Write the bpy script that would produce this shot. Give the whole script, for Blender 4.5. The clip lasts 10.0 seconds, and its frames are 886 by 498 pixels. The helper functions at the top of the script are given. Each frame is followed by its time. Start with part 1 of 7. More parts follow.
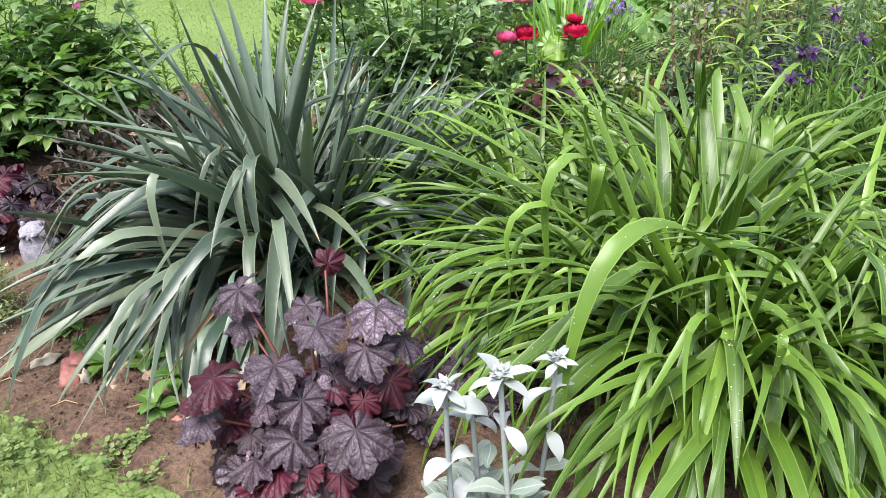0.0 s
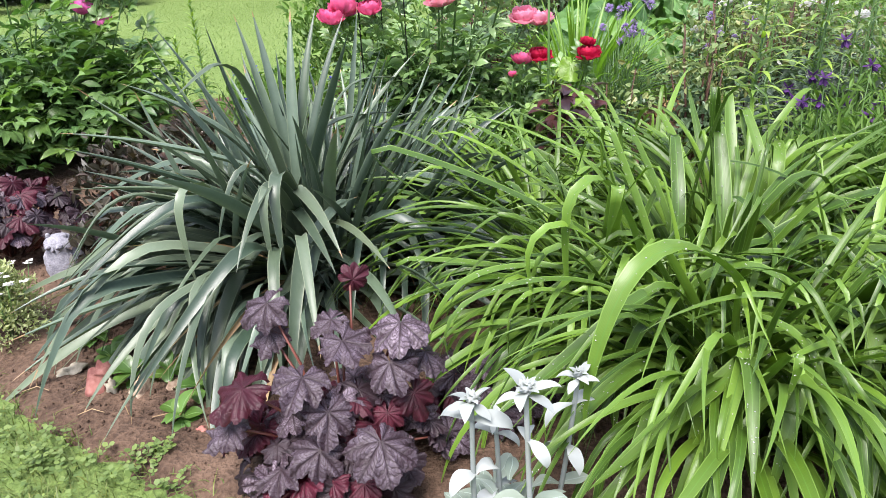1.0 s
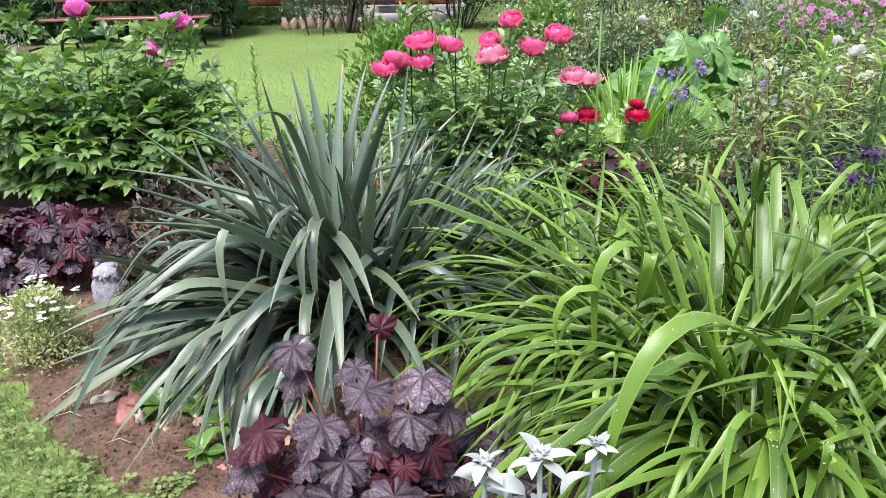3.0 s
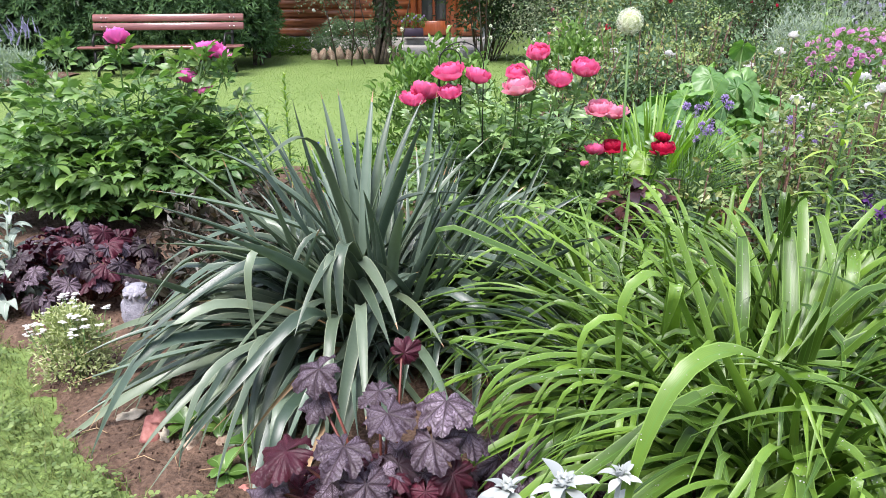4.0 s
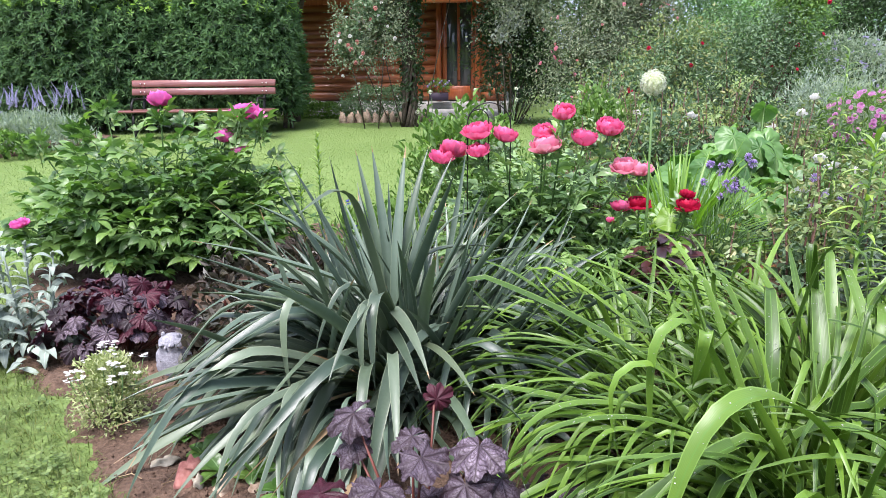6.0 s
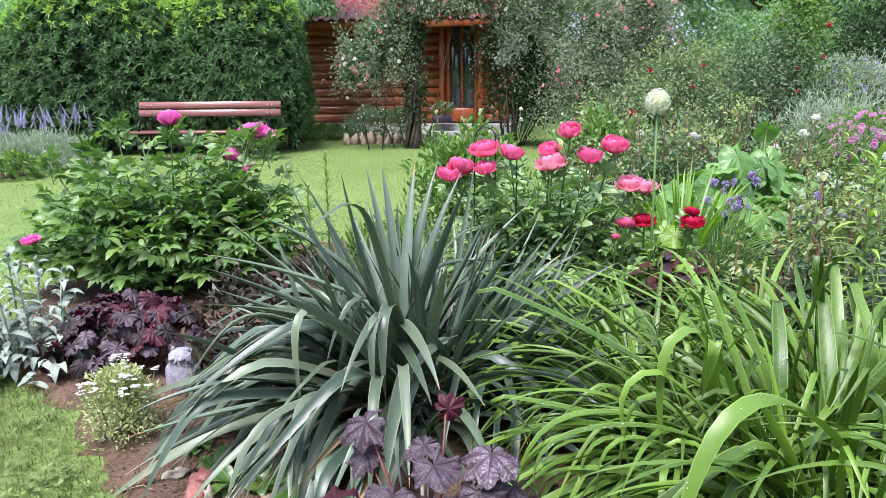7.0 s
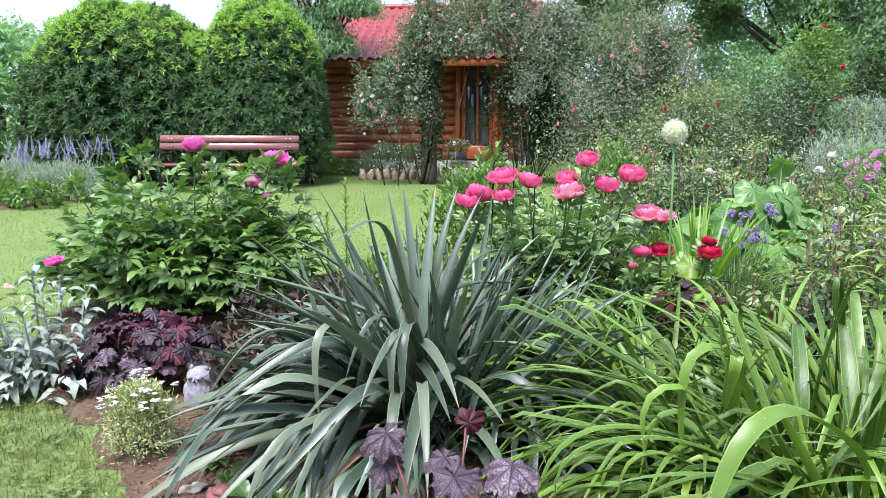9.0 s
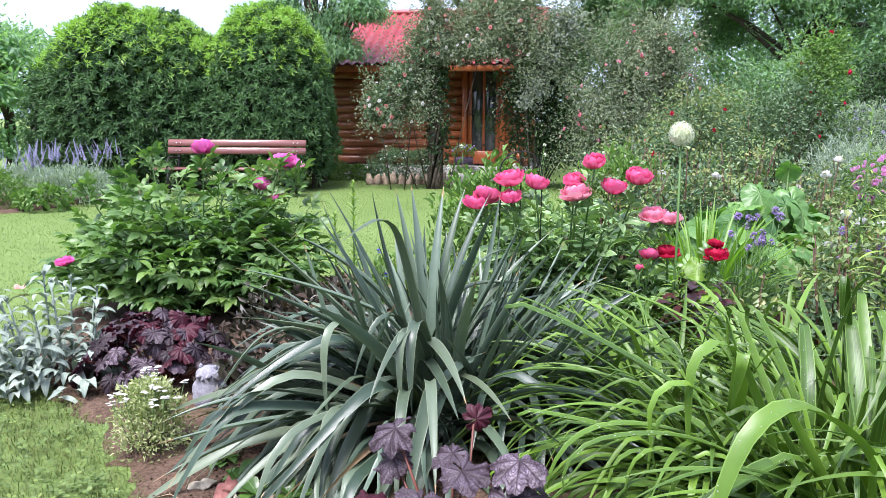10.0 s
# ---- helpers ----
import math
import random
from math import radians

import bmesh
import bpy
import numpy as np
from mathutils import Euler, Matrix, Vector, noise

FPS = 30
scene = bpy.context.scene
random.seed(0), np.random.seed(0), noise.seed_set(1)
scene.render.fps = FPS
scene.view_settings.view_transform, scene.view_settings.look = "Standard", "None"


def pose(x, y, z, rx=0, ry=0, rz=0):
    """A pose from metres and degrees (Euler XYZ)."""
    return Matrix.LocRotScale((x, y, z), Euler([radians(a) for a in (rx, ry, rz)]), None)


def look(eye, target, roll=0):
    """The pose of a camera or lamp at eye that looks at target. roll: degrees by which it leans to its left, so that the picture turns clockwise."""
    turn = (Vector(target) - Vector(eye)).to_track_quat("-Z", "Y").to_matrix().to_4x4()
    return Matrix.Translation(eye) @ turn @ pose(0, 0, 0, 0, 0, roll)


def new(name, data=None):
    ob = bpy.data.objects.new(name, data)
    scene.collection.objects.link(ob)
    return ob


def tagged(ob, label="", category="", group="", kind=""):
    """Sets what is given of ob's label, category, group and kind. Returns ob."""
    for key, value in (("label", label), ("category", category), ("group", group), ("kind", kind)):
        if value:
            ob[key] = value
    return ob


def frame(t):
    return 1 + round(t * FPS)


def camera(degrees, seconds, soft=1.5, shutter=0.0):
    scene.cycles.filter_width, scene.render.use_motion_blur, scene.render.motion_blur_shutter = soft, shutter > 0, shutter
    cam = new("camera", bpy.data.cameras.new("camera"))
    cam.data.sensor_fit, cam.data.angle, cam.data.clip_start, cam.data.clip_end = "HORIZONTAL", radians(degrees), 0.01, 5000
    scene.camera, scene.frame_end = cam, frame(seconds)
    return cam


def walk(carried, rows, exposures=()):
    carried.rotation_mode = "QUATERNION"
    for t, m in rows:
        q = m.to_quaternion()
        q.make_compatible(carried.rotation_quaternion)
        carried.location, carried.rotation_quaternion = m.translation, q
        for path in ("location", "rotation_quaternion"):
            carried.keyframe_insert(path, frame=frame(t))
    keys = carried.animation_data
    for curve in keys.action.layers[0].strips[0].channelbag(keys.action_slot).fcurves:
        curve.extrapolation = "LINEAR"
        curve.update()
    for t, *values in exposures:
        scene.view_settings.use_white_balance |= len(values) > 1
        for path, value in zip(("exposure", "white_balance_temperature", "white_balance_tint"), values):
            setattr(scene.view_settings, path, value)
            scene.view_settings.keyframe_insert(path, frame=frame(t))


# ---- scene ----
cam = camera(63.1, 10.0, soft=0.4)
PATH = [
    (0, (0.494, 0.167, 1.232), (0.747, 1.918, 0.299), -3.5),
    (0.5, (0.464, 0.155, 1.248), (0.722, 1.914, 0.332), -3.3),
    (1, (0.446, 0.134, 1.262), (0.693, 1.905, 0.366), -2.9),
    (1.5, (0.469, 0.129, 1.266), (0.695, 1.916, 0.396), -2.4),
    (2, (0.488, 0.129, 1.266), (0.682, 1.932, 0.421), -1.8),
    (2.5, (0.489, 0.129, 1.275), (0.649, 1.951, 0.465), -1.3),
    (3, (0.485, 0.129, 1.28), (0.614, 1.969, 0.508), -0.9),
    (4.5, (0.467, 0.088, 1.275), (0.515, 1.978, 0.623), -0.2),
    (5, (0.461, 0.069, 1.272), (0.49, 1.974, 0.664), -0.3),
    (5.5, (0.457, 0.063, 1.269), (0.473, 1.981, 0.702), -0.5),
    (7, (0.42, 0.012, 1.244), (0.428, 1.956, 0.772), -0.5),
    (7.5, (0.415, 0.008, 1.231), (0.421, 1.959, 0.789), -0.3),
    (8, (0.407, -0.004, 1.214), (0.408, 1.954, 0.804), -0.1),
    (8.5, (0.401, -0.019, 1.201), (0.389, 1.943, 0.816), 0.0),
    (9, (0.393, -0.028, 1.186), (0.368, 1.939, 0.821), 0.2),
    (9.5, (0.385, -0.041, 1.178), (0.35, 1.927, 0.824), 0.3),
    (10, (0.386, -0.05, 1.168), (0.345, 1.919, 0.819), 0.3),
]
walk(cam, [(t, look(eye, aim, roll)) for t, eye, aim, roll in PATH], [(0, 1.12, 6500, 15), (3, 1.10, 6400, 17), (6, 1.10, 6200, 18), (10, 1.14, 6050, 18)])

# ---- world and sun: bright overcast day ----
world = bpy.data.worlds.new("world")
scene.world = world
world.use_nodes = True
wn, wl = world.node_tree.nodes, world.node_tree.links
sky = wn.new("ShaderNodeTexSky")
sky.sky_type = 'NISHITA'
sky.sun_disc = False
sky.sun_elevation, sky.sun_rotation = radians(65), radians(212)
sky.air_density, sky.dust_density, sky.ozone_density = 1.0, 6.0, 1.0
veil = wn.new("ShaderNodeMix")
veil.data_type = 'RGBA'
veil.inputs[0].default_value = 0.65
veil.inputs[7].default_value = (6.9, 8.0, 10.4, 1)
wl.new(sky.outputs[0], veil.inputs[6])
wl.new(veil.outputs[2], wn["Background"].inputs[0])
wn["Background"].inputs[1].default_value = 0.097

sun = new("sun", bpy.data.lights.new("sun", 'SUN'))
sun.data.energy, sun.data.angle, sun.data.color = 4.4, radians(32), (1.0, 0.97, 0.93)
sun.matrix_world = look((0, 0, 10), (2.45, 3.98, 0))

# ---- materials ----
def ramp(nt, stops):
    n = nt.nodes.new("ShaderNodeValToRGB")
    els = n.color_ramp.elements
    while len(els) < len(stops):
        els.new(0.5)
    for e, (p, c) in zip(els, stops):
        e.position, e.color = p, (*c, 1)
    return n


def mixed(nt, kind, fac, a, b):
    n = nt.nodes.new("ShaderNodeMix")
    n.data_type, n.blend_type = 'RGBA', kind
    for k, v in ((0, fac), (6, a), (7, b)):
        if isinstance(v, bpy.types.NodeSocket):
            nt.links.new(v, n.inputs[k])
        else:
            n.inputs[k].default_value = v if k == 0 else (*v, 1)
    return n.outputs[2]


def calc(nt, op, a, b=0.0, c=0.0):
    n = nt.nodes.new("ShaderNodeMath")
    n.operation = op
    for k, v in enumerate((a, b, c)):
        if isinstance(v, bpy.types.NodeSocket):
            nt.links.new(v, n.inputs[k])
        else:
            n.inputs[k].default_value = v
    return n.outputs[0]


def noisy(nt, scale, detail=4, coord=None, rough=0.55):
    n = nt.nodes.new("ShaderNodeTexNoise")
    n.inputs["Scale"].default_value, n.inputs["Detail"].default_value = scale, detail
    n.inputs["Roughness"].default_value = rough
    if coord is None:
        coord = nt.nodes.new("ShaderNodeTexCoord").outputs["Object"]
    nt.links.new(coord, n.inputs["Vector"])
    return n.outputs[0]


def plain(name, rough=0.6, spec=0.5, metal=0.0):
    m = bpy.data.materials.new(name)
    m.use_nodes = True
    b = m.node_tree.nodes["Principled BSDF"]
    b.inputs["Roughness"].default_value = rough
    b.inputs["Specular IOR Level"].default_value = spec
    b.inputs["Metallic"].default_value = metal
    return m, m.node_tree, b


def bumped(nt, b, height, strength=0.3, dist=0.01):
    n = nt.nodes.new("ShaderNodeBump")
    n.inputs["Strength"].default_value, n.inputs["Distance"].default_value = strength, dist
    nt.links.new(height, n.inputs["Height"])
    nt.links.new(n.outputs[0], b.inputs["Normal"])


def leaf_mat(name, dark, light, rough=0.4, spec=0.5, through_light=0.3, stripes=0.0, rib=None, tip=None, spots=0.0, island=False, warm=(1.3, 1.25, 0.5), blotch=0.6, margin=None):
    """Foliage: two tones varied leaf by leaf, ribs along the blade, a dry tip, and light let through."""
    m, nt, b = plain(name, rough, spec)
    uv = nt.nodes.new("ShaderNodeUVMap").outputs[0]
    sep = nt.nodes.new("ShaderNodeSeparateXYZ")
    nt.links.new(uv, sep.inputs[0])
    u, v = sep.outputs[0], sep.outputs[1]
    if island:
        rnd = nt.nodes.new("ShaderNodeNewGeometry").outputs["Random Per Island"]
    else:
        rnd = nt.nodes.new("ShaderNodeObjectInfo").outputs["Random"]
    grain = noisy(nt, 22, 3)
    fac = calc(nt, 'ADD', calc(nt, 'MULTIPLY', rnd, 0.75), calc(nt, 'MULTIPLY', calc(nt, 'SUBTRACT', grain, 0.5), blotch))
    fac = calc(nt, 'ADD', fac, 0.12)
    col = mixed(nt, 'MIX', fac, dark, light)
    hue = calc(nt, 'FRACT', calc(nt, 'MULTIPLY', rnd, 7.31))
    col = mixed(nt, 'MULTIPLY', calc(nt, 'MULTIPLY', calc(nt, 'POWER', hue, 3.0), 0.45), col, warm)
    if stripes:
        wave = nt.nodes.new("ShaderNodeMath")
        wave.operation = 'SINE'
        nt.links.new(calc(nt, 'MULTIPLY', u, 85.0), wave.inputs[0])
        lines = calc(nt, 'MULTIPLY', calc(nt, 'ADD', wave.outputs[0], 1.0), 0.5 * stripes)
        col = mixed(nt, 'MULTIPLY', lines, col, (0.55, 0.6, 0.55))
        bumped(nt, b, wave.outputs[0], 0.12, 0.0005)
    if rib is not None:
        near = calc(nt, 'LESS_THAN', calc(nt, 'ABSOLUTE', calc(nt, 'SUBTRACT', u, 0.5)), 0.035)
        col = mixed(nt, 'MIX', calc(nt, 'MULTIPLY', near, 0.7), col, rib)
    if margin is not None:
        rim = calc(nt, 'GREATER_THAN', calc(nt, 'ABSOLUTE', calc(nt, 'SUBTRACT', u, 0.5)), 0.44)
        col = mixed(nt, 'MIX', calc(nt, 'MULTIPLY', rim, 0.55), col, margin)
    if tip is not None:
        dry = calc(nt, 'GREATER_THAN', calc(nt, 'ADD', calc(nt, 'ADD', v, calc(nt, 'MULTIPLY', rnd, 0.09)), calc(nt, 'MULTIPLY', grain, 0.06)), 1.06)
        col = mixed(nt, 'MIX', dry, col, tip)
    if spots:
        sp = noisy(nt, 160, 2)
        col = mixed(nt, 'MIX', calc(nt, 'MULTIPLY', calc(nt, 'GREATER_THAN', sp, 0.63), spots), col, (0.55, 0.5, 0.38))
    nt.links.new(col, b.inputs["Base Color"])
    tr = nt.nodes.new("ShaderNodeBsdfTranslucent")
    nt.links.new(mixed(nt, 'MULTIPLY', 1.0, col, (1.25, 1.5, 0.55)), tr.inputs[0])
    mx = nt.nodes.new("ShaderNodeMixShader")
    mx.inputs[0].default_value = through_light
    nt.links.new(b.outputs[0], mx.inputs[1])
    nt.links.new(tr.outputs[0], mx.inputs[2])
    nt.links.new(mx.outputs[0], nt.nodes["Material Output"].inputs[0])
    return m


def petal_mat(name, inner, outer, island=True, through_light=0.48):
    m, nt, b = plain(name, 0.55, 0.3)
    uv = nt.nodes.new("ShaderNodeUVMap").outputs[0]
    sep = nt.nodes.new("ShaderNodeSeparateXYZ")
    nt.links.new(uv, sep.inputs[0])
    rnd = nt.nodes.new("ShaderNodeNewGeometry").outputs["Random Per Island"]
    fac = calc(nt, 'ADD', calc(nt, 'MULTIPLY', sep.outputs[1], 0.8), calc(nt, 'MULTIPLY', calc(nt, 'SUBTRACT', rnd, 0.5), 0.5))
    col = mixed(nt, 'MIX', fac, inner, outer)
    fine = noisy(nt, 120, 2)
    col = mixed(nt, 'MULTIPLY', calc(nt, 'MULTIPLY', fine, 0.4), col, (0.7, 0.6, 0.65))
    nt.links.new(col, b.inputs["Base Color"])
    tr = nt.nodes.new("ShaderNodeBsdfTranslucent")
    nt.links.new(col, tr.inputs[0])
    mx = nt.nodes.new("ShaderNodeMixShader")
    mx.inputs[0].default_value = through_light
    nt.links.new(b.outputs[0], mx.inputs[1])
    nt.links.new(tr.outputs[0], mx.inputs[2])
    nt.links.new(mx.outputs[0], nt.nodes["Material Output"].inputs[0])
    return m


def rock_mat(name, dark, light, scale=8, rough=0.9, bump=0.5, dist=0.01, fine=60):
    m, nt, b = plain(name, rough, 0.3)
    a, f = noisy(nt, scale, 6), noisy(nt, fine, 4)
    fac = calc(nt, 'ADD', calc(nt, 'MULTIPLY', a, 0.9), calc(nt, 'MULTIPLY', calc(nt, 'SUBTRACT', f, 0.5), 0.9))
    r = ramp(nt, [(0.25, dark), (0.75, light)])
    nt.links.new(fac, r.inputs[0])
    nt.links.new(r.outputs[0], b.inputs["Base Color"])
    bumped(nt, b, fac, bump, dist)
    return m


def wood_mat(name, dark, light, rough=0.35, along='X', stretch=14.0, coat=0.0):
    m, nt, b = plain(name, rough, 0.5)
    mp = nt.nodes.new("ShaderNodeMapping")
    mp.inputs["Scale"].default_value = tuple(1.0 if a == along else stretch for a in 'XYZ')
    nt.links.new(nt.nodes.new("ShaderNodeTexCoord").outputs["Object"], mp.inputs[0])
    g = noisy(nt, 3.0, 6, mp.outputs[0], 0.65)
    wear = noisy(nt, 4.0, 3)
    r = ramp(nt, [(0.3, dark), (0.7, light)])
    nt.links.new(g, r.inputs[0])
    rnd = nt.nodes.new("ShaderNodeObjectInfo").outputs["Random"]
    col = mixed(nt, 'MULTIPLY', calc(nt, 'MULTIPLY', rnd, 0.5), r.outputs[0], (0.62, 0.6, 0.6))
    col = mixed(nt, 'MULTIPLY', calc(nt, 'MULTIPLY', wear, 0.4), col, (0.6, 0.55, 0.55))
    nt.links.new(col, b.inputs["Base Color"])
    b.inputs["Coat Weight"].default_value = coat
    b.inputs["Coat Roughness"].default_value = 0.25
    bumped(nt, b, g, 0.25, 0.003)
    return m


M = {}
M["yucca"] = leaf_mat("yucca_leaf", (0.010, 0.027, 0.017), (0.122, 0.172, 0.126), 0.36, 0.5, 0.06, stripes=0.3, tip=(0.24, 0.15, 0.07), warm=(1.25, 1.15, 0.7), blotch=0.3, margin=(0.16, 0.20, 0.13))
M["daylily"] = leaf_mat("daylily_leaf", (0.013, 0.042, 0.004), (0.132, 0.235, 0.030), 0.40, 0.42, 0.13, stripes=0.22, rib=(0.075, 0.165, 0.025), blotch=0.25, margin=(0.17, 0.28, 0.06))
M["lime"] = leaf_mat("lime_leaf", (0.085, 0.185, 0.022), (0.20, 0.345, 0.050), 0.4, 0.5, 0.35)
M["lime_island"] = leaf_mat("lime_groundcover_leaf", (0.10, 0.23, 0.02), (0.24, 0.42, 0.05), 0.4, 0.5, 0.35, island=True)
M["peony"] = leaf_mat("peony_leaf", (0.036, 0.092, 0.026), (0.172, 0.282, 0.090), 0.40, 0.40, 0.3, rib=(0.15, 0.24, 0.09))
M["peony_light"] = leaf_mat("peony_light_leaf", (0.062, 0.130, 0.046), (0.225, 0.340, 0.142), 0.36, 0.5, 0.25, rib=(0.16, 0.25, 0.10))
M["stem"] = leaf_mat("green_stem", (0.05, 0.11, 0.025), (0.09, 0.17, 0.05), 0.5, 0.4, 0.05)
M["red_stem"] = leaf_mat("red_stem", (0.07, 0.018, 0.015), (0.16, 0.05, 0.035), 0.5, 0.4, 0.05, warm=(1.1, 0.9, 0.8))
M["wool"] = leaf_mat("woolly_leaf", (0.135, 0.172, 0.140), (0.280, 0.325, 0.275), 0.95, 0.1, 0.08, rib=(0.32, 0.38, 0.34), warm=(1.0, 1.0, 0.95))
M["wool_white"] = leaf_mat("woolly_white_leaf", (0.20, 0.222, 0.218), (0.35, 0.372, 0.362), 0.95, 0.1, 0.1, warm=(1.0, 1.0, 0.97))
M["hedge"] = leaf_mat("hedge_leaf", (0.022, 0.060, 0.026), (0.125, 0.228, 0.094), 0.55, 0.25, 0.14, island=True)
M["hedge_new"] = leaf_mat("hedge_new_leaf", (0.15, 0.29, 0.045), (0.30, 0.46, 0.11), 0.4, 0.4, 0.35, island=True)
M["rose_leaf"] = leaf_mat("rose_leaf", (0.035, 0.080, 0.036), (0.150, 0.235, 0.125), 0.42, 0.45, 0.2, island=True, warm=(1.15, 1.0, 0.75))
M["rose_grey"] = leaf_mat("rose_grey_leaf", (0.12, 0.145, 0.125), (0.29, 0.325, 0.295), 0.6, 0.3, 0.2, island=True)
M["rose_red"] = leaf_mat("rose_red_leaf", (0.085, 0.135, 0.048), (0.245, 0.325, 0.135), 0.42, 0.4, 0.25, island=True, warm=(1.6, 0.80, 0.6))
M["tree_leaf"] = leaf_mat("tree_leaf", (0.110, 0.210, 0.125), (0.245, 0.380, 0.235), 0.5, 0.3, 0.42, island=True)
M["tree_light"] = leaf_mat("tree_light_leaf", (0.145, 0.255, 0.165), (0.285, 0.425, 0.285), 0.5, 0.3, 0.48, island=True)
# near-black green; also paints the shade deep inside the hedge shrubs
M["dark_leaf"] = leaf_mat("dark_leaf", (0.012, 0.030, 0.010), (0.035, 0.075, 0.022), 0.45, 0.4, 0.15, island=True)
M["herb"] = leaf_mat("herb_leaf", (0.060, 0.130, 0.030), (0.165, 0.275, 0.075), 0.5, 0.3, 0.3, island=True)
M["herb_single"] = leaf_mat("herb_single_leaf", (0.045, 0.105, 0.022), (0.12, 0.22, 0.05), 0.5, 0.3, 0.3)
M["silver"] = leaf_mat("silver_leaf", (0.187, 0.253, 0.209), (0.374, 0.440, 0.396), 0.7, 0.2, 0.2, island=True)
M["rhubarb"] = leaf_mat("rhubarb_leaf", (0.045, 0.120, 0.030), (0.150, 0.285, 0.080), 0.4, 0.45, 0.3, rib=(0.2, 0.3, 0.12))
M["lily"] = leaf_mat("lily_leaf", (0.110, 0.195, 0.036), (0.260, 0.375, 0.090), 0.42, 0.4, 0.3, island=True)
M["variegated"] = leaf_mat("variegated_leaf", (0.15, 0.20, 0.06), (0.50, 0.52, 0.30), 0.55, 0.3, 0.25, island=True, warm=(1.0, 1.0, 0.8))
M["purple_dark"] = leaf_mat("purple_dark_leaf", (0.016, 0.007, 0.010), (0.048, 0.018, 0.020), 0.35, 0.5, 0.12, warm=(1.6, 0.9, 0.6))
M["sedum"] = leaf_mat("dark_sedum_leaf", (0.022, 0.024, 0.016), (0.072, 0.062, 0.044), 0.4, 0.4, 0.1, island=True, warm=(1.5, 0.6, 0.7))
M["dry"] = leaf_mat("dry_leaf", (0.18, 0.11, 0.055), (0.42, 0.31, 0.19), 0.8, 0.2, 0.15, warm=(1.1, 0.9, 0.7))
M["grass"] = leaf_mat("grass_blade", (0.105, 0.170, 0.046), (0.160, 0.232, 0.078), 0.5, 0.3, 0.3, island=True, warm=(1.5, 1.2, 0.8))
M["clover"] = leaf_mat("clover_leaf", (0.060, 0.105, 0.028), (0.175, 0.238, 0.082), 0.5, 0.3, 0.3, island=True)
M["coral"] = petal_mat("coral_petal", (0.80, 0.045, 0.22), (0.90, 0.24, 0.44))
M["coral_pale"] = petal_mat("pale_coral_petal", (0.84, 0.13, 0.30), (0.92, 0.50, 0.60))
M["magenta"] = petal_mat("magenta_petal", (0.78, 0.06, 0.40), (0.93, 0.28, 0.66))
M["crimson"] = petal_mat("crimson_petal", (0.34, 0.003, 0.025), (0.72, 0.025, 0.10))
M["white_petal"] = petal_mat("white_petal", (0.75, 0.76, 0.70), (0.85, 0.85, 0.83))
M["cream_petal"] = petal_mat("cream_petal", (0.70, 0.75, 0.55), (0.80, 0.84, 0.72))
M["pale_pink"] = petal_mat("pale_pink_petal", (0.75, 0.25, 0.25), (0.85, 0.55, 0.50))
M["violet"] = petal_mat("violet_petal", (0.30, 0.20, 0.46), (0.52, 0.43, 0.68))
M["indigo"] = petal_mat("indigo_petal", (0.045, 0.012, 0.085), (0.13, 0.05, 0.22))
M["lavender"] = petal_mat("lavender_petal", (0.34, 0.33, 0.52), (0.54, 0.52, 0.70))
M["pink"] = petal_mat("pink_petal", (0.66, 0.28, 0.56), (0.82, 0.52, 0.74))
M["blue"] = petal_mat("blue_petal", (0.06, 0.07, 0.35), (0.16, 0.18, 0.55))
M["bark"] = rock_mat("bark", (0.035, 0.027, 0.02), (0.14, 0.11, 0.085), 14, 0.95, 0.8, 0.02)
M["twig"] = rock_mat("twig", (0.10, 0.055, 0.035), (0.22, 0.14, 0.09), 30, 0.9, 0.4, 0.002)
M["cane"] = rock_mat("rose_cane", (0.045, 0.024, 0.018), (0.125, 0.066, 0.045), 30, 0.7, 0.4, 0.002)
M["soil"] = rock_mat("soil", (0.052, 0.031, 0.020), (0.150, 0.096, 0.066), 5, 1.0, 1.0, 0.02, 70)
M["gravel"] = rock_mat("gravel", (0.20, 0.14, 0.10), (0.48, 0.38, 0.29), 30, 0.95, 0.6, 0.004, 200)
M["concrete"] = rock_mat("concrete", (0.26, 0.25, 0.23), (0.45, 0.44, 0.41), 6, 0.9, 0.3, 0.004, 90)
M["edge_stone"] = rock_mat("edge_stone", (0.22, 0.15, 0.10), (0.50, 0.40, 0.30), 6, 0.9, 0.5, 0.02, 50)
M["brick"] = rock_mat("old_brick", (0.24, 0.085, 0.07), (0.42, 0.20, 0.165), 14, 0.9, 0.5, 0.006)
M["cobble"] = rock_mat("cobble", (0.22, 0.20, 0.15), (0.44, 0.40, 0.32), 14, 0.85, 0.4, 0.006)
M["statue"] = rock_mat("painted_cast_stone", (0.128, 0.128, 0.152), (0.320, 0.312, 0.344), 25, 0.7, 0.6, 0.006, 120)
M["bench_wood"] = wood_mat("stained_bench_wood", (0.13, 0.045, 0.042), (0.27, 0.115, 0.10), 0.3, 'X', 18, 0.3)
M["log"] = wood_mat("varnished_log", (0.17, 0.045, 0.017), (0.44, 0.150, 0.050), 0.38, 'X', 10, 0.3)
M["door_wood"] = wood_mat("varnished_door_wood", (0.28, 0.060, 0.020), (0.52, 0.15, 0.048), 0.3, 'Z', 12, 0.4)


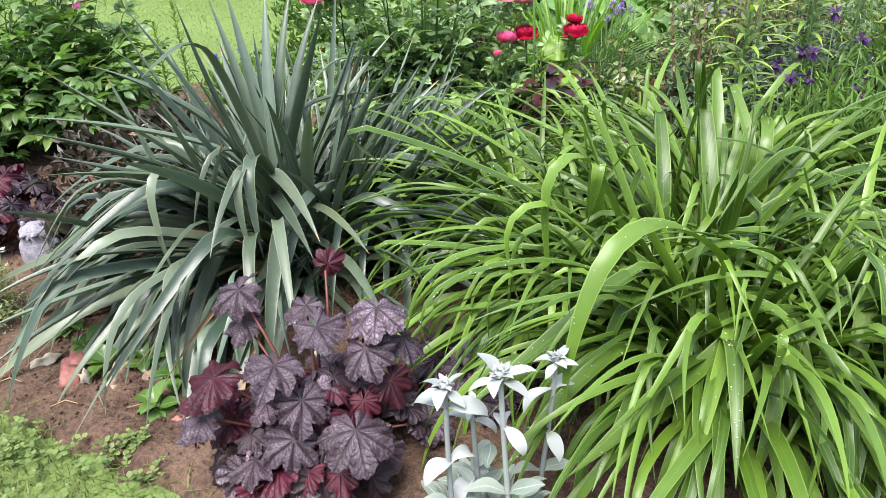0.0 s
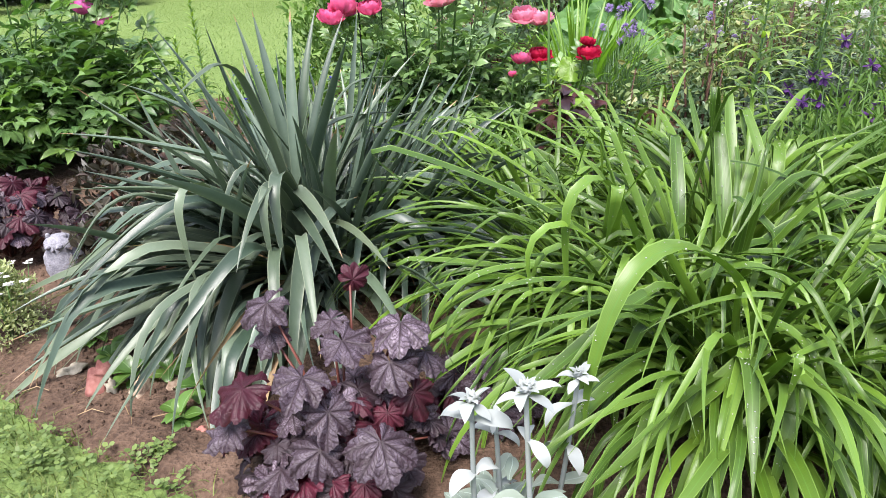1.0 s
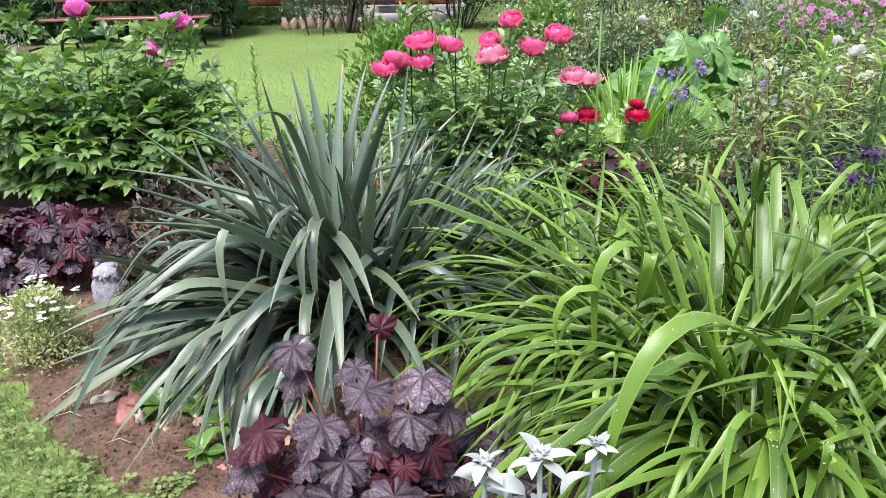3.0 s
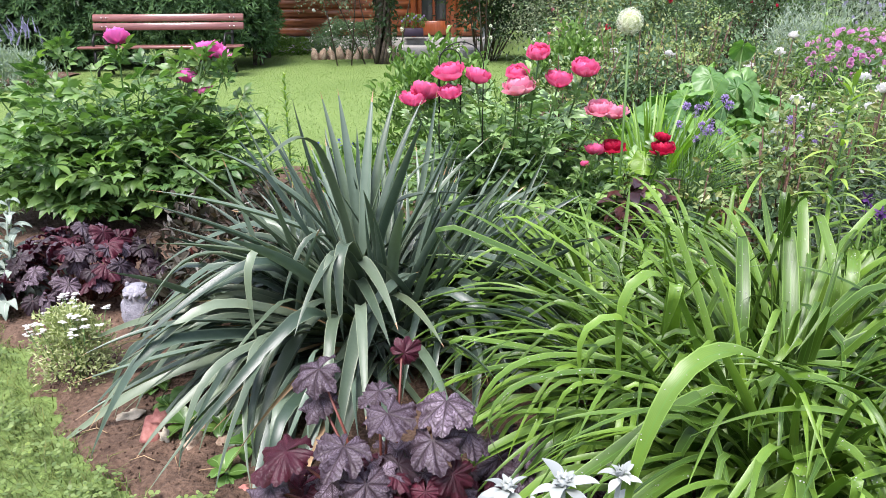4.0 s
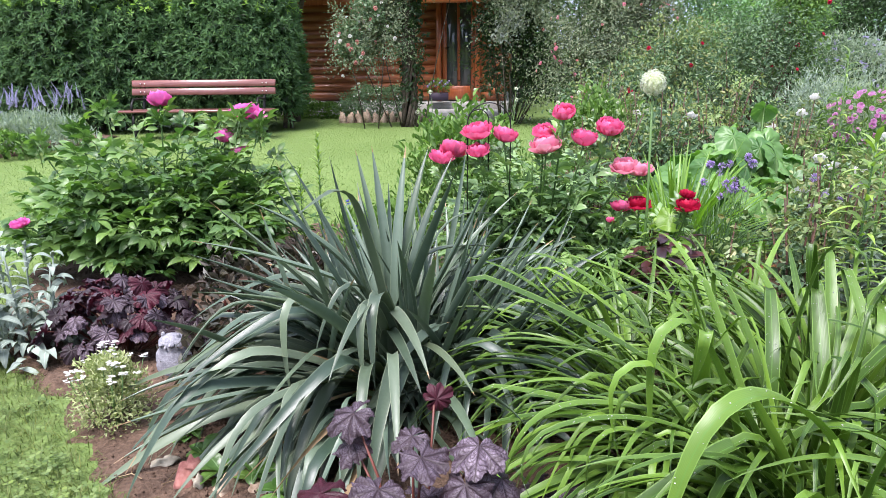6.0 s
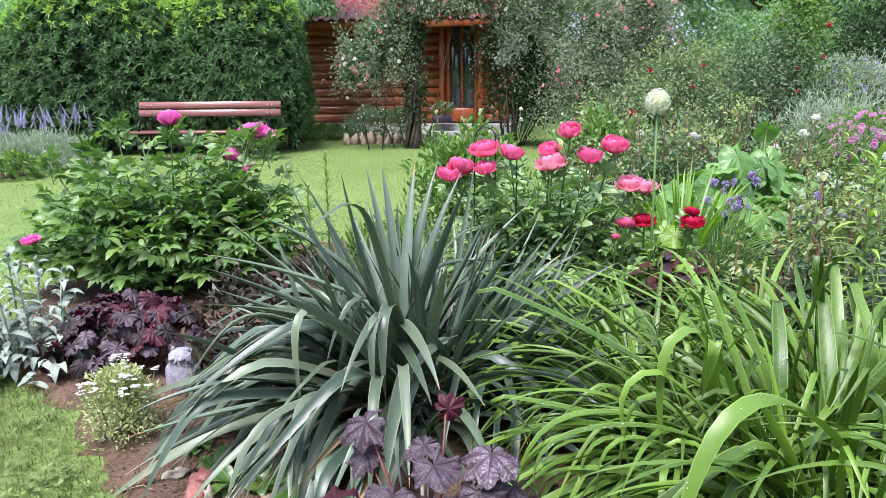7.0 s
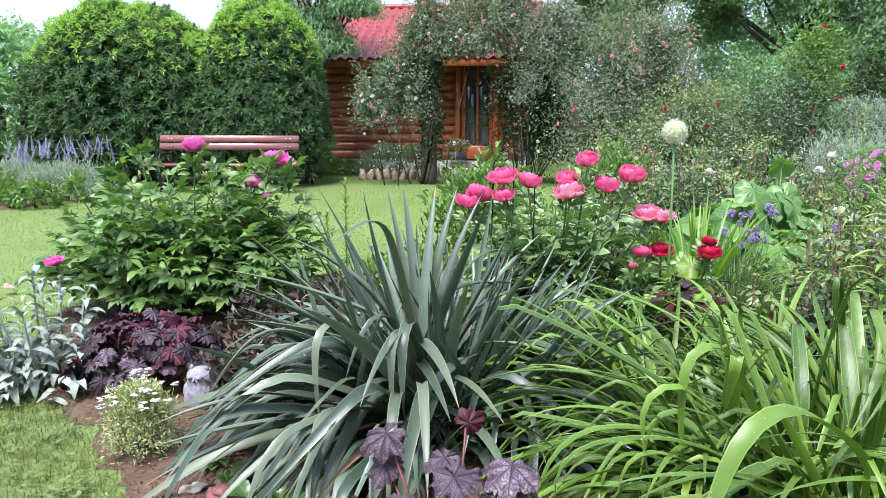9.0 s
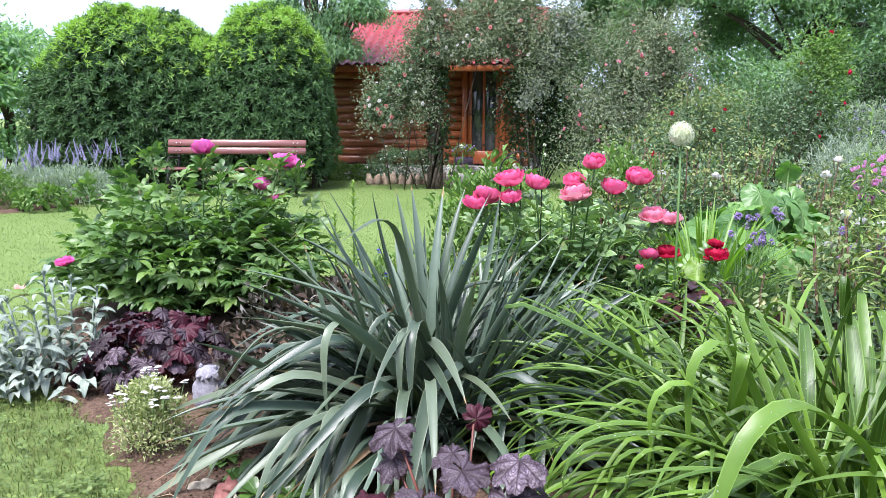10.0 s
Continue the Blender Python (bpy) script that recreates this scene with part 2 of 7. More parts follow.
def heuchera_mat(name, between, vein, least=0.0):
    """Lobed leaf with a silvery sheen on the puckers between dark branching veins; UV runs round the leaf and outwards."""
    m, nt, b = plain(name, 0.50, 0.34)
    uv = nt.nodes.new("ShaderNodeUVMap").outputs[0]
    sep = nt.nodes.new("ShaderNodeSeparateXYZ")
    nt.links.new(uv, sep.inputs[0])
    u, v = sep.outputs[0], sep.outputs[1]
    rnd = nt.nodes.new("ShaderNodeObjectInfo").outputs["Random"]
    # seven main ribs round the leaf, side veins leaving them at an angle, a fine net between
    u = calc(nt, 'ADD', u, calc(nt, 'MULTIPLY', calc(nt, 'SUBTRACT', noisy(nt, 28, 2), 0.5), 0.05))
    rib = calc(nt, 'ABSOLUTE', calc(nt, 'SUBTRACT', calc(nt, 'FRACT', calc(nt, 'MULTIPLY', u, 7.0)), 0.5))
    near = calc(nt, 'SUBTRACT', 1.0, calc(nt, 'MULTIPLY', calc(nt, 'MULTIPLY', rib, v), 17.0))
    near.node.use_clamp = True
    wob = calc(nt, 'MULTIPLY', noisy(nt, 55, 2), 0.16)
    chev = calc(nt, 'SINE', calc(nt, 'MULTIPLY', calc(nt, 'ADD', calc(nt, 'SUBTRACT', v, calc(nt, 'MULTIPLY', rib, 0.75)), wob), 36.0))
    side = calc(nt, 'MULTIPLY', calc(nt, 'ADD', chev, -0.30), 1.9)
    side.node.use_clamp = True
    veins = calc(nt, 'MAXIMUM', near, calc(nt, 'MULTIPLY', side, 0.72))
    net = nt.nodes.new("ShaderNodeTexVoronoi")
    net.feature = 'DISTANCE_TO_EDGE'
    net.inputs["Scale"].default_value = 120
    nt.links.new(nt.nodes.new("ShaderNodeTexCoord").outputs["Object"], net.inputs["Vector"])
    mott = calc(nt, 'SUBTRACT', 1.0, calc(nt, 'MULTIPLY', net.outputs[0], 3.6))
    mott.node.use_clamp = True
    patch = calc(nt, 'MULTIPLY', calc(nt, 'SUBTRACT', noisy(nt, 34, 3), 0.30), 3.6)
    patch.node.use_clamp = True
    tone = calc(nt, 'MAXIMUM', calc(nt, 'POWER', rnd, 2.1), least)
    lit = mixed(nt, 'MIX', tone, tuple(c * 0.08 for c in between), between)
    lit = mixed(nt, 'MIX', patch, tuple(c * 1.6 for c in vein), lit)
    base = mixed(nt, 'MIX', calc(nt, 'MULTIPLY', mott, 0.45), lit, vein)
    col = mixed(nt, 'MIX', veins, base, vein)
    rim = calc(nt, 'MULTIPLY', calc(nt, 'SUBTRACT', v, 0.86), 5.0)
    rim.node.use_clamp = True
    col = mixed(nt, 'MIX', calc(nt, 'MULTIPLY', rim, 0.5), col, vein)
    nt.links.new(col, b.inputs["Base Color"])
    bumped(nt, b, calc(nt, 'SUBTRACT', calc(nt, 'MULTIPLY', mott, -0.6), veins), 0.35, 0.003)
    tr = nt.nodes.new("ShaderNodeBsdfTranslucent")
    tr.inputs[0].default_value = (0.22, 0.02, 0.05, 1)
    mx = nt.nodes.new("ShaderNodeMixShader")
    mx.inputs[0].default_value = 0.08
    nt.links.new(b.outputs[0], mx.inputs[1])
    nt.links.new(tr.outputs[0], mx.inputs[2])
    nt.links.new(mx.outputs[0], nt.nodes["Material Output"].inputs[0])
    return m


M["heuchera"] = heuchera_mat("heuchera_leaf", (0.250, 0.190, 0.240), (0.016, 0.007, 0.010))
M["heuchera_red"] = heuchera_mat("heuchera_red_leaf", (0.130, 0.016, 0.036), (0.035, 0.004, 0.010))
M["heuchera_silver"] = heuchera_mat("heuchera_silver_leaf", (0.225, 0.175, 0.225), (0.015, 0.007, 0.010), 0.45)
M["iron"] = plain("black_iron", 0.45, 0.5, 0.6)[0]
M["iron"].node_tree.nodes["Principled BSDF"].inputs["Base Color"].default_value = (0.02, 0.019, 0.018, 1)
M["bolt"] = plain("steel_bolt", 0.35, 0.5, 0.9)[0]
M["bolt"].node_tree.nodes["Principled BSDF"].inputs["Base Color"].default_value = (0.55, 0.5, 0.48, 1)
# part white base: the drops' sky glint is put into their colour
M["water"] = plain("water_drop", 0.03, 0.8)[0]
M["water"].node_tree.nodes["Principled BSDF"].inputs["Transmission Weight"].default_value = 0.6
M["water"].node_tree.nodes["Principled BSDF"].inputs["IOR"].default_value = 1.33
M["glass"] = plain("window_glass", 0.04, 0.8)[0]
M["glass"].node_tree.nodes["Principled BSDF"].inputs["Base Color"].default_value = (0.05, 0.06, 0.06, 1)

m_, nt_, b_ = plain("red_roof_metal", 0.42, 0.5)
r_ = ramp(nt_, [(0.3, (0.17, 0.020, 0.026)), (0.7, (0.27, 0.036, 0.044))])
nt_.links.new(noisy(nt_, 2.5, 5), r_.inputs[0])
nt_.links.new(r_.outputs[0], b_.inputs["Base Color"])
M["roof"] = m_

m_, nt_, b_ = plain("lawn", 0.95, 0.15)
a_, f_ = noisy(nt_, 0.9, 6), noisy(nt_, 45, 4)
r_ = ramp(nt_, [(0.25, (0.090, 0.142, 0.036)), (0.55, (0.130, 0.190, 0.056)), (0.8, (0.170, 0.230, 0.078))])
nt_.links.new(calc(nt_, 'ADD', calc(nt_, 'MULTIPLY', a_, 0.55), calc(nt_, 'MULTIPLY', f_, 0.45)), r_.inputs[0])
nt_.links.new(r_.outputs[0], b_.inputs["Base Color"])
bumped(nt_, b_, f_, 0.8, 0.02)
M["lawn"] = m_
M["bergenia"] = leaf_mat("bergenia_leaf", (0.05, 0.12, 0.025), (0.12, 0.23, 0.055), 0.25, 0.6, 0.25, rib=(0.2, 0.34, 0.12), warm=(1.3, 0.9, 0.6))
M["grass_edge"] = leaf_mat("rough_grass_blade", (0.046, 0.074, 0.014), (0.138, 0.184, 0.054), 0.5, 0.3, 0.25, island=True, warm=(1.6, 1.05, 0.7))
# darker leaf copy: shade put into the colour, for peony and rose middles
M["leaf_shade"] = leaf_mat("shaded_peony_leaf", (0.030, 0.070, 0.022), (0.090, 0.165, 0.060), 0.45, 0.4, 0.15, island=True)
M["yucca_pale"] = leaf_mat("old_yucca_leaf", (0.030, 0.052, 0.034), (0.138, 0.178, 0.116), 0.38, 0.45, 0.06, stripes=0.3, tip=(0.26, 0.17, 0.09), warm=(1.2, 1.1, 0.7), blotch=0.3, margin=(0.20, 0.23, 0.15))

M["chive_leaf"] = leaf_mat("chive_leaf", (0.06, 0.12, 0.06), (0.15, 0.24, 0.13), 0.45, 0.4, 0.15, island=True)
M["feather"] = leaf_mat("feathery_leaf", (0.060, 0.115, 0.048), (0.150, 0.230, 0.105), 0.5, 0.4, 0.2, island=True)
M["rose_dark"] = leaf_mat("low_rose_leaf", (0.030, 0.055, 0.038), (0.120, 0.165, 0.125), 0.32, 0.6, 0.1, island=True, warm=(1.4, 0.9, 0.7))
M["litter"] = leaf_mat("litter_leaf", (0.10, 0.055, 0.030), (0.42, 0.26, 0.13), 0.8, 0.2, 0.1, island=True, warm=(1.4, 0.6, 0.4))
M["seed_green"] = leaf_mat("seed_green", (0.30, 0.36, 0.20), (0.42, 0.48, 0.30), 0.8, 0.2, 0.1)
M["planter"] = plain("dark_planter", 0.6, 0.4)[0]
M["planter"].node_tree.nodes["Principled BSDF"].inputs["Base Color"].default_value = (0.05, 0.035, 0.06, 1)
M["rose_old"] = leaf_mat("climbing_rose_leaf", (0.070, 0.108, 0.060), (0.265, 0.315, 0.205), 0.62, 0.25, 0.15, island=True, warm=(1.25, 1.0, 0.85))


# ---- geometry helpers ----
def smooth(a, b, x):
    t = min(max((x - a) / (b - a), 0.0), 1.0)
    return t * t * (3 - 2 * t)


class Geo:
    """Collects vertices, faces and UVs for one mesh."""

    def __init__(self):
        self.v, self.f, self.uv = [], [], []

    def add(self, verts, faces, uvs=None, m=None):
        k = len(self.v)
        self.v += [tuple(m @ Vector(p)) if m is not None else tuple(p) for p in verts]
        self.uv += list(uvs) if uvs else [(0.5, 0.5)] * len(verts)
        self.f += [tuple(k + i for i in f) for f in faces]
        return self

    def blade(self, m, length, width, up, bend, n=10, fold=0.3, kinks=(), base=0.65, belly=0.4, taper=0.55, sway=0.0, twist=0.0, power=1.3, wave=0.0, point=1.8):
        """A long leaf from the origin towards +x: up and bend in degrees, kinks as (place, degrees, softness)."""
        verts, uvs, faces = [], [], []
        x = z = 0.0
        for i in range(n + 1):
            s = i / n
            a = up - bend * s ** power
            for at, deg, soft in kinks:
                a -= deg * smooth(at - soft, at + soft, s)
            a = radians(a)
            if i:
                x += math.cos(a) * length / n
                z += math.sin(a) * length / n
            w = width * 0.5 * (base + (1 - base) * smooth(0, belly, s))
            if s > taper:
                w *= max(1 - ((s - taper) / (1 - taper)) ** point, 0.015)
            tw = radians(twist * s)
            nrm = Vector((-math.sin(a), 0, math.cos(a)))
            side = Vector((0, 1, 0)) * math.cos(tw) + nrm * math.sin(tw)
            up_v = nrm * math.cos(tw) - Vector((0, 1, 0)) * math.sin(tw)
            c = Vector((x, sway * s * s + wave * width * math.sin(s * 9.0), z))
            verts += [c + side * w + up_v * fold * w, c, c - side * w + up_v * fold * w]
            uvs += [(0, s), (0.5, s), (1, s)]
        for i in range(n):
            k = 3 * i
            faces += [(k, k + 3, k + 4, k + 1), (k + 1, k + 4, k + 5, k + 2)]
        return self.add(verts, faces, uvs, m)

    def tube(self, pts, radii, sides=6, cap=True):
        pts = [Vector(p) for p in pts]
        if not hasattr(radii, "__len__"):
            radii = [radii] * len(pts)
        k = len(self.v)
        ref = Vector((0.31, 0.95, 0.05))
        for i, p in enumerate(pts):
            d = (pts[min(i + 1, len(pts) - 1)] - pts[max(i - 1, 0)]).normalized()
            a = d.cross(ref)
            a = a.normalized() if a.length > 0.05 else d.orthogonal().normalized()
            b = d.cross(a)
            for j in range(sides):
                t = 2 * math.pi * j / sides
                self.v.append(tuple(p + (a * math.cos(t) + b * math.sin(t)) * radii[i]))
                self.uv.append((j / sides, i / max(len(pts) - 1, 1)))
        for i in range(len(pts) - 1):
            for j in range(sides):
                q = (j + 1) % sides
                self.f.append((k + i * sides + j, k + i * sides + q, k + (i + 1) * sides + q, k + (i + 1) * sides + j))
        if cap:
            self.f.append(tuple(k + j for j in reversed(range(sides))))
            self.f.append(tuple(k + (len(pts) - 1) * sides + j for j in range(sides)))
        return self

    def box(self, m, sx, sy, sz, bevel=0.004):
        """A bevelled block about the origin."""
        hx, hy, hz = sx / 2, sy / 2, sz / 2
        b = min(bevel, hx * 0.9, hy * 0.9, hz * 0.9)
        ring = [(hx - b, -hy), (hx, -hy + b), (hx, hy - b), (hx - b, hy), (-hx + b, hy), (-hx, hy - b), (-hx, -hy + b), (-hx + b, -hy)]
        verts = []
        for z, ins in ((-hz, b), (-hz + b, 0), (hz - b, 0), (hz, b)):
            for x, y in ring:
                verts.append((x - math.copysign(ins, x), y - math.copysign(ins, y), z))
        faces = [tuple(reversed(range(8))), tuple(range(24, 32))]
        for r in range(3):
            for j in range(8):
                q = (j + 1) % 8
                faces.append((r * 8 + j, r * 8 + q, r * 8 + 8 + q, r * 8 + 8 + j))
        return self.add(verts, faces, None, m)

    def ball(self, m, r=1.0, rings=5, sides=8, lumps=0.0, seed=0):
        verts, faces, uvs = [(0, 0, -r)], [], [(0.5, 0)]
        for i in range(1, rings):
            t = math.pi * i / rings - math.pi / 2
            for j in range(sides):
                p = 2 * math.pi * j / sides
                q = Vector((math.cos(t) * math.cos(p), math.cos(t) * math.sin(p), math.sin(t)))
                k = 1 + lumps * noise.noise(q * 1.7 + Vector((seed * 3.1, seed * 1.7, 0)))
                verts.append(q * r * k)
                uvs.append((j / sides, i / rings))
        verts.append((0, 0, r))
        uvs.append((0.5, 1))
        top = len(verts) - 1
        for j in range(sides):
            q = (j + 1) % sides
            faces.append((0, 1 + q, 1 + j))
            for i in range(rings - 2):
                a = 1 + i * sides
                faces.append((a + j, a + q, a + sides + q, a + sides + j))
            a = 1 + (rings - 2) * sides
            faces.append((a + j, a + q, top))
        return self.add(verts, faces, uvs, m)

    def lobed(self, m, r, lobes=7, cut=0.22, teeth=0.06, dome=0.25, ruffle=0.07, notch=0.55, turns=49, rings=4, seed=0.0):
        """A lobed leaf; its stalk joins at the origin, the main lobe points along +x."""
        verts, uvs, faces = [(0, 0, 0)], [(0.5, 0)], []
        for i in range(1, rings + 1):
            k = i / rings
            for j in range(turns):
                t = (j / (turns - 1) - 0.5) * 2 * math.pi * 0.965
                q = (j / (turns - 1)) * lobes
                edge = (1 - cut) + cut * (1 - 2 * abs(q % 1.0 - 0.5)) ** 0.8
                edge += teeth * (abs(((q * 4.0 + 0.5) % 1.0) - 0.5) * 2 - 0.5)
                edge *= 1 - notch * 0.55 * abs(t / math.pi) ** 2.2
                edge *= (1 + 0.05 * math.sin(3 * t + seed * 5)) * (1 + 0.22 * max(math.cos(t), 0) ** 2)
                rr = r * k * (edge if i == rings else 1 + (edge - 1) * k)
                z = -dome * r * k ** 2 + ruffle * r * k * k * math.cos(2 * math.pi * q + math.pi) + 0.09 * r * k * math.sin(3 * t + seed * 2.1) - 0.05 * r * math.sin(math.pi * min(k * 1.4, 1)) * (abs(math.cos(math.pi * (q - lobes / 2))) ** 6)
                verts.append((rr * math.cos(t), rr * math.sin(t), z))
                uvs.append((j / (turns - 1), k))
        for j in range(turns - 1):
            faces.append((0, 1 + j, 2 + j))
            for i in range(rings - 1):
                a = 1 + i * turns
                faces.append((a + j, a + turns + j, a + turns + j + 1, a + j + 1))
        return self.add(verts, faces, uvs, m)

    def maple(self, m, r, dome=0.2, ruffle=0.08, seed=0.0, per=18, rings=9):
        """A heart-based leaf with seven toothed, pointed lobes; the stalk joins at the origin, the main lobe points along +x."""
        lobe = [(-142, 0.72), (-96, 0.84), (-47, 0.92), (0, 1.08), (47, 0.92), (96, 0.84), (142, 0.72)]
        edges = [-168, -119, -71, -23.5, 23.5, 71, 119, 168]
        verts, uvs, faces = [(0, 0, 0)], [(0.5, 0)], []
        turns = 7 * per + 1
        for i in range(1, rings + 1):
            k = i / rings
            for j in range(turns):
                q = min(j / per, 6.9999)
                n, f = int(q), q - int(q)
                t = radians(edges[n] + (edges[n + 1] - edges[n]) * f)
                off = abs(f - 0.5) * 2
                ln = lobe[n][1] + 0.05 * math.sin(n * 2.3 + seed * 4)
                edge = ln * (1 - 0.21 * off ** 1.5)
                edge += 0.060 * (abs(((f * 5.0 + 0.5) % 1.0) - 0.5) * 2 - 0.55)
                rr = r * k * (1 + (edge - 1) * k ** 1.6)
                z = -dome * r * k ** 2.2
                z -= 0.055 * r * (1 - off) ** 3 * math.sin(math.pi * min(k, 0.95))
                z += ruffle * r * k ** 2 * math.sin(q * 2 * math.pi + seed) + 0.06 * r * k ** 2 * math.sin(q * 4.1 * math.pi + seed * 3)
                z += 0.018 * r * math.sin((k - off * 0.45) * 38) * min(k * 2, 1)
                z += 0.10 * r * k * math.sin(2 * t + seed * 2.1)
                verts.append((rr * math.cos(t), rr * math.sin(t), z))
                uvs.append((j / (turns - 1), k))
        for j in range(turns - 1):
            faces.append((0, 1 + j, 2 + j))
            for i in range(rings - 1):
                a = 1 + i * turns
                faces.append((a + j, a + turns + j, a + turns + j + 1, a + j + 1))
        return self.add(verts, faces, uvs, m)

    def petal(self, m, r, az, half, reach, flare=0.0, ruffle=0.03, seed=0.0, n=6, c=6):
        """A broad cupped petal lying on a globe of radius r from its lower pole upwards; half and reach in degrees."""
        verts, uvs, faces = [], [], []
        for i in range(n + 1):
            k = i / n
            for j in range(c + 1):
                w = j / c * 2 - 1
                top = radians(reach) * (1 - 0.20 * w * w + 0.05 * math.sin(w * 7 + seed * 3))
                p = 0.06 + top * k
                t = radians(az) + radians(half) * w * (0.45 + 0.55 * math.sin(min(k * 1.35, 1.0) * math.pi / 2))
                rr = r * (1 + flare * k ** 3 + ruffle * k * k * math.sin(w * 6.5 + seed * 5) + 0.5 * ruffle * k * math.sin(w * 13 + seed))
                verts.append((rr * math.sin(p) * math.cos(t), rr * math.sin(p) * math.sin(t), r - rr * math.cos(p)))
                uvs.append((j / c, k))
        for i in range(n):
            for j in range(c):
                a = i * (c + 1) + j
                faces.append((a, a + 1, a + c + 2, a + c + 1))
        return self.add(verts, faces, uvs, m)

    def mesh(self, name, material, flat=False):
        me = bpy.data.meshes.new(name)
        me.from_pydata([tuple(p) for p in self.v], [], self.f)
        lay = me.uv_layers.new(name="UVMap")
        idx = np.empty(len(me.loops), dtype=np.int32)
        me.loops.foreach_get("vertex_index", idx)
        lay.data.foreach_set("uv", np.asarray(self.uv, dtype=np.float32)[idx].ravel())
        if not flat:
            me.polygons.foreach_set("use_smooth", np.ones(len(me.polygons), dtype=bool))
        me.materials.append(material)
        me.update()
        return me


def part(name, geo, material, parent, label="", m=None, kind=""):
    """One mesh object under a thing or under a part."""
    me = geo if isinstance(geo, bpy.types.Mesh) else geo.mesh(name, material)
    ob = new(name, me)
    ob.parent = parent
    if m is not None:
        ob.matrix_basis = m
    return tagged(ob, label, kind=kind)


def thing(name, x, y, z, label, category, group="", kind="", rz=0.0, scale=1.0):
    ob = new(name)
    ob.matrix_basis = pose(x, y, z, 0, 0, rz) @ Matrix.Scale(scale, 4)
    ob.empty_display_size = 0.1
    return tagged(ob, label, category, group, kind)


def whole(name, geo, material, label, category, group="", kind="", m=None):
    me = geo if isinstance(geo, bpy.types.Mesh) else geo.mesh(name, material)
    ob = new(name, me)
    if m is not None:
        ob.matrix_basis = m
    return tagged(ob, label, category, group, kind)


def quads(verts, uvs, per, faces_of, name, material):
    """A mesh of many alike small pieces: verts (n, per, 3); faces_of: the faces of one piece."""
    n = verts.shape[0]
    me = bpy.data.meshes.new(name)
    k = np.arange(n, dtype=np.int64)[:, None] * per
    faces = []
    for f in faces_of:
        faces.append((k + np.asarray(f)[None, :]))
    allf = np.concatenate([f.tolist() for f in faces]) if len({len(f) for f in faces_of}) == 1 else sum((f.tolist() for f in faces), [])
    me.from_pydata(verts.reshape(-1, 3).tolist(), [], allf.tolist() if hasattr(allf, "tolist") else allf)
    lay = me.uv_layers.new(name="UVMap")
    idx = np.empty(len(me.loops), dtype=np.int32)
    me.loops.foreach_get("vertex_index", idx)
    lay.data.foreach_set("uv", np.tile(np.asarray(uvs, dtype=np.float32), (n, 1))[idx].ravel())
    me.materials.append(material)
    me.update()
    return me


def unit(a):
    return a / np.maximum(np.linalg.norm(a, axis=-1, keepdims=True), 1e-9)


def leaf_cloud(name, seed, blobs, n, size, material, wide=0.42, out=0.8, droop=0.25, shell=(0.72, 1.05), lump=0.16, floor=None, upward=0.0, curl=0.18, fade=0.0, rounded=False):
    """Many small folded leaves on lumpy rounded masses; blobs as (x, y, z, rx, ry, rz)."""
    g = np.random.default_rng(seed)
    b = np.asarray(blobs, float)
    area = (b[:, 3] * b[:, 4] + b[:, 3] * b[:, 5] + b[:, 4] * b[:, 5])
    pick = g.choice(len(b), n, p=area / area.sum())
    d = unit(g.normal(size=(n, 3)))
    d[:, 2] = np.where(d[:, 2] < -0.6, -d[:, 2], d[:, 2])
    ph = g.uniform(0, 6.28, (len(b), 6))[pick]
    bump = (np.sin(d[:, 0] * 5 + ph[:, 0]) * np.sin(d[:, 1] * 6 + ph[:, 1]) + np.sin(d[:, 2] * 7 + ph[:, 2]) * np.cos(d[:, 0] * 8 + ph[:, 3])
            + 0.6 * np.sin(d[:, 1] * 15 + ph[:, 4]) * np.sin(d[:, 2] * 14 + ph[:, 5]))
    rad = g.uniform(shell[0] ** 2, shell[1] ** 2, n) ** 0.5 * (1 + lump * bump)
    c = b[pick, :3] + d * b[pick, 3:] * rad[:, None]
    if floor is not None:
        keep = c[:, 2] > floor + fade * g.random(n) ** 1.5
        c, d, n = c[keep], d[keep], int(keep.sum())
    axis = unit(d * out + g.normal(size=(n, 3)) * 0.65 + np.array([0, 0, upward - droop]))
    side = unit(np.cross(axis, unit(d + g.normal(size=(n, 3)) * 0.5)))
    nrm = np.cross(side, axis)
    nrm *= np.sign((nrm * (d + np.array([0, 0, 0.4]))).sum(1, keepdims=True))
    ln = size * g.uniform(0.6, 1.3, n)[:, None]
    w = ln * wide * 0.5
    if rounded:
        lift = nrm * w * 0.4
        a, b2 = c + axis * ln * 0.30, c + axis * ln * 0.68 - nrm * ln * curl * 0.35
        v = np.stack([c, a + side * w * 0.92 + lift, b2 + side * w * 0.80 + lift, c + axis * ln - nrm * ln * curl, b2 - side * w * 0.80 + lift, a - side * w * 0.92 + lift], 1)
        return quads(v, [(0.5, 0), (0, 0.3), (0, 0.7), (0.5, 1), (1, 0.7), (1, 0.3)], 6, [(0, 1, 2, 3), (0, 3, 4, 5)], name, material)
    v = np.stack([c, c + axis * ln * 0.45 + side * w + nrm * w * 0.35, c + axis * ln - nrm * ln * curl, c + axis * ln * 0.45 - side * w + nrm * w * 0.35], 1)
    return quads(v, [(0.5, 0), (0, 0.45), (0.5, 1), (1, 0.45)], 4, [(0, 1, 2), (0, 2, 3)], name, material)


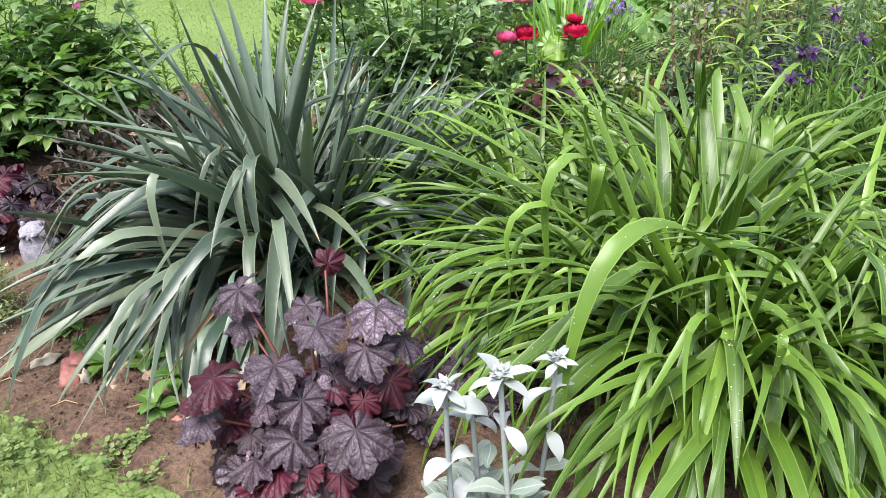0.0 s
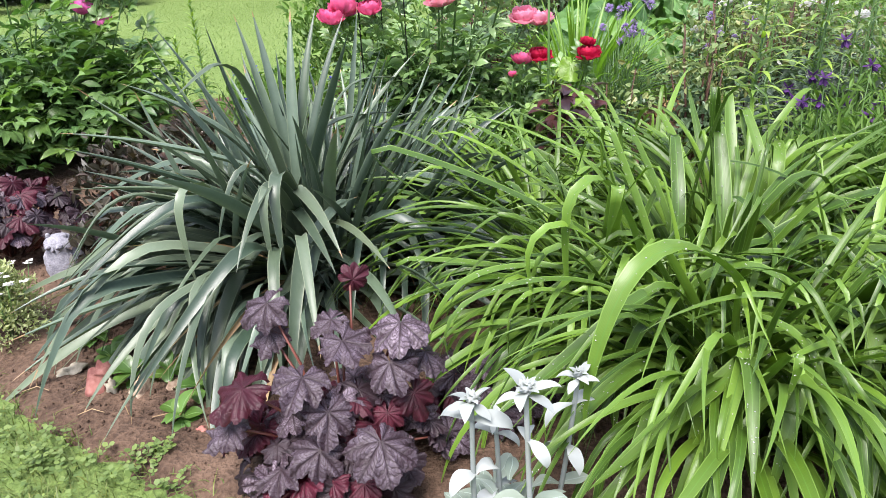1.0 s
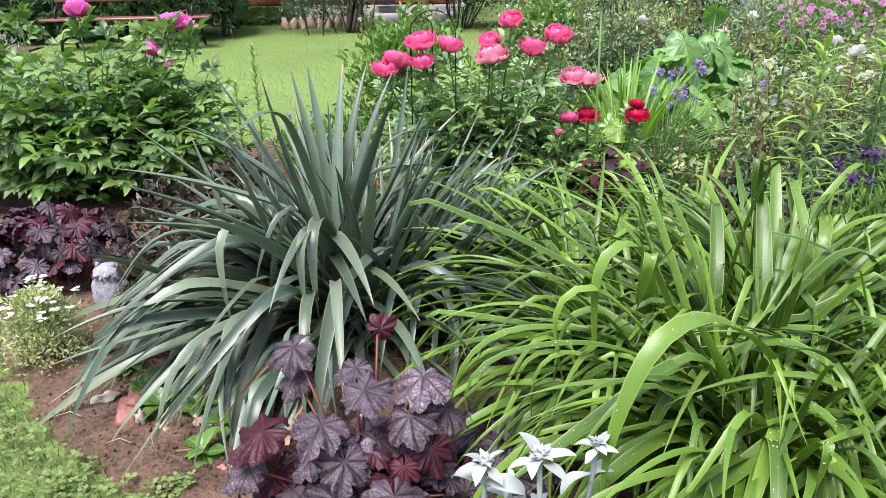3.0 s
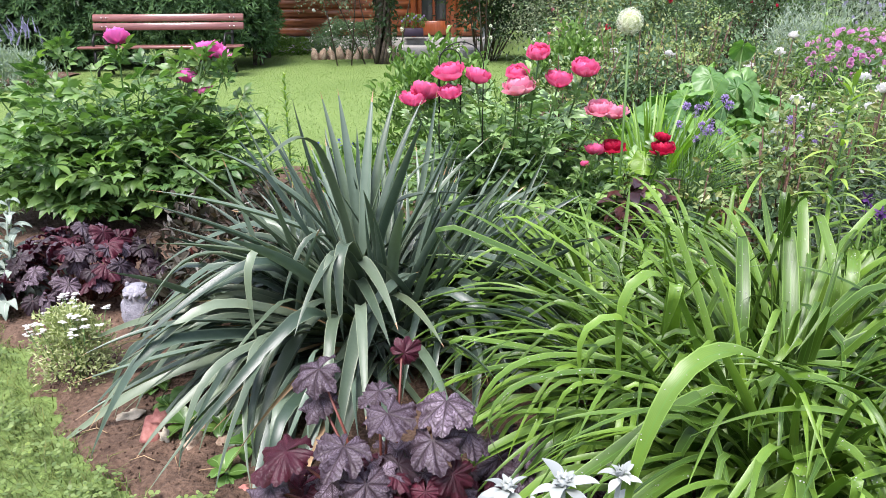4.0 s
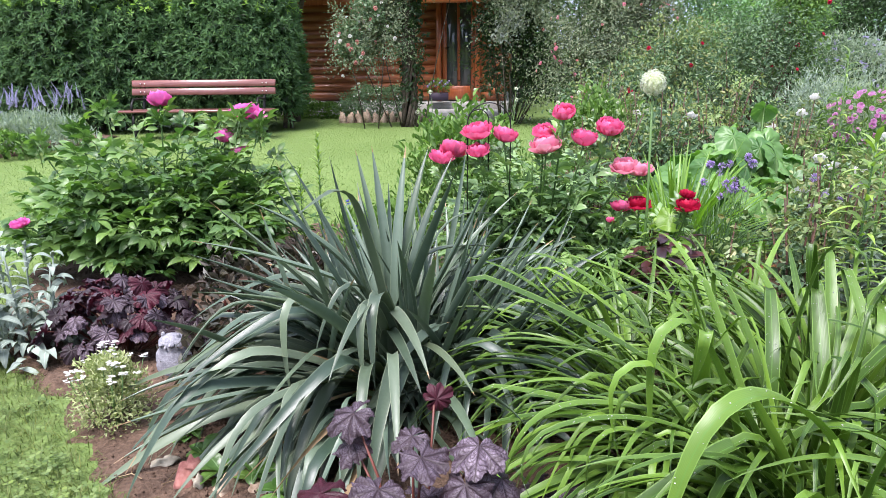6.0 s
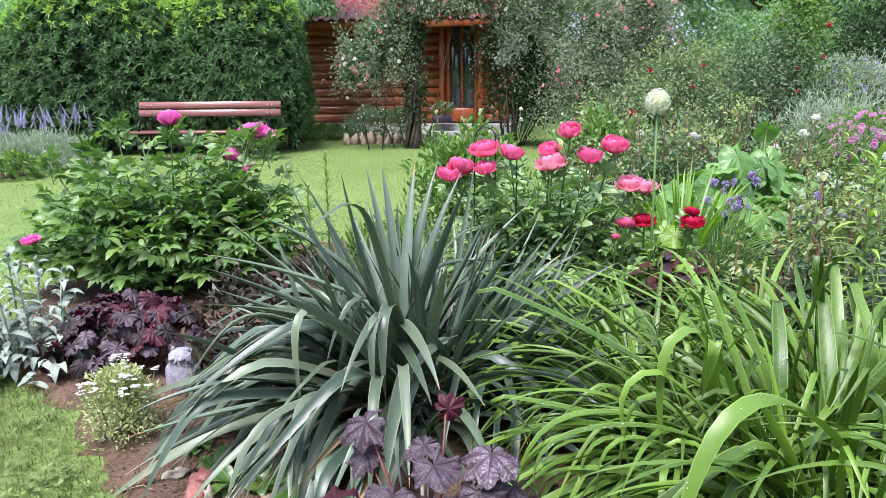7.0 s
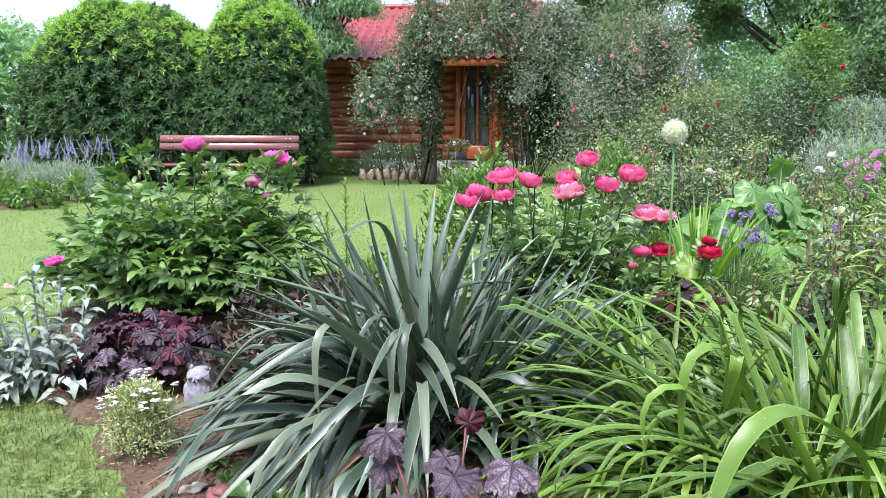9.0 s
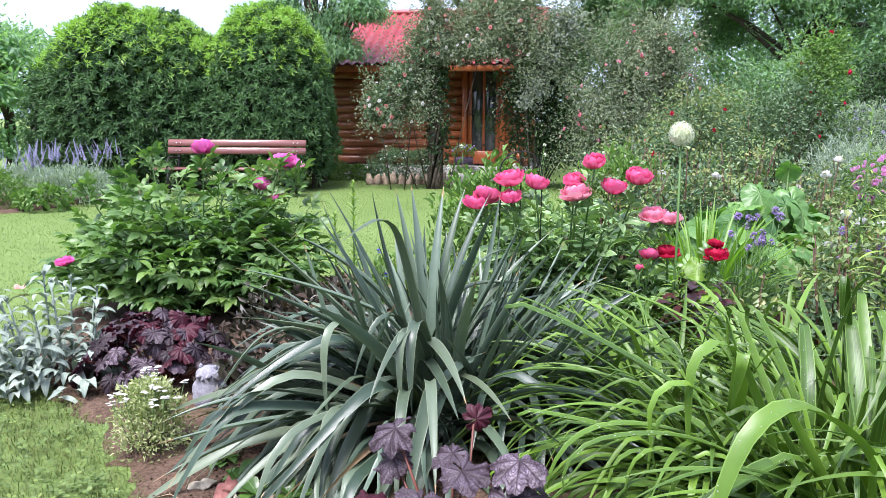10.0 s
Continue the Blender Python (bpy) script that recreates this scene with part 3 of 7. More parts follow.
def shoot_cloud(name, seed, blobs, n, size, material, leaves=9, wide=0.26, lump=0.10, low=0.02, shell=(0.90, 1.04), fade=0.0):
    """Leafy shoot tips over rounded masses: whorls of narrow pointed leaves round short outward twigs."""
    g = np.random.default_rng(seed)
    b = np.asarray(blobs, float)
    area = b[:, 3] * b[:, 4] + b[:, 3] * b[:, 5] + b[:, 4] * b[:, 5]
    pick = g.choice(len(b), n, p=area / area.sum())
    d = unit(g.normal(size=(n, 3)))
    d[:, 2] = np.where(d[:, 2] < -0.6, -d[:, 2], d[:, 2])
    ph = g.uniform(0, 6.28, (len(b), 6))[pick]
    bump = np.sin(d[:, 0] * 6 + ph[:, 0]) * np.sin(d[:, 1] * 6 + ph[:, 1]) + np.sin(d[:, 2] * 8 + ph[:, 2]) * np.cos(d[:, 0] * 9 + ph[:, 3])
    c = b[pick, :3] + d * b[pick, 3:] * (g.uniform(shell[0], shell[1], n) * (1 + lump * bump))[:, None]
    keep = c[:, 2] > low + fade * g.random(n) ** 1.5
    c, d, n = c[keep], d[keep], int(keep.sum())
    axis = unit(d * 0.8 + np.array([0, 0, 0.55]) + g.normal(size=(n, 3)) * 0.35)
    e1 = unit(np.cross(axis, unit(g.normal(size=(n, 3)))))
    e2 = np.cross(axis, e1)
    length = size * g.uniform(0.7, 1.25, n)[:, None]
    rows = []
    for k in range(leaves):
        f = k / leaves
        t = k * 2.4 + g.uniform(-0.4, 0.4, n)[:, None]
        rad = e1 * np.cos(t) + e2 * np.sin(t)
        way = unit(rad * (1.0 - 0.55 * f) + axis * (0.25 + 0.9 * f) + g.normal(size=(n, 3)) * 0.12)
        side = unit(np.cross(way, axis))
        nrm = np.cross(side, way)
        ln = length * (1.0 - 0.35 * f) * g.uniform(0.8, 1.15, n)[:, None]
        w = ln * wide * 0.5
        foot = c + axis * length * 0.55 * f
        rows.append(np.stack([foot, foot + way * ln * 0.45 + side * w + nrm * w * 0.3, foot + way * ln - np.array([0, 0, 0.16]) * ln, foot + way * ln * 0.45 - side * w + nrm * w * 0.3], 1))
    return quads(np.concatenate(rows), [(0.5, 0), (0, 0.45), (0.5, 1), (1, 0.45)], 4, [(0, 1, 2), (0, 2, 3)], name, material)


def strands(name, seed, roots, length, width, material, lean=0.35, droop=0.5, spread=1.0):
    """Grass-like blades at the given roots (n, 3): five points each."""
    g = np.random.default_rng(seed)
    n = len(roots)
    t = g.uniform(0, 2 * math.pi, n)
    h = np.stack([np.cos(t), np.sin(t), np.zeros(n)], 1)
    side = np.stack([-np.sin(t), np.cos(t), np.zeros(n)], 1)
    ln = length * g.uniform(0.55, 1.25, n)[:, None]
    le = (lean * g.uniform(0.1, 1.6, n))[:, None] * spread
    w = width * g.uniform(0.6, 1.2, n)[:, None] * 0.5
    up = np.array([0, 0, 1.0])
    mid = roots + ln * 0.55 * (up + h * le)
    tip = roots + ln * (up * (1 - droop * 0.6 * le) + h * le * (1 + droop))
    v = np.stack([roots - side * w, roots + side * w, mid - side * w * 0.8, mid + side * w * 0.8, tip], 1)
    return quads(v, [(0, 0), (1, 0), (0, 0.5), (1, 0.5), (0.5, 1)], 5, [(0, 1, 3), (0, 3, 2), (2, 3, 4)], name, material)


# ---- ground, lawn and beds ----
def ground_z(x, y):
    return 0.05 * smooth(5.0, 10.0, y)


BED = [(0.05, 1.47), (-0.37, 1.77), (-0.65, 2.04), (-1.02, 2.56), (-1.38, 2.9), (-1.7, 3.3), (-2.0, 4.2), (-1.5, 5.1), (0.2, 5.5), (1.2, 6.4), (1.9, 9.0),
       (2.6, 11.5), (8.6, 11.5), (6.6, 5.2), (3.7, 2.0), (2.7, 0.9), (1.4, 0.45), (0.6, 0.75)]
FAR_BED = [(-4.6, 9.6), (-4.9, 8.7), (-5.3, 8.2), (-9.5, 7.2), (-12.0, 11.0), (-4.4, 11.2), (-4.2, 10.6)]
CABIN_BED = [(-1.25, 12.75), (0.05, 12.85), (0.1, 13.6), (-1.3, 13.6)]


def depth_in(poly, px, py):
    """Distance to the outline, positive inside."""
    p = np.stack([px, py], -1)
    best, inside = np.full(px.shape, 1e9), np.zeros(px.shape, bool)
    for (ax, ay), (bx, by) in zip(poly, poly[1:] + poly[:1]):
        a, e = np.array([ax, ay]), np.array([bx - ax, by - ay])
        t = np.clip(((p - a) @ e) / (e @ e), 0, 1)
        best = np.minimum(best, np.linalg.norm(p - a - t[..., None] * e, axis=-1))
        cross = ((ay > py) != (by > py)) & (px < (bx - ax) * (py - ay) / ((by - ay) if by != ay else 1e-9) + ax)
        inside ^= cross
    return np.where(inside, best, -best)


def sheet(xs, ys, zf):
    g = Geo()
    nx, ny = len(xs), len(ys)
    verts = [(x, y, zf(x, y)) for y in ys for x in xs]
    faces = [(j * nx + i, j * nx + i + 1, (j + 1) * nx + i + 1, (j + 1) * nx + i) for j in range(ny - 1) for i in range(nx - 1)]
    return g.add(verts, faces)


steps = [-3000, -800, -200, -60, -25, -12] + [i * 0.75 for i in range(-12, 21)] + [18, 25, 60, 200, 800, 3000]
whole("ground", sheet(steps, steps, ground_z), M["lawn"], "short mown green lawn reaching into the distance", "lawn", kind="structure")


def bed_soil(name, poly, step, label, rise=0.035):
    xs = np.arange(min(p[0] for p in poly) - 0.1, max(p[0] for p in poly) + 0.1, step)
    ys = np.arange(min(p[1] for p in poly) - 0.1, max(p[1] for p in poly) + 0.1, step)
    gx, gy = np.meshgrid(xs, ys)
    d = depth_in(poly, gx, gy)
    z = np.empty_like(d)
    for j in range(len(ys)):
        for i in range(len(xs)):
            x, y = xs[i], ys[j]
            nz = noise.noise((x * 5, y * 5, 0)) * 0.014 + noise.noise((x * 19, y * 19, 3)) * 0.009 + noise.noise((x * 47, y * 47, 7)) * 0.005
            z[j, i] = ground_z(x, y) - 0.012 + (rise + nz) * min(max((d[j, i] + nz * 4) / 0.09 + 0.35, -0.3), 1.0)
    nx = len(xs)
    faces = [(j * nx + i, j * nx + i + 1, (j + 1) * nx + i + 1, (j + 1) * nx + i)
             for j in range(len(ys) - 1) for i in range(nx - 1) if d[j:j + 2, i:i + 2].max() > -0.08]
    g = Geo()
    g.add(list(zip(gx.ravel(), gy.ravel(), z.ravel())), faces)
    return whole(name, g, M["soil"], label, "soil", kind="structure")


bed_soil("flower_bed", BED, 0.045, "bare reddish brown garden soil of a flower bed")
bed_soil("far_flower_bed", FAR_BED, 0.25, "brown soil of a flower bed by the hedge")
bed_soil("cabin_flower_bed", CABIN_BED, 0.1, "brown soil of a small bed by the cabin")
gp = [(1.35, 4.35), (1.9, 4.0), (2.6, 4.35), (3.2, 4.9), (2.5, 5.2), (1.7, 4.95)]
bed_soil("garden_path", gp, 0.06, "pale gravel and bark path between the plants", 0.05).data.materials[0] = M["gravel"]


def lawn_roots(seed, n, x0, x1, y0, y1):
    g = np.random.default_rng(seed)
    p = np.stack([g.uniform(x0, x1, n), g.uniform(y0, y1, n)], 1)
    free = np.ones(n, bool)
    for poly in (BED, FAR_BED, CABIN_BED):
        free &= depth_in(poly, p[:, 0], p[:, 1]) < 0.01 + 0.03 * g.normal(size=n)
    p = p[free]
    return np.stack([p[:, 0], p[:, 1], np.array([ground_z(x, y) for x, y in p])], 1)


near_roots = lawn_roots(1, 120000, -3.4, 1.2, 0.3, 5.0)
spread_out = np.hypot(near_roots[:, 0] + 0.9, near_roots[:, 1] - 2.4)
near_roots = near_roots[np.random.default_rng(3).random(len(near_roots)) < np.exp(-(spread_out / 1.75) ** 4)]
grass_near = strands("lawn_grass", 11, near_roots, 0.040, 0.0032, M["grass_edge"], 0.9, 0.8)
whole("lawn_grass", grass_near, M["grass_edge"], "short green lawn grass at the bed's edge", "grass", kind="stuff")
grass_far = strands("lawn_grass", 12, lawn_roots(2, 160000, -8.5, 3.5, 4.2, 13.5), 0.019, 0.0045, M["grass"], 1.0, 0.6)
whole("lawn_grass", grass_far, M["grass"], "mown green lawn grass beyond the beds", "grass", kind="stuff")


# ---- the two large clumps of strap leaves ----
rng = random.Random(5)


def yucca_leaves(plant, meshes, count, rings, facing=None):
    """rings: (share, lowest and highest elevation, spread at the foot, scale); facing: (direction, spread) of the leaves, or all round."""
    for share, lo, hi, foot, big in rings:
        n = int(count * share)
        for i in range(n):
            az = 360 * (i + rng.uniform(-0.4, 0.4)) / n * 1.0 + rng.uniform(-8, 8)
            if facing:
                az = facing[0] + rng.gauss(0, facing[1])
            key = rng.uniform(lo, hi)
            kind = min(range(len(meshes)), key=lambda k: abs(meshes[k][0] - key) + rng.uniform(0, 14))
            r = foot * rng.uniform(0.3, 1.0)
            m = pose(r * math.cos(radians(az)), r * math.sin(radians(az)), rng.uniform(0.0, 0.06), rng.uniform(-16, 16), meshes[kind][0] - key, az)
            part("leaf", meshes[kind][1], None, plant, m=m @ Matrix.Scale(big * rng.uniform(0.86, 1.1), 4))


yucca = thing("yucca", 0.33, 2.45, 0.0, "large yucca clump with grey-green sword leaves, dry brown tips", "yucca")
ym = []
for k, (up, bend, kinks, ln) in enumerate([
        (86, 6, (), 0.98), (80, 10, (), 0.96), (74, 14, (), 0.94), (68, 22, (), 0.92), (60, 30, (), 0.90), (52, 42, (), 0.88),
        (62, 40, ((0.55, 62, 0.10),), 0.92), (50, 55, ((0.62, 50, 0.12),), 0.90), (40, 62, (), 0.85), (30, 60, ((0.5, 30, 0.2),), 0.85),
        (20, 42, (), 0.80), (55, 70, ((0.45, 55, 0.1),), 0.88), (70, 95, ((0.5, 30, 0.15),), 0.92), (8, 25, (), 0.72)]):
    for v in range(2):
        g = Geo().blade(Matrix(), ln, (0.027 if bend < 30 else 0.031) + 0.008 * v, up, bend, n=16, fold=0.7 - 0.25 * v, kinks=kinks, base=0.8, belly=0.3, taper=0.58, point=1.7, sway=rng.uniform(0.03, 0.12) * (1 - 2 * v), twist=rng.uniform(-70, 70))
        ym.append((up, g.mesh("yucca_leaf", M["yucca"]), bend))
# side crowns of the clump
for dx, dy, n, big in [(-0.17, 0.14, 40, 0.82), (0.20, 0.13, 42, 0.86), (0.04, 0.34, 38, 0.86), (0.30, 0.02, 30, 0.72), (0.30, 0.30, 30, 0.80), (-0.30, -0.02, 32, 0.72), (-0.18, 0.42, 26, 0.78)]:
    crown = len(yucca.children)
    yucca_leaves(yucca, [q for q in ym if dx < 0.15 or q[2] > 38], n, [(0.16 if dx < 0.25 else 0.05, 62, 82, 0.05, big), (0.44, 42, 64, 0.06, big), (0.40, 26, 46, 0.06, big)])
    for leaf in list(yucca.children)[crown:]:
        leaf.matrix_basis = Matrix.Translation((dx, dy, 0)) @ leaf.matrix_basis
yucca_leaves(yucca, ym, 80, [(0.08, 68, 84, 0.08, 0.80), (0.20, 52, 72, 0.10, 0.90), (0.26, 38, 60, 0.09, 0.95), (0.26, 18, 44, 0.11, 0.95), (0.16, 4, 22, 0.12, 0.95)])
for k in range(70):
    az = rng.uniform(-50, 75)
    up, me, bend = rng.choice([q for q in ym if q[2] > 38])
    r = rng.uniform(0.02, 0.26)
    part("leaf", me, None, yucca, m=pose(r * math.cos(radians(az)), r * math.sin(radians(az)), rng.uniform(0.0, 0.06), rng.uniform(-16, 16), rng.uniform(-16, 8), az) @ Matrix.Scale(rng.uniform(0.78, 1.0), 4))
for k in range(84):
    az = rng.uniform(0, 360)
    up, me, bend = rng.choice([q for q in ym if 8 < q[2] < 35])
    part("leaf", me, None, yucca, m=pose(0.05 + 0.30 * rng.random() * math.cos(radians(az)), 0.12 + 0.26 * rng.random() * math.sin(radians(az)), rng.uniform(0.0, 0.05), rng.uniform(-18, 18), up - rng.uniform(56, 84), az + rng.uniform(-40, 40)) @ Matrix.Scale(rng.uniform(0.58, 0.84), 4))
for k in range(46):
    az = rng.uniform(-20, 130)
    up, me, bend = rng.choice([q for q in ym if 8 < q[2] < 45 and q[0] > 50])
    r = rng.uniform(0.08, 0.34)
    part("leaf", me, None, yucca, m=pose(r * math.cos(radians(az)), r * math.sin(radians(az)), rng.uniform(0.0, 0.05), rng.uniform(-16, 16), rng.uniform(-8, 14), az + rng.uniform(-25, 25)) @ Matrix.Scale(rng.uniform(0.66, 0.84), 4))
# outer leaves that hang over towards the lawn
hang = []
for k, (up, bend, at, kink, ln) in enumerate([(62, 42, 0.55, 60, 0.94), (50, 55, 0.60, 50, 0.92), (40, 62, 0.5, 20, 0.88), (32, 55, 0.5, 32, 0.88), (55, 70, 0.45, 50, 0.90), (26, 34, 0.6, 25, 0.86), (46, 40, 0.7, 60, 0.92)]):
    for v in range(2):
        g = Geo().blade(Matrix(), ln, 0.033 + 0.007 * v, up, bend, n=18, fold=0.4, kinks=((at, kink, 0.09),), base=0.8, belly=0.3, taper=0.45, point=1.5, sway=rng.uniform(-0.1, 0.1), twist=rng.uniform(-50, 50))
        hang.append((up, g.mesh("hanging_yucca_leaf", M["yucca_pale" if k % 3 else "yucca"])))
for k in range(100):
    az = 166 + 96 * ((k + rng.random()) / 100) ** 1.25
    up, me = hang[rng.randrange(len(hang))]
    part("leaf", me, None, yucca, m=pose(0.09 * math.cos(radians(az)), 0.09 * math.sin(radians(az)), rng.uniform(0.0, 0.08), rng.uniform(-20, 20), rng.uniform(-6, 22), az) @ Matrix.Scale(rng.uniform(0.85, 1.16) + (0.1 if 182 < az < 222 else 0), 4))
dry_leaf = [Geo().blade(Matrix(), 0.78, 0.022, 22 - 8 * k, 30, n=12, fold=0.6, base=0.7, belly=0.4, taper=0.3, sway=0.05, twist=120 * (k - 1)).mesh("dry_yucca_leaf", M["dry"]) for k in range(3)]
for k in range(8):
    az = 184 + 11 * k + rng.uniform(-6, 6)
    part("dry_leaf", dry_leaf[k % 3], None, yucca, "withered tan leaf", m=pose(0.1 * math.cos(radians(az)), 0.1 * math.sin(radians(az)), 0.05 + 0.012 * (k % 7), 0, rng.uniform(-24, 4), az) @ Matrix.Scale(rng.uniform(0.8, 1.08), 4))


def blade_on(plant, material, fold, bx, by, az, up, bend, at, kink, length, sway, width, taper=0.58, point=1.7, more=()):
    o = plant.matrix_basis.translation
    g = Geo().blade(Matrix(), length, width, up, bend, n=26, fold=fold, kinks=((at, kink, 0.1),) + more, base=0.8, belly=0.35, taper=taper, point=point, sway=sway, twist=rng.uniform(-14, 14))
    return part("leaf", g, material, plant, m=pose(bx - o.x, by - o.y, 0.03 - o.z, 0, 0, az))


def sword(bx, by, az, up, bend, at, kink, length, sway, width):
    old = bend + kink > 75
    blade_on(yucca, M["yucca_pale" if old else "yucca"], 0.5 if old else 0.85, bx, by, az, up, bend, at, kink, length, sway, width * 0.9)


sword(0.32, 2.45, 172, 65, 71, 0.63, 44, 0.98, 0.01, 0.045)
sword(0.32, 2.43, 222, 86, 65, 0.71, 91, 0.83, 0.01, 0.038)
sword(0.14, 2.42, 244, 74, 52, 0.65, 125, 0.98, -0.01, 0.040)
sword(0.31, 2.45, 257, 79, 70, 0.71, 95, 0.93, 0.04, 0.048)
sword(0.29, 2.43, 257, 79, 81, 0.74, 93, 0.91, 0.03, 0.040)
sword(0.33, 2.39, 249, 82, 74, 0.65, 50, 0.91, 0.01, 0.040)
sword(0.23, 2.42, 294, 90, 81, 0.54, 45, 0.83, -0.02, 0.049)
sword(0.23, 2.42, 286, 78, 55, 0.52, 49, 0.76, 0.02, 0.041)
sword(0.32, 2.44, 289, 69, 58, 0.45, 28, 0.77, 0.03, 0.037)
sword(0.35, 2.42, 189, 55, 60, 0.74, 53, 0.74, -0.01, 0.040)
sword(0.36, 2.47, 205, 61, 79, 0.72, 27, 0.97, -0.00, 0.042)
sword(0.33, 2.38, 232, 72, 135, 0.46, 24, 1.01, 0.11, 0.045)
sword(0.33, 2.41, 236, 62, 93, 0.54, 44, 0.81, 0.02, 0.047)
sword(0.35, 2.41, 229, 44, 81, 0.75, 37, 1.06, 0.02, 0.046)
sword(0.30, 2.41, 211, 43, 62, 0.47, 30, 0.87, 0.02, 0.045)
sword(0.27, 2.38, 203, 44, 67, 0.61, 40, 0.96, 0.02, 0.042)
sword(0.30, 2.41, 200, 37, 52, 0.47, 2, 0.97, 0.03, 0.039)
sword(0.32, 2.39, 211, 29, 18, 0.41, 14, 1.00, 0.01, 0.037)
sword(0.35, 2.42, 211, 31, 29, 0.41, 20, 1.06, 0.03, 0.045)
sword(0.32, 2.45, 207, 58, 58, 0.75, 55, 1.06, 0.02, 0.041)
sword(0.30, 2.42, 187, 64, -3, 0.36, 20, 0.99, 0.01, 0.043)
sword(0.36, 2.44, 169, 54, -16, 0.51, -0, 1.00, 0.01, 0.028)
sword(0.33, 2.43, 165, 69, 7, 0.52, 3, 1.00, -0.00, 0.028)
sword(0.33, 2.46, 180, 78, 46, 0.62, 7, 0.95, -0.01, 0.047)
sword(0.33, 2.42, 194, 59, 15, 0.46, 19, 0.96, 0.00, 0.042)
sword(0.33, 2.41, 186, 59, -8, 0.43, 43, 0.89, -0.02, 0.039)
sword(0.32, 2.41, 199, 64, 24, 0.47, 30, 0.91, -0.02, 0.038)
sword(0.31, 2.41, 190, 76, 21, 0.47, 41, 1.04, 0.00, 0.034)
sword(0.34, 2.43, 179, 68, -15, 0.52, 1, 0.94, -0.00, 0.039)
sword(0.31, 2.42, 126, 77, 11, 0.52, 0, 0.94, -0.01, 0.040)
sword(0.30, 2.42, 114, 82, 16, 0.55, -0, 0.94, -0.01, 0.044)
sword(0.29, 2.42, 80, 90, 28, 0.56, 5, 0.95, 0.00, 0.043)
sword(0.30, 2.44, 64, 90, 31, 0.59, 5, 0.95, -0.00, 0.043)
sword(0.30, 2.42, 307, 79, -1, 0.48, 17, 0.95, 0.01, 0.049)
sword(0.31, 2.42, 51, 88, 25, 0.53, 11, 0.94, -0.01, 0.039)
sword(0.31, 2.43, 360, 75, -15, 0.44, 21, 0.86, 0.00, 0.039)
sword(0.32, 2.41, 28, 77, 19, 0.49, 20, 0.90, -0.01, 0.036)
sword(0.23, 2.42, 20, 90, 69, 0.66, 39, 0.91, 0.00, 0.047)
sword(0.30, 2.44, 26, 79, 58, 0.64, 26, 0.85, -0.00, 0.044)
sword(0.30, 2.42, 29, 77, 49, 0.60, 29, 0.80, -0.00, 0.040)
sword(0.28, 2.43, 23, 90, 62, 0.75, 47, 1.00, -0.01, 0.024)
sword(0.30, 2.41, 241, 82, 27, 0.81, 71, 1.12, 0.00, 0.044)
sword(0.37, 2.41, 279, 71, 22, 0.55, 9, 0.84, 0.00, 0.044)
sword(0.38, 2.44, 264, 69, 18, 0.65, 1, 0.82, -0.01, 0.040)
sword(0.33, 2.40, 173, 70, -15, 0.43, 6, 0.69, 0.00, 0.043)
sword(0.29, 2.43, 55, 66, 71, 0.61, 81, 0.73, 0.00, 0.042)
sword(0.40, 2.44, 257, 54, 92, 0.73, 77, 0.88, -0.00, 0.035)
sword(0.27, 2.41, 276, 58, 59, 0.60, 47, 0.92, -0.01, 0.038)
sword(0.26, 2.42, 265, 55, 69, 0.63, 48, 0.95, 0.03, 0.041)


daylily_of = {}
dm = []
for k, (up, bend, kinks, ln) in enumerate([
        (85, 20, ((0.84, 120, 0.04),), 0.78), (81, 24, ((0.78, 110, 0.05),), 0.82), (80, 75, (), 0.92), (76, 95, (), 0.96), (72, 62, ((0.66, 70, 0.06),), 0.92), (70, 110, (), 0.98),
        (66, 125, (), 1.00), (62, 92, ((0.70, 50, 0.06),), 0.94), (58, 120, (), 0.96), (54, 104, ((0.62, 34, 0.1),), 0.92), (50, 112, (), 0.90), (46, 84, ((0.66, 50, 0.07),), 0.86), (40, 92, (), 0.82), (34, 80, (), 0.76)]):
    for v in range(2):
        g = Geo().blade(Matrix(), ln, 0.024 + 0.009 * v, up, bend, n=20, fold=0.55 - 0.2 * v, kinks=kinks, base=0.7, belly=0.35, taper=0.38, point=1.5, sway=rng.uniform(0.02, 0.12) * (1 - 2 * v), twist=rng.uniform(-35, 35))
        dm.append((up, g.mesh("daylily_leaf", M["daylily"])))
for x, y, n, out, spread in [(1.20, 1.90, 105, 190, 60), (1.50, 1.86, 150, 250, 110), (1.40, 1.52, 170, 255, 62), (1.74, 1.50, 190, 280, 65), (1.72, 2.15, 170, 80, 90), (2.15, 1.85, 150, 330, 60), (1.12, 2.32, 110, 150, 50), (1.52, 2.45, 80, 100, 60), (1.34, 1.40, 70, 262, 55)]:
    lily = thing("daylily", x, y, 0.0, "lush daylily clump with wet bright green arching leaves", "daylily", "daylily clumps")
    daylily_of[(x, y)] = lily
    yucca_leaves(lily, dm, n, [(0.08, 76, 87, 0.08, 0.80), (0.52, 62, 80, 0.13, 0.86), (0.40, 42, 64, 0.14, 0.88)], (out, spread))


drops = {}


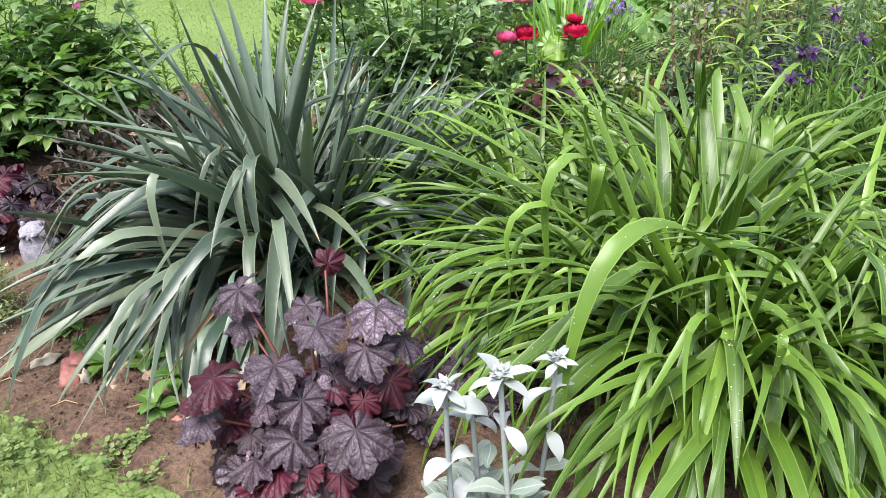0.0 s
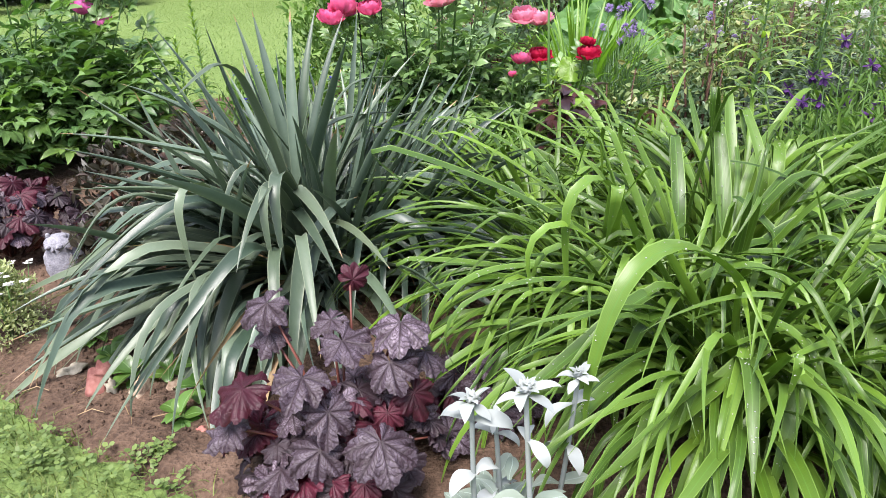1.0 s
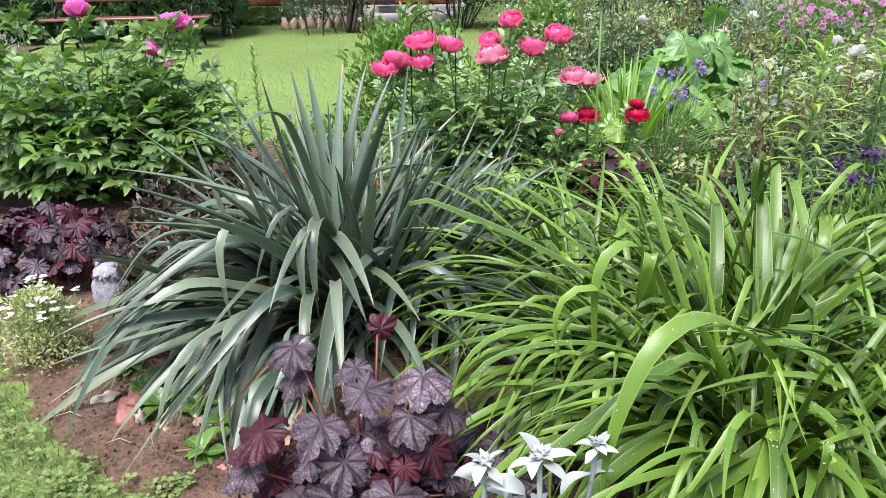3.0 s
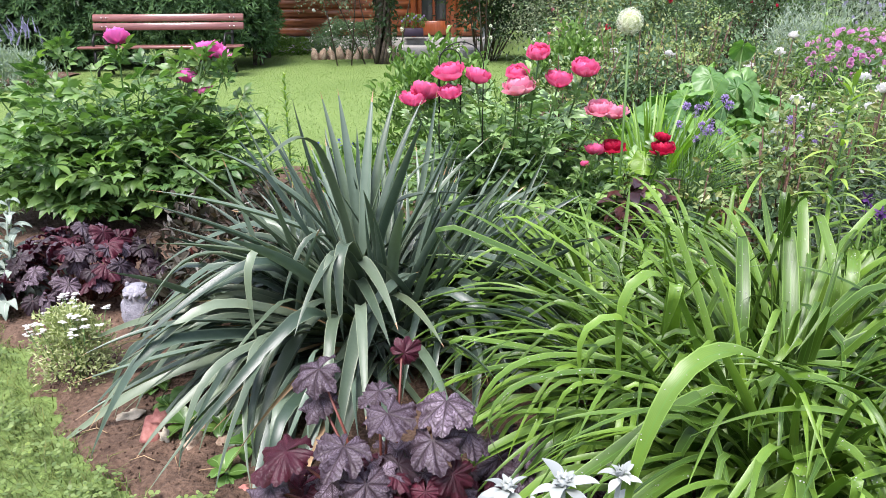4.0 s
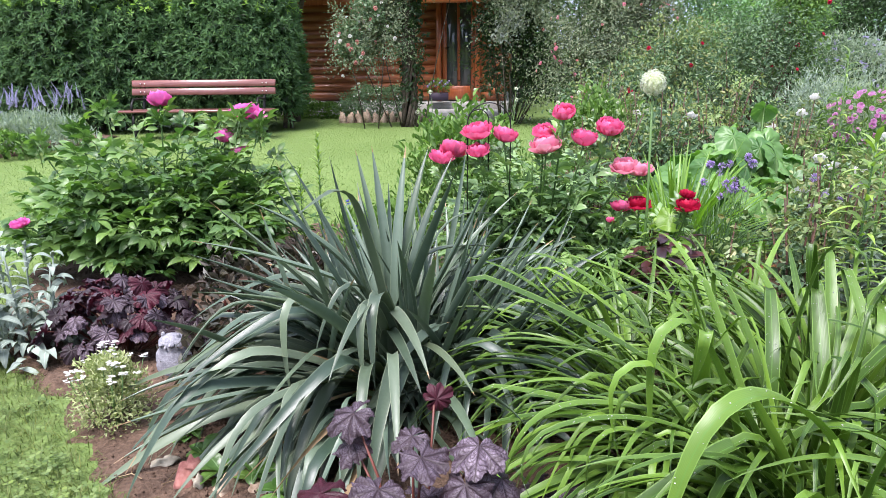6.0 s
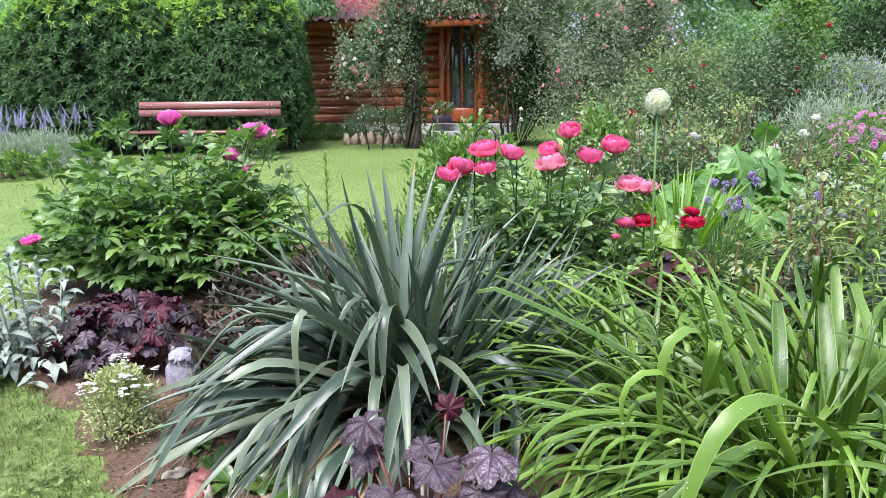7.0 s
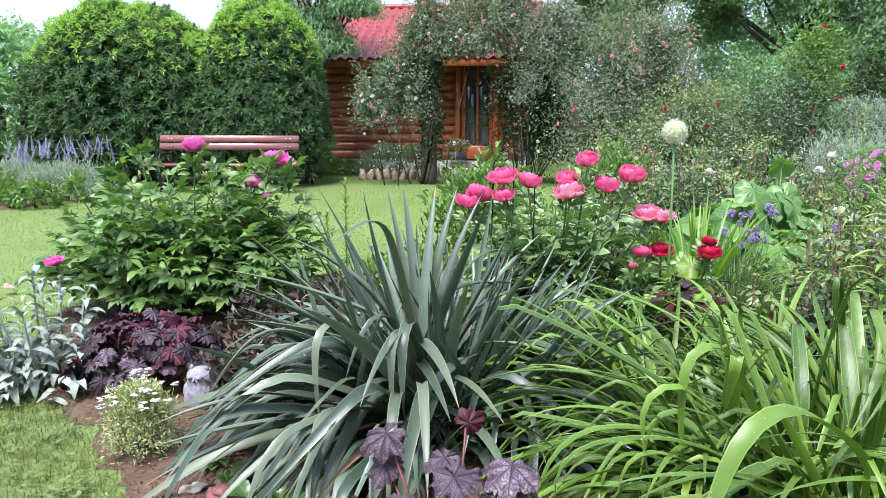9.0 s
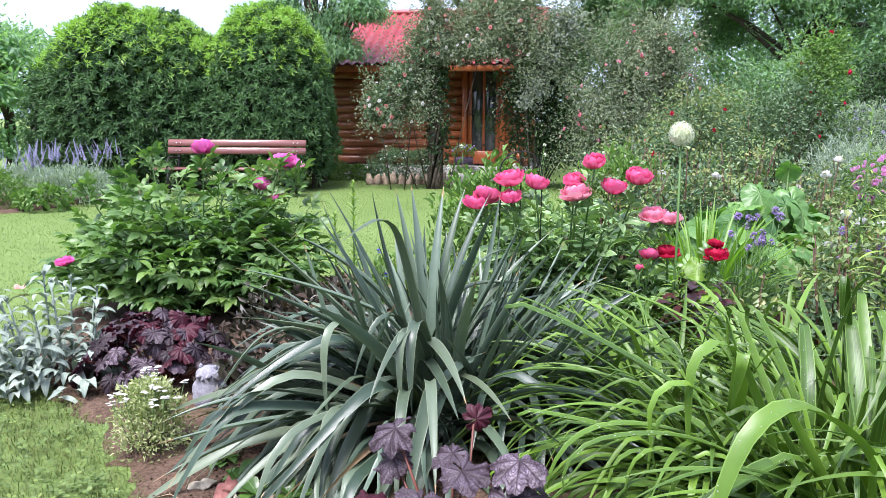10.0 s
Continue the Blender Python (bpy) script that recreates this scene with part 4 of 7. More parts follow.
def strap(bx, by, az, up, bend, at, kink, length, sway, width):
    near = min(daylily_of, key=lambda c: (c[0] - bx) ** 2 + (c[1] - by) ** 2)
    if bend + kink < 75:
        length, fold_tip = length * 1.22, ((0.82, 150, 0.03),)
    else:
        fold_tip = ()
    leaf = blade_on(daylily_of[near], M["daylily"], 0.42, bx, by, az, up, bend, at * (0.82 if fold_tip else 1), kink, length, sway, width * 1.1, 0.5, 2.2, fold_tip)
    drops.setdefault(near, []).append(leaf)


strap(1.25, 1.69, 202, 82, 52, 0.68, 133, 1.10, -0.00, 0.032)
strap(1.35, 1.78, 156, 66, -12, 0.45, 4, 0.71, -0.00, 0.035)
strap(1.34, 1.81, 71, 90, 37, 0.63, 32, 0.68, 0.01, 0.036)
strap(1.47, 1.79, 73, 90, 40, 0.56, 19, 0.68, 0.01, 0.040)
strap(1.67, 2.13, 72, 90, 30, 0.53, 28, 0.69, -0.01, 0.035)
strap(1.63, 2.15, 232, 80, 32, 0.62, 6, 0.84, 0.01, 0.025)
strap(1.44, 1.97, 308, 91, 27, 0.78, 152, 1.02, -0.02, 0.023)
strap(1.69, 2.20, 24, 78, 77, 0.79, 86, 0.97, 0.02, 0.025)
strap(1.44, 1.89, 358, 69, 43, 0.61, 120, 0.98, -0.05, 0.035)
strap(1.41, 1.46, 206, 86, 121, 0.69, 60, 1.24, -0.01, 0.042)
strap(1.18, 1.59, 336, 91, 134, 0.46, 57, 1.02, 0.01, 0.042)
strap(1.22, 1.70, 282, 68, 101, 0.72, 53, 0.93, 0.02, 0.024)
strap(1.42, 1.36, 84, 60, 118, 0.48, 126, 0.85, 0.02, 0.039)
strap(1.44, 1.40, 204, 64, 81, 0.59, 76, 0.73, 0.05, 0.033)
strap(1.36, 1.44, 233, 75, 46, 0.48, 61, 0.79, -0.01, 0.028)
strap(1.40, 1.34, 203, 75, -15, 0.40, 100, 0.88, -0.00, 0.040)
strap(1.45, 1.36, 234, 85, 110, 0.59, 58, 0.74, -0.04, 0.036)
strap(1.22, 1.56, 278, 63, 83, 0.67, 80, 0.76, 0.06, 0.016)
strap(1.75, 1.51, 223, 77, 50, 0.50, 75, 0.85, 0.06, 0.041)
strap(1.70, 1.60, 247, 66, 47, 0.57, 84, 1.00, -0.00, 0.039)
strap(1.26, 1.88, 175, 76, 29, 0.30, 35, 1.05, -0.06, 0.037)
strap(1.20, 1.91, 166, 71, 84, 0.39, 21, 1.05, -0.02, 0.026)
strap(1.30, 1.69, 191, 68, 121, 0.72, 45, 1.16, -0.04, 0.032)
strap(1.29, 1.57, 194, 73, 110, 0.87, 80, 1.08, 0.00, 0.023)
strap(1.23, 1.67, 189, 64, 78, 0.77, 79, 0.78, -0.01, 0.020)
strap(1.21, 1.59, 188, 74, 92, 0.76, 81, 0.80, 0.02, 0.027)
strap(1.17, 1.63, 181, 78, 56, 0.65, 117, 0.87, 0.07, 0.032)
strap(1.24, 1.60, 188, 77, 66, 0.72, 120, 0.99, 0.01, 0.026)
strap(1.32, 1.54, 185, 72, 103, 0.69, 73, 0.87, 0.03, 0.027)
strap(1.29, 1.53, 207, 67, 3, 0.48, 84, 0.97, -0.04, 0.040)
strap(1.36, 1.47, 182, 72, 50, 0.57, 134, 0.93, 0.06, 0.028)
strap(1.33, 1.47, 196, 75, 84, 0.59, 89, 0.87, 0.07, 0.033)
strap(1.22, 1.84, 158, 91, 55, 0.58, 30, 0.98, -0.00, 0.018)
strap(1.24, 1.85, 153, 90, 53, 0.62, 29, 0.91, 0.01, 0.022)
strap(1.21, 1.91, 156, 77, 63, 0.52, 11, 0.87, 0.02, 0.023)
strap(1.29, 2.17, 154, 73, 75, 0.91, 103, 1.00, 0.05, 0.022)
strap(1.19, 1.80, 178, 59, 29, 0.39, 31, 0.79, -0.01, 0.027)
strap(1.20, 1.81, 189, 65, 52, 0.35, 28, 0.84, -0.02, 0.027)
strap(1.63, 2.14, 360, 68, 46, 0.64, 29, 0.84, 0.01, 0.032)
strap(1.63, 2.17, 4, 52, 45, 0.75, 20, 0.82, -0.01, 0.033)
strap(1.39, 1.86, 345, 70, 61, 0.44, 39, 0.76, 0.02, 0.044)
strap(1.41, 1.83, 355, 62, 46, 0.53, 16, 0.73, 0.01, 0.038)
strap(1.40, 1.94, 329, 56, 55, 0.56, 42, 0.75, 0.02, 0.041)
strap(1.08, 1.93, 121, 73, 60, 0.60, 105, 0.88, 0.02, 0.027)
strap(1.18, 1.91, 253, 83, 16, 0.45, 32, 0.78, -0.04, 0.040)
strap(1.33, 1.77, 122, 74, 8, 0.44, 9, 0.69, -0.01, 0.032)
strap(1.38, 1.81, 122, 82, 30, 0.54, 8, 0.69, 0.00, 0.030)
strap(1.62, 2.21, 111, 88, 71, 0.83, 96, 0.76, -0.00, 0.036)
strap(1.75, 2.07, 80, 90, 27, 0.61, 43, 0.67, -0.00, 0.031)
strap(1.78, 2.06, 59, 90, 52, 0.62, 57, 0.70, 0.00, 0.039)
strap(1.25, 1.50, 232, 68, 55, 0.47, 48, 0.73, -0.04, 0.030)
strap(1.35, 1.50, 269, 71, 59, 0.59, 79, 0.79, -0.03, 0.034)
strap(1.31, 1.45, 243, 74, 83, 0.67, 40, 0.76, 0.02, 0.032)
strap(1.24, 1.32, 261, 71, 18, 0.55, 4, 0.54, 0.00, 0.027)
strap(1.28, 1.44, 206, 59, 55, 0.55, 43, 0.81, 0.01, 0.037)
strap(1.71, 1.52, 60, 73, 67, 0.64, 93, 0.75, -0.02, 0.051)


# rain drops sitting on the upper leaves
for near, leaves in drops.items():
    g = Geo()
    for leaf in leaves:
        co = [leaf.matrix_basis @ v.co for v in leaf.data.vertices]
        for k in range(34):
            i = 3 * rng.randrange(6, 25)
            a, b = (co[i], co[i + 1]) if rng.random() < 0.5 else (co[i + 1], co[i + 2])
            c = a.lerp(b, rng.random()).lerp(co[i + 4], rng.random() * 0.5)
            g.ball(Matrix.Translation(c + Vector((0, 0, 0.0008))) @ Matrix.Diagonal((1, 1, 0.7, 1)), rng.uniform(0.0007, 0.0019), 4, 6)
    part("rain_drop", g, M["water"], daylily_of[near], "rain drops on the leaves, whitened for their sky glint", kind="stuff")


# ---- purple heucheras ----
hm = [Geo().maple(Matrix(), 0.076, dome, ruf, seed=k).mesh("heuchera_leaf", M["heuchera_red" if k == 5 else "heuchera"]) for k, (dome, ruf) in enumerate([(0.22, 0.07), (0.15, 0.10), (0.34, 0.06), (0.10, 0.11), (0.26, 0.09), (0.28, 0.08)])]


silver = [Geo().maple(Matrix(), 0.078, dome, ruf, seed=k + 7).mesh("heuchera_silver_leaf", M["heuchera_silver"]) for k, (dome, ruf) in enumerate([(0.24, 0.08), (0.16, 0.11), (0.32, 0.07), (0.12, 0.12)])]


def heuchera(x, y, n, rx, ry, h, label, seed, low=0.72):
    r = random.Random(seed)
    plant = thing("heuchera", x, y, 0.0, label, "heuchera", "purple heucheras")
    for i in range(n):
        f = math.sqrt((i + 0.5) / n)
        az = i * 137.5 + r.uniform(-25, 25)
        px, py = rx * f * math.cos(radians(az)), ry * f * math.sin(radians(az))
        pz = h * (1 - low * f ** 2.2) * r.uniform(0.72, 1.08) + 0.02
        heuchera_leaf(plant, px, py, pz, r.uniform(-28, 28), 16 + 34 * f + r.uniform(-26, 26), az + r.uniform(-60, 60), r.uniform(0.55, 1.0), 5 if r.random() < 0.22 * (1.4 - f) else 6 + r.randrange(4) if r.random() < 0.30 * (1.3 - f) else r.randrange(5), i % 3 == 0)
    return plant


def heuchera_leaf(plant, px, py, pz, rx, tilt, az, size, kind, stalk=True):
    part("leaf", (hm + silver)[kind], None, plant, m=pose(px, py, pz, rx, tilt, az) @ Matrix.Scale(size, 4))
    if stalk:
        foot, end = Vector((px * 0.2, py * 0.2, 0.0)), Vector((px, py, pz - 0.002))
        mid = foot.lerp(end, 0.6) + Vector((-0.1 * px, -0.1 * py, 0.03))
        part("leaf_stalk", Geo().tube([foot, mid, end], [0.0045, 0.0038, 0.0028], 5), M["red_stem"], plant)


near_heuchera = heuchera(0.38, 1.48, 84, 0.25, 0.20, 0.25, "purple heuchera with silvery veined lobed leaves and red stalks", 3)
for k, (px, py, pz, tilt, az, size) in enumerate([
        (0.236, 1.62, 0.422, 35, 195, 0.95), (0.378, 1.60, 0.369, 20, 200, 0.7), (0.533, 1.50, 0.400, 12, -100, 1.05), (0.401, 1.50, 0.372, 12, -70, 1.0),
        (0.499, 1.44, 0.340, 35, -80, 0.95), (0.309, 1.42, 0.345, 8, -110, 1.0), (0.178, 1.45, 0.315, 25, 200, 1.1), (0.231, 1.62, 0.345, 65, 230, 0.85),
        (0.544, 1.42, 0.265, 60, -60, 0.8), (0.356, 1.38, 0.276, 45, -95, 0.9), (0.46, 1.30, 0.245, 30, -80, 1.15), (0.136, 1.45, 0.218, 40, 200, 0.95), (0.584, 1.50, 0.316, 50, -10, 0.9)]):
    heuchera_leaf(near_heuchera, px - 0.38, py - 1.48, pz, (k * 37 % 30) - 15, tilt * 0.8, az, size, 5 if k in (6, 8) else 6 + k % 4)
part("red_leaf", Geo().maple(Matrix(), 0.062, 0.35, 0.14, 2.0).mesh("red_leaf", M["heuchera_red"]), None, near_heuchera, "upright crimson young leaf", m=pose(0.437 - 0.38, 1.70 - 1.48, 0.415, 75, -20, 15) @ Matrix.Scale(0.75, 4))
part("leaf_stalk", Geo().tube([(0.03, 0.05, 0.1), (0.04, 0.17, 0.28), (0.05, 0.20, 0.41)], [0.004, 0.0035, 0.003], 5), M["red_stem"], near_heuchera)
heuchera(0.78, 1.66, 34, 0.20, 0.16, 0.19, "small shaded purple heuchera under the daylily leaves", 12)
heuchera(-0.93, 3.0, 125, 0.37, 0.25, 0.30, "dark purple heuchera with red young leaves beside the peony", 8)


# ---- woolly silver plants ----
def woolly_leaf(length, width, up, bend, material, sway=0.0, wave=0.04):
    """A thick felted leaf, narrow at its foot, pointed at its tip."""
    return Geo().blade(Matrix(), length, width, up, bend, n=12, fold=0.22, base=0.34, belly=0.45, taper=0.46, point=1.9, sway=sway, wave=wave).mesh("woolly_leaf", material)


def woolly_bud(material):
    g = Geo()
    for k in range(40):
        g.blade(pose(0, 0, 0.0012 * (k % 9), 0, 0, k * 137.5), 0.021 - 0.004 * (k % 3), 0.0065, 48 + 38 * (k % 9) / 9, 25, n=4, fold=0.3, base=0.6, belly=0.4, taper=0.3)
    g.ball(pose(0, 0, 0.010), 0.0095, 6, 9, 0.5)
    return g.mesh("woolly_bud", material)


def stem_part(plant, foot, end, bow, thick, material):
    mid = foot.lerp(end, 0.5) + bow
    pts = [foot * (1 - f) ** 2 + mid * 2 * f * (1 - f) + end * f * f for f in (0, 0.2, 0.4, 0.6, 0.8, 1.0)]
    part("stem", Geo().tube(pts, [thick * (1.15 - 0.3 * k / 5) for k in range(6)], 8), material, plant)
    return pts


def silver_crown(x, y, stems, seed, label, rosette):
    """White-felted flowering stems, each ending in a star of pointed leaves; stems: (foot, top, star size, leaf pairs as (place, turn, size))."""
    r = random.Random(seed)
    o = Vector((x, y, 0))
    plant = thing("lambs_ear", x, y, 0.0, label, "lambs ear", "woolly silver plants")
    star = [woolly_leaf(0.056, 0.023, up, bend, M["wool_white"], sway) for up, bend, sway in ((34, 70, 0.004), (14, 46, -0.006), (52, 62, 0.005), (2, 52, 0.0))]
    limp = [woolly_leaf(0.080, 0.034, up, bend, M["wool_white"], sway) for up, bend, sway in ((30, 118, 0.01), (12, 92, -0.008), (45, 150, 0.004))]
    low = [woolly_leaf(0.075, 0.034, up, bend, M["wool"], sway) for up, bend, sway in ((35, 62, 0.006), (18, 40, -0.006), (55, 80, 0.0))]
    bud = woolly_bud(M["wool_white"])
    for foot, top, size, pairs in stems:
        foot, end = Vector(foot) - o, Vector(top) - o
        stem_part(plant, foot, end, Vector((r.uniform(-0.012, 0.012), 0, 0)), 0.0052, M["wool_white"])
        turn = r.uniform(0, 360)
        for k in range(6):
            part("top_leaf", star[k % 4], None, plant, m=Matrix.Translation(end - Vector((0, 0, 0.004 * (k % 2)))) @ pose(0, 0, 0, r.uniform(-16, 16), r.uniform(-10, 14), turn + k * 60 + r.uniform(-12, 12)) @ Matrix.Scale(size * r.uniform(0.8, 1.12), 4))
        for k in range(4):
            part("top_leaf", star[2], None, plant, m=Matrix.Translation(end + Vector((0, 0, 0.004))) @ pose(0, 0, 0, 0, r.uniform(-18, 0), turn + 30 + k * 90) @ Matrix.Scale(size * 0.52, 4))
        part("flower_bud", bud, None, plant, m=Matrix.Translation(end) @ Matrix.Scale(size, 4))
        for at, az, big in pairs:
            c = foot.lerp(end, at)
            for s in (0, 180):
                part("leaf", (limp if at > 0.5 else low)[r.randrange(3)], None, plant, m=Matrix.Translation(c) @ pose(0, 0, 0, r.uniform(-18, 18), r.uniform(-14, 14), az + s + r.uniform(-20, 20)) @ Matrix.Scale(big * r.uniform(0.85, 1.12), 4))
    for k in range(rosette):
        a, q = r.uniform(0, 360), 0.15 * math.sqrt(r.uniform(0.02, 1))
        part("leaf", low[r.randrange(3)], None, plant, m=pose(q * math.cos(radians(a)), q * math.sin(radians(a)), r.uniform(0.02, 0.27) * (1.2 - q / 0.15), r.uniform(-25, 25), r.uniform(-40, 12), a + r.uniform(-50, 50)) @ Matrix.Scale(r.uniform(0.7, 1.15), 4))
    return plant


def lambs_ear(x, y, stems, seed, label, spread, radius):
    """A sage-grey clump: leafy upright stems with drooping felted leaves; stems: (dx, dy, height, lean, direction)."""
    r = random.Random(seed)
    plant = thing("lambs_ear", x, y, 0.0, label, "lambs ear", "woolly silver plants")
    leaf = [woolly_leaf(ln, ln * 0.25, up, bend, M["wool"], sway) for ln, up, bend, sway in ((0.135, 50, 118, 0.010), (0.120, 32, 92, -0.012), (0.140, 64, 150, 0.006), (0.115, 18, 70, 0.0))]
    bud = woolly_bud(M["wool"])
    for dx, dy, h, lean, az in stems:
        foot = Vector((dx, dy, 0.0))
        end = foot + Vector((lean * math.cos(radians(az)), lean * math.sin(radians(az)), h))
        stem_part(plant, foot, end, Vector((0, 0, 0.03)), 0.0042, M["wool"])
        levels = max(int(h / 0.048), 3)
        for lv in range(1, levels + 1):
            f = lv / levels
            for s in (0, 180):
                part("leaf", leaf[r.randrange(4)], None, plant, m=Matrix.Translation(foot.lerp(end, f * 0.97)) @ pose(0, 0, 0, r.uniform(-20, 20), r.uniform(-16, 14) - 12 * f, lv * 90 + s + r.uniform(-30, 30)) @ Matrix.Scale(1.15 - 0.32 * f ** 2 + r.uniform(-0.1, 0.1), 4))
        part("flower_bud", bud, None, plant, m=Matrix.Translation(end))
    for k in range(spread):
        a, q = r.uniform(0, 360), math.sqrt(r.uniform(0.02, 1))
        part("leaf", leaf[r.randrange(4)], None, plant, m=pose(radius * q * math.cos(radians(a)), radius * q * math.sin(radians(a)), r.uniform(0.015, 0.20 * (1.15 - q) + 0.03), r.uniform(-25, 25), r.uniform(-35, 12), a + r.uniform(-50, 50)) @ Matrix.Scale(r.uniform(0.75, 1.2), 4))
    return plant


silver_crown(0.68, 1.12, [((0.622, 1.10, 0), (0.622, 1.13, 0.450), 1.0, ((0.92, 340, 1.05), (0.66, 200, 0.9), (0.42, 160, 1.0))),
                          ((0.722, 1.06, 0), (0.709, 1.09, 0.486), 1.15, ((0.80, 275, 0.85), (0.50, 170, 1.05), (0.3, 250, 1.0))),
                          ((0.672, 1.16, 0), (0.672, 1.17, 0.375), 0.6, ((0.9, 320, 0.9), (0.55, 60, 1.0))),
                          ((0.80, 1.21, 0), (0.841, 1.20, 0.419), 0.85, ((0.85, 200, 0.9), (0.6, 110, 1.0), (0.35, 200, 1.0)))], 21, "silvery white woolly plant with star-shaped leaf tops", 110)
lambs_ear(-1.40, 3.02, [(-0.06, -0.10, 0.40, 0.08, 190), (0.05, -0.05, 0.46, 0.05, 150), (-0.18, -0.05, 0.36, 0.10, 200), (-0.1, -0.16, 0.3, 0.08, 220), (0.16, -0.04, 0.28, 0.06, 330), (0.0, 0.1, 0.44, 0.05, 90), (-0.14, 0.0, 0.42, 0.12, 180), (0.12, 0.02, 0.36, 0.05, 60), (-0.02, -0.2, 0.25, 0.08, 230), (0.02, -0.12, 0.36, 0.05, 250), (0.1, 0.1, 0.40, 0.04, 20), (-0.1, 0.12, 0.46, 0.05, 130)], 22, "silver-grey woolly lambs ear at the lawn's edge", 210, 0.30)


# ---- white-flowered variegated clump ----
def candytuft(x, y):
    r = random.Random(4)
    plant = thing("candytuft", x, y, 0.0, "low variegated clump with cream leaves and small white flowers", "flower")
    part("foliage", leaf_cloud("candytuft_foliage", 31, [(0, 0, 0.11, 0.125, 0.12, 0.145), (0.0, 0, 0.20, 0.07, 0.07, 0.08)], 4000, 0.018, M["variegated"], 0.4, 0.9, 0.0, (0.35, 1.1), 0.12, 0.005, 0.5), None, plant, kind="stuff")
    for k in range(26):
        a, q = r.uniform(0, 360), 0.13 * math.sqrt(r.random())
        px, py = q * math.cos(radians(a)), q * math.sin(radians(a))
        top = 0.285 - 4.5 * q * q + r.uniform(-0.02, 0.03)
        part("stem", Geo().tube([(px * 0.5, py * 0.5, 0.02), (px, py, top)], 0.0016, 4), M["stem"], plant)
        g = Geo()
        for f in range(6):
            c = Matrix.Translation((px + r.uniform(-0.011, 0.011), py + r.uniform(-0.011, 0.011), top + r.uniform(-0.004, 0.008)))
            for p in range(4):
                g.blade(c @ pose(0, 0, 0, 0, 0, p * 90 + f * 31), 0.009, 0.007, 25, 20, n=2, fold=0.1, base=0.5, belly=0.5, taper=0.7)
        part("flower_head", g, M["white_petal"], plant)


candytuft(-0.685, 2.32)


# ---- small owl ornament ----
def owl_statue(x, y):
    g = Geo()
    prof = [(0.0, 0.085), (0.02, 0.092), (0.07, 0.094), (0.13, 0.088), (0.165, 0.074), (0.185, 0.070), (0.21, 0.074), (0.245, 0.070), (0.27, 0.052), (0.285, 0.02)]
    n = 28
    verts, faces = [], []
    for i, (z, r) in enumerate(prof):
        for j in range(n):
            t = 2 * math.pi * j / n
            rr = r * (1 + 0.05 * math.cos(2 * t)) + (0.004 * math.sin(9 * t + i * 2.2) if i < 5 else 0)
            verts.append((rr * math.cos(t), rr * math.sin(t), z))
    for i in range(len(prof) - 1):
        for j in range(n):
            q = (j + 1) % n
            faces.append((i * n + j, i * n + q, (i + 1) * n + q, (i + 1) * n + j))
    faces.append(tuple((len(prof) - 1) * n + j for j in range(n)))
    g.add(verts, faces)
    for s in (-1, 1):
        g.ball(pose(s * 0.028, -0.060, 0.232), 0.020, 6, 10)
        g.ball(pose(s * 0.028, -0.078, 0.232), 0.008, 5, 8)
        g.ball(pose(s * 0.045, -0.01, 0.278) @ Matrix.Diagonal((0.7, 0.7, 1.3, 1)), 0.018, 5, 8)
        g.ball(pose(s * 0.082, 0.0, 0.10) @ Matrix.Diagonal((0.45, 0.9, 1.6, 1)), 0.045, 6, 10, 0.15)
    g.ball(pose(0, -0.076, 0.212) @ Matrix.Diagonal((0.7, 1, 1.4, 1)), 0.010, 5, 8)
    return whole("owl_statue", g, M["statue"], "small grey cast-stone owl ornament on the soil", "ornament", m=pose(x, y, 0.01, 0, 0, -12) @ Matrix.Diagonal((0.74, 0.7, 0.58, 1)))


owl_statue(-0.63, 2.76)


# ---- peonies ----
def compound_leaf(material, seed, slim=1.0):
    """A stalk with pointed drooping leaflets in three groups."""
    r = random.Random(seed)
    g = Geo()
    g.tube([(0, 0, 0), (0.05, 0, 0.010), (0.10, 0, 0.008)], [0.003, 0.0025, 0.0018], 5)
    for ang, start, ln in ((0, 0.10, 1.0), (52, 0.075, 0.88), (-52, 0.075, 0.88)):
        root = Matrix.Translation((start, 0, 0.009)) @ pose(0, 0, 0, 0, r.uniform(-6, 10), ang + r.uniform(-8, 8))
        for k, a2 in enumerate((0, 46, -46)):
            if k and ang and r.random() < 0.3:
                continue
            m = root @ Matrix.Translation((0.030 if k == 0 else 0.012, 0, 0)) @ pose(0, 0, 0, r.uniform(-30, 30), r.uniform(-8, 22), a2 + r.uniform(-10, 10))
            g.blade(m, (0.118 if k == 0 else 0.092) * ln * r.uniform(0.88, 1.12), 0.050 * slim * ln * r.uniform(0.85, 1.15), 20, 52, n=8, fold=0.30, base=0.12, belly=0.42, taper=0.40, point=1.7, wave=0.03)
    return g.mesh("peony_leaf", material)


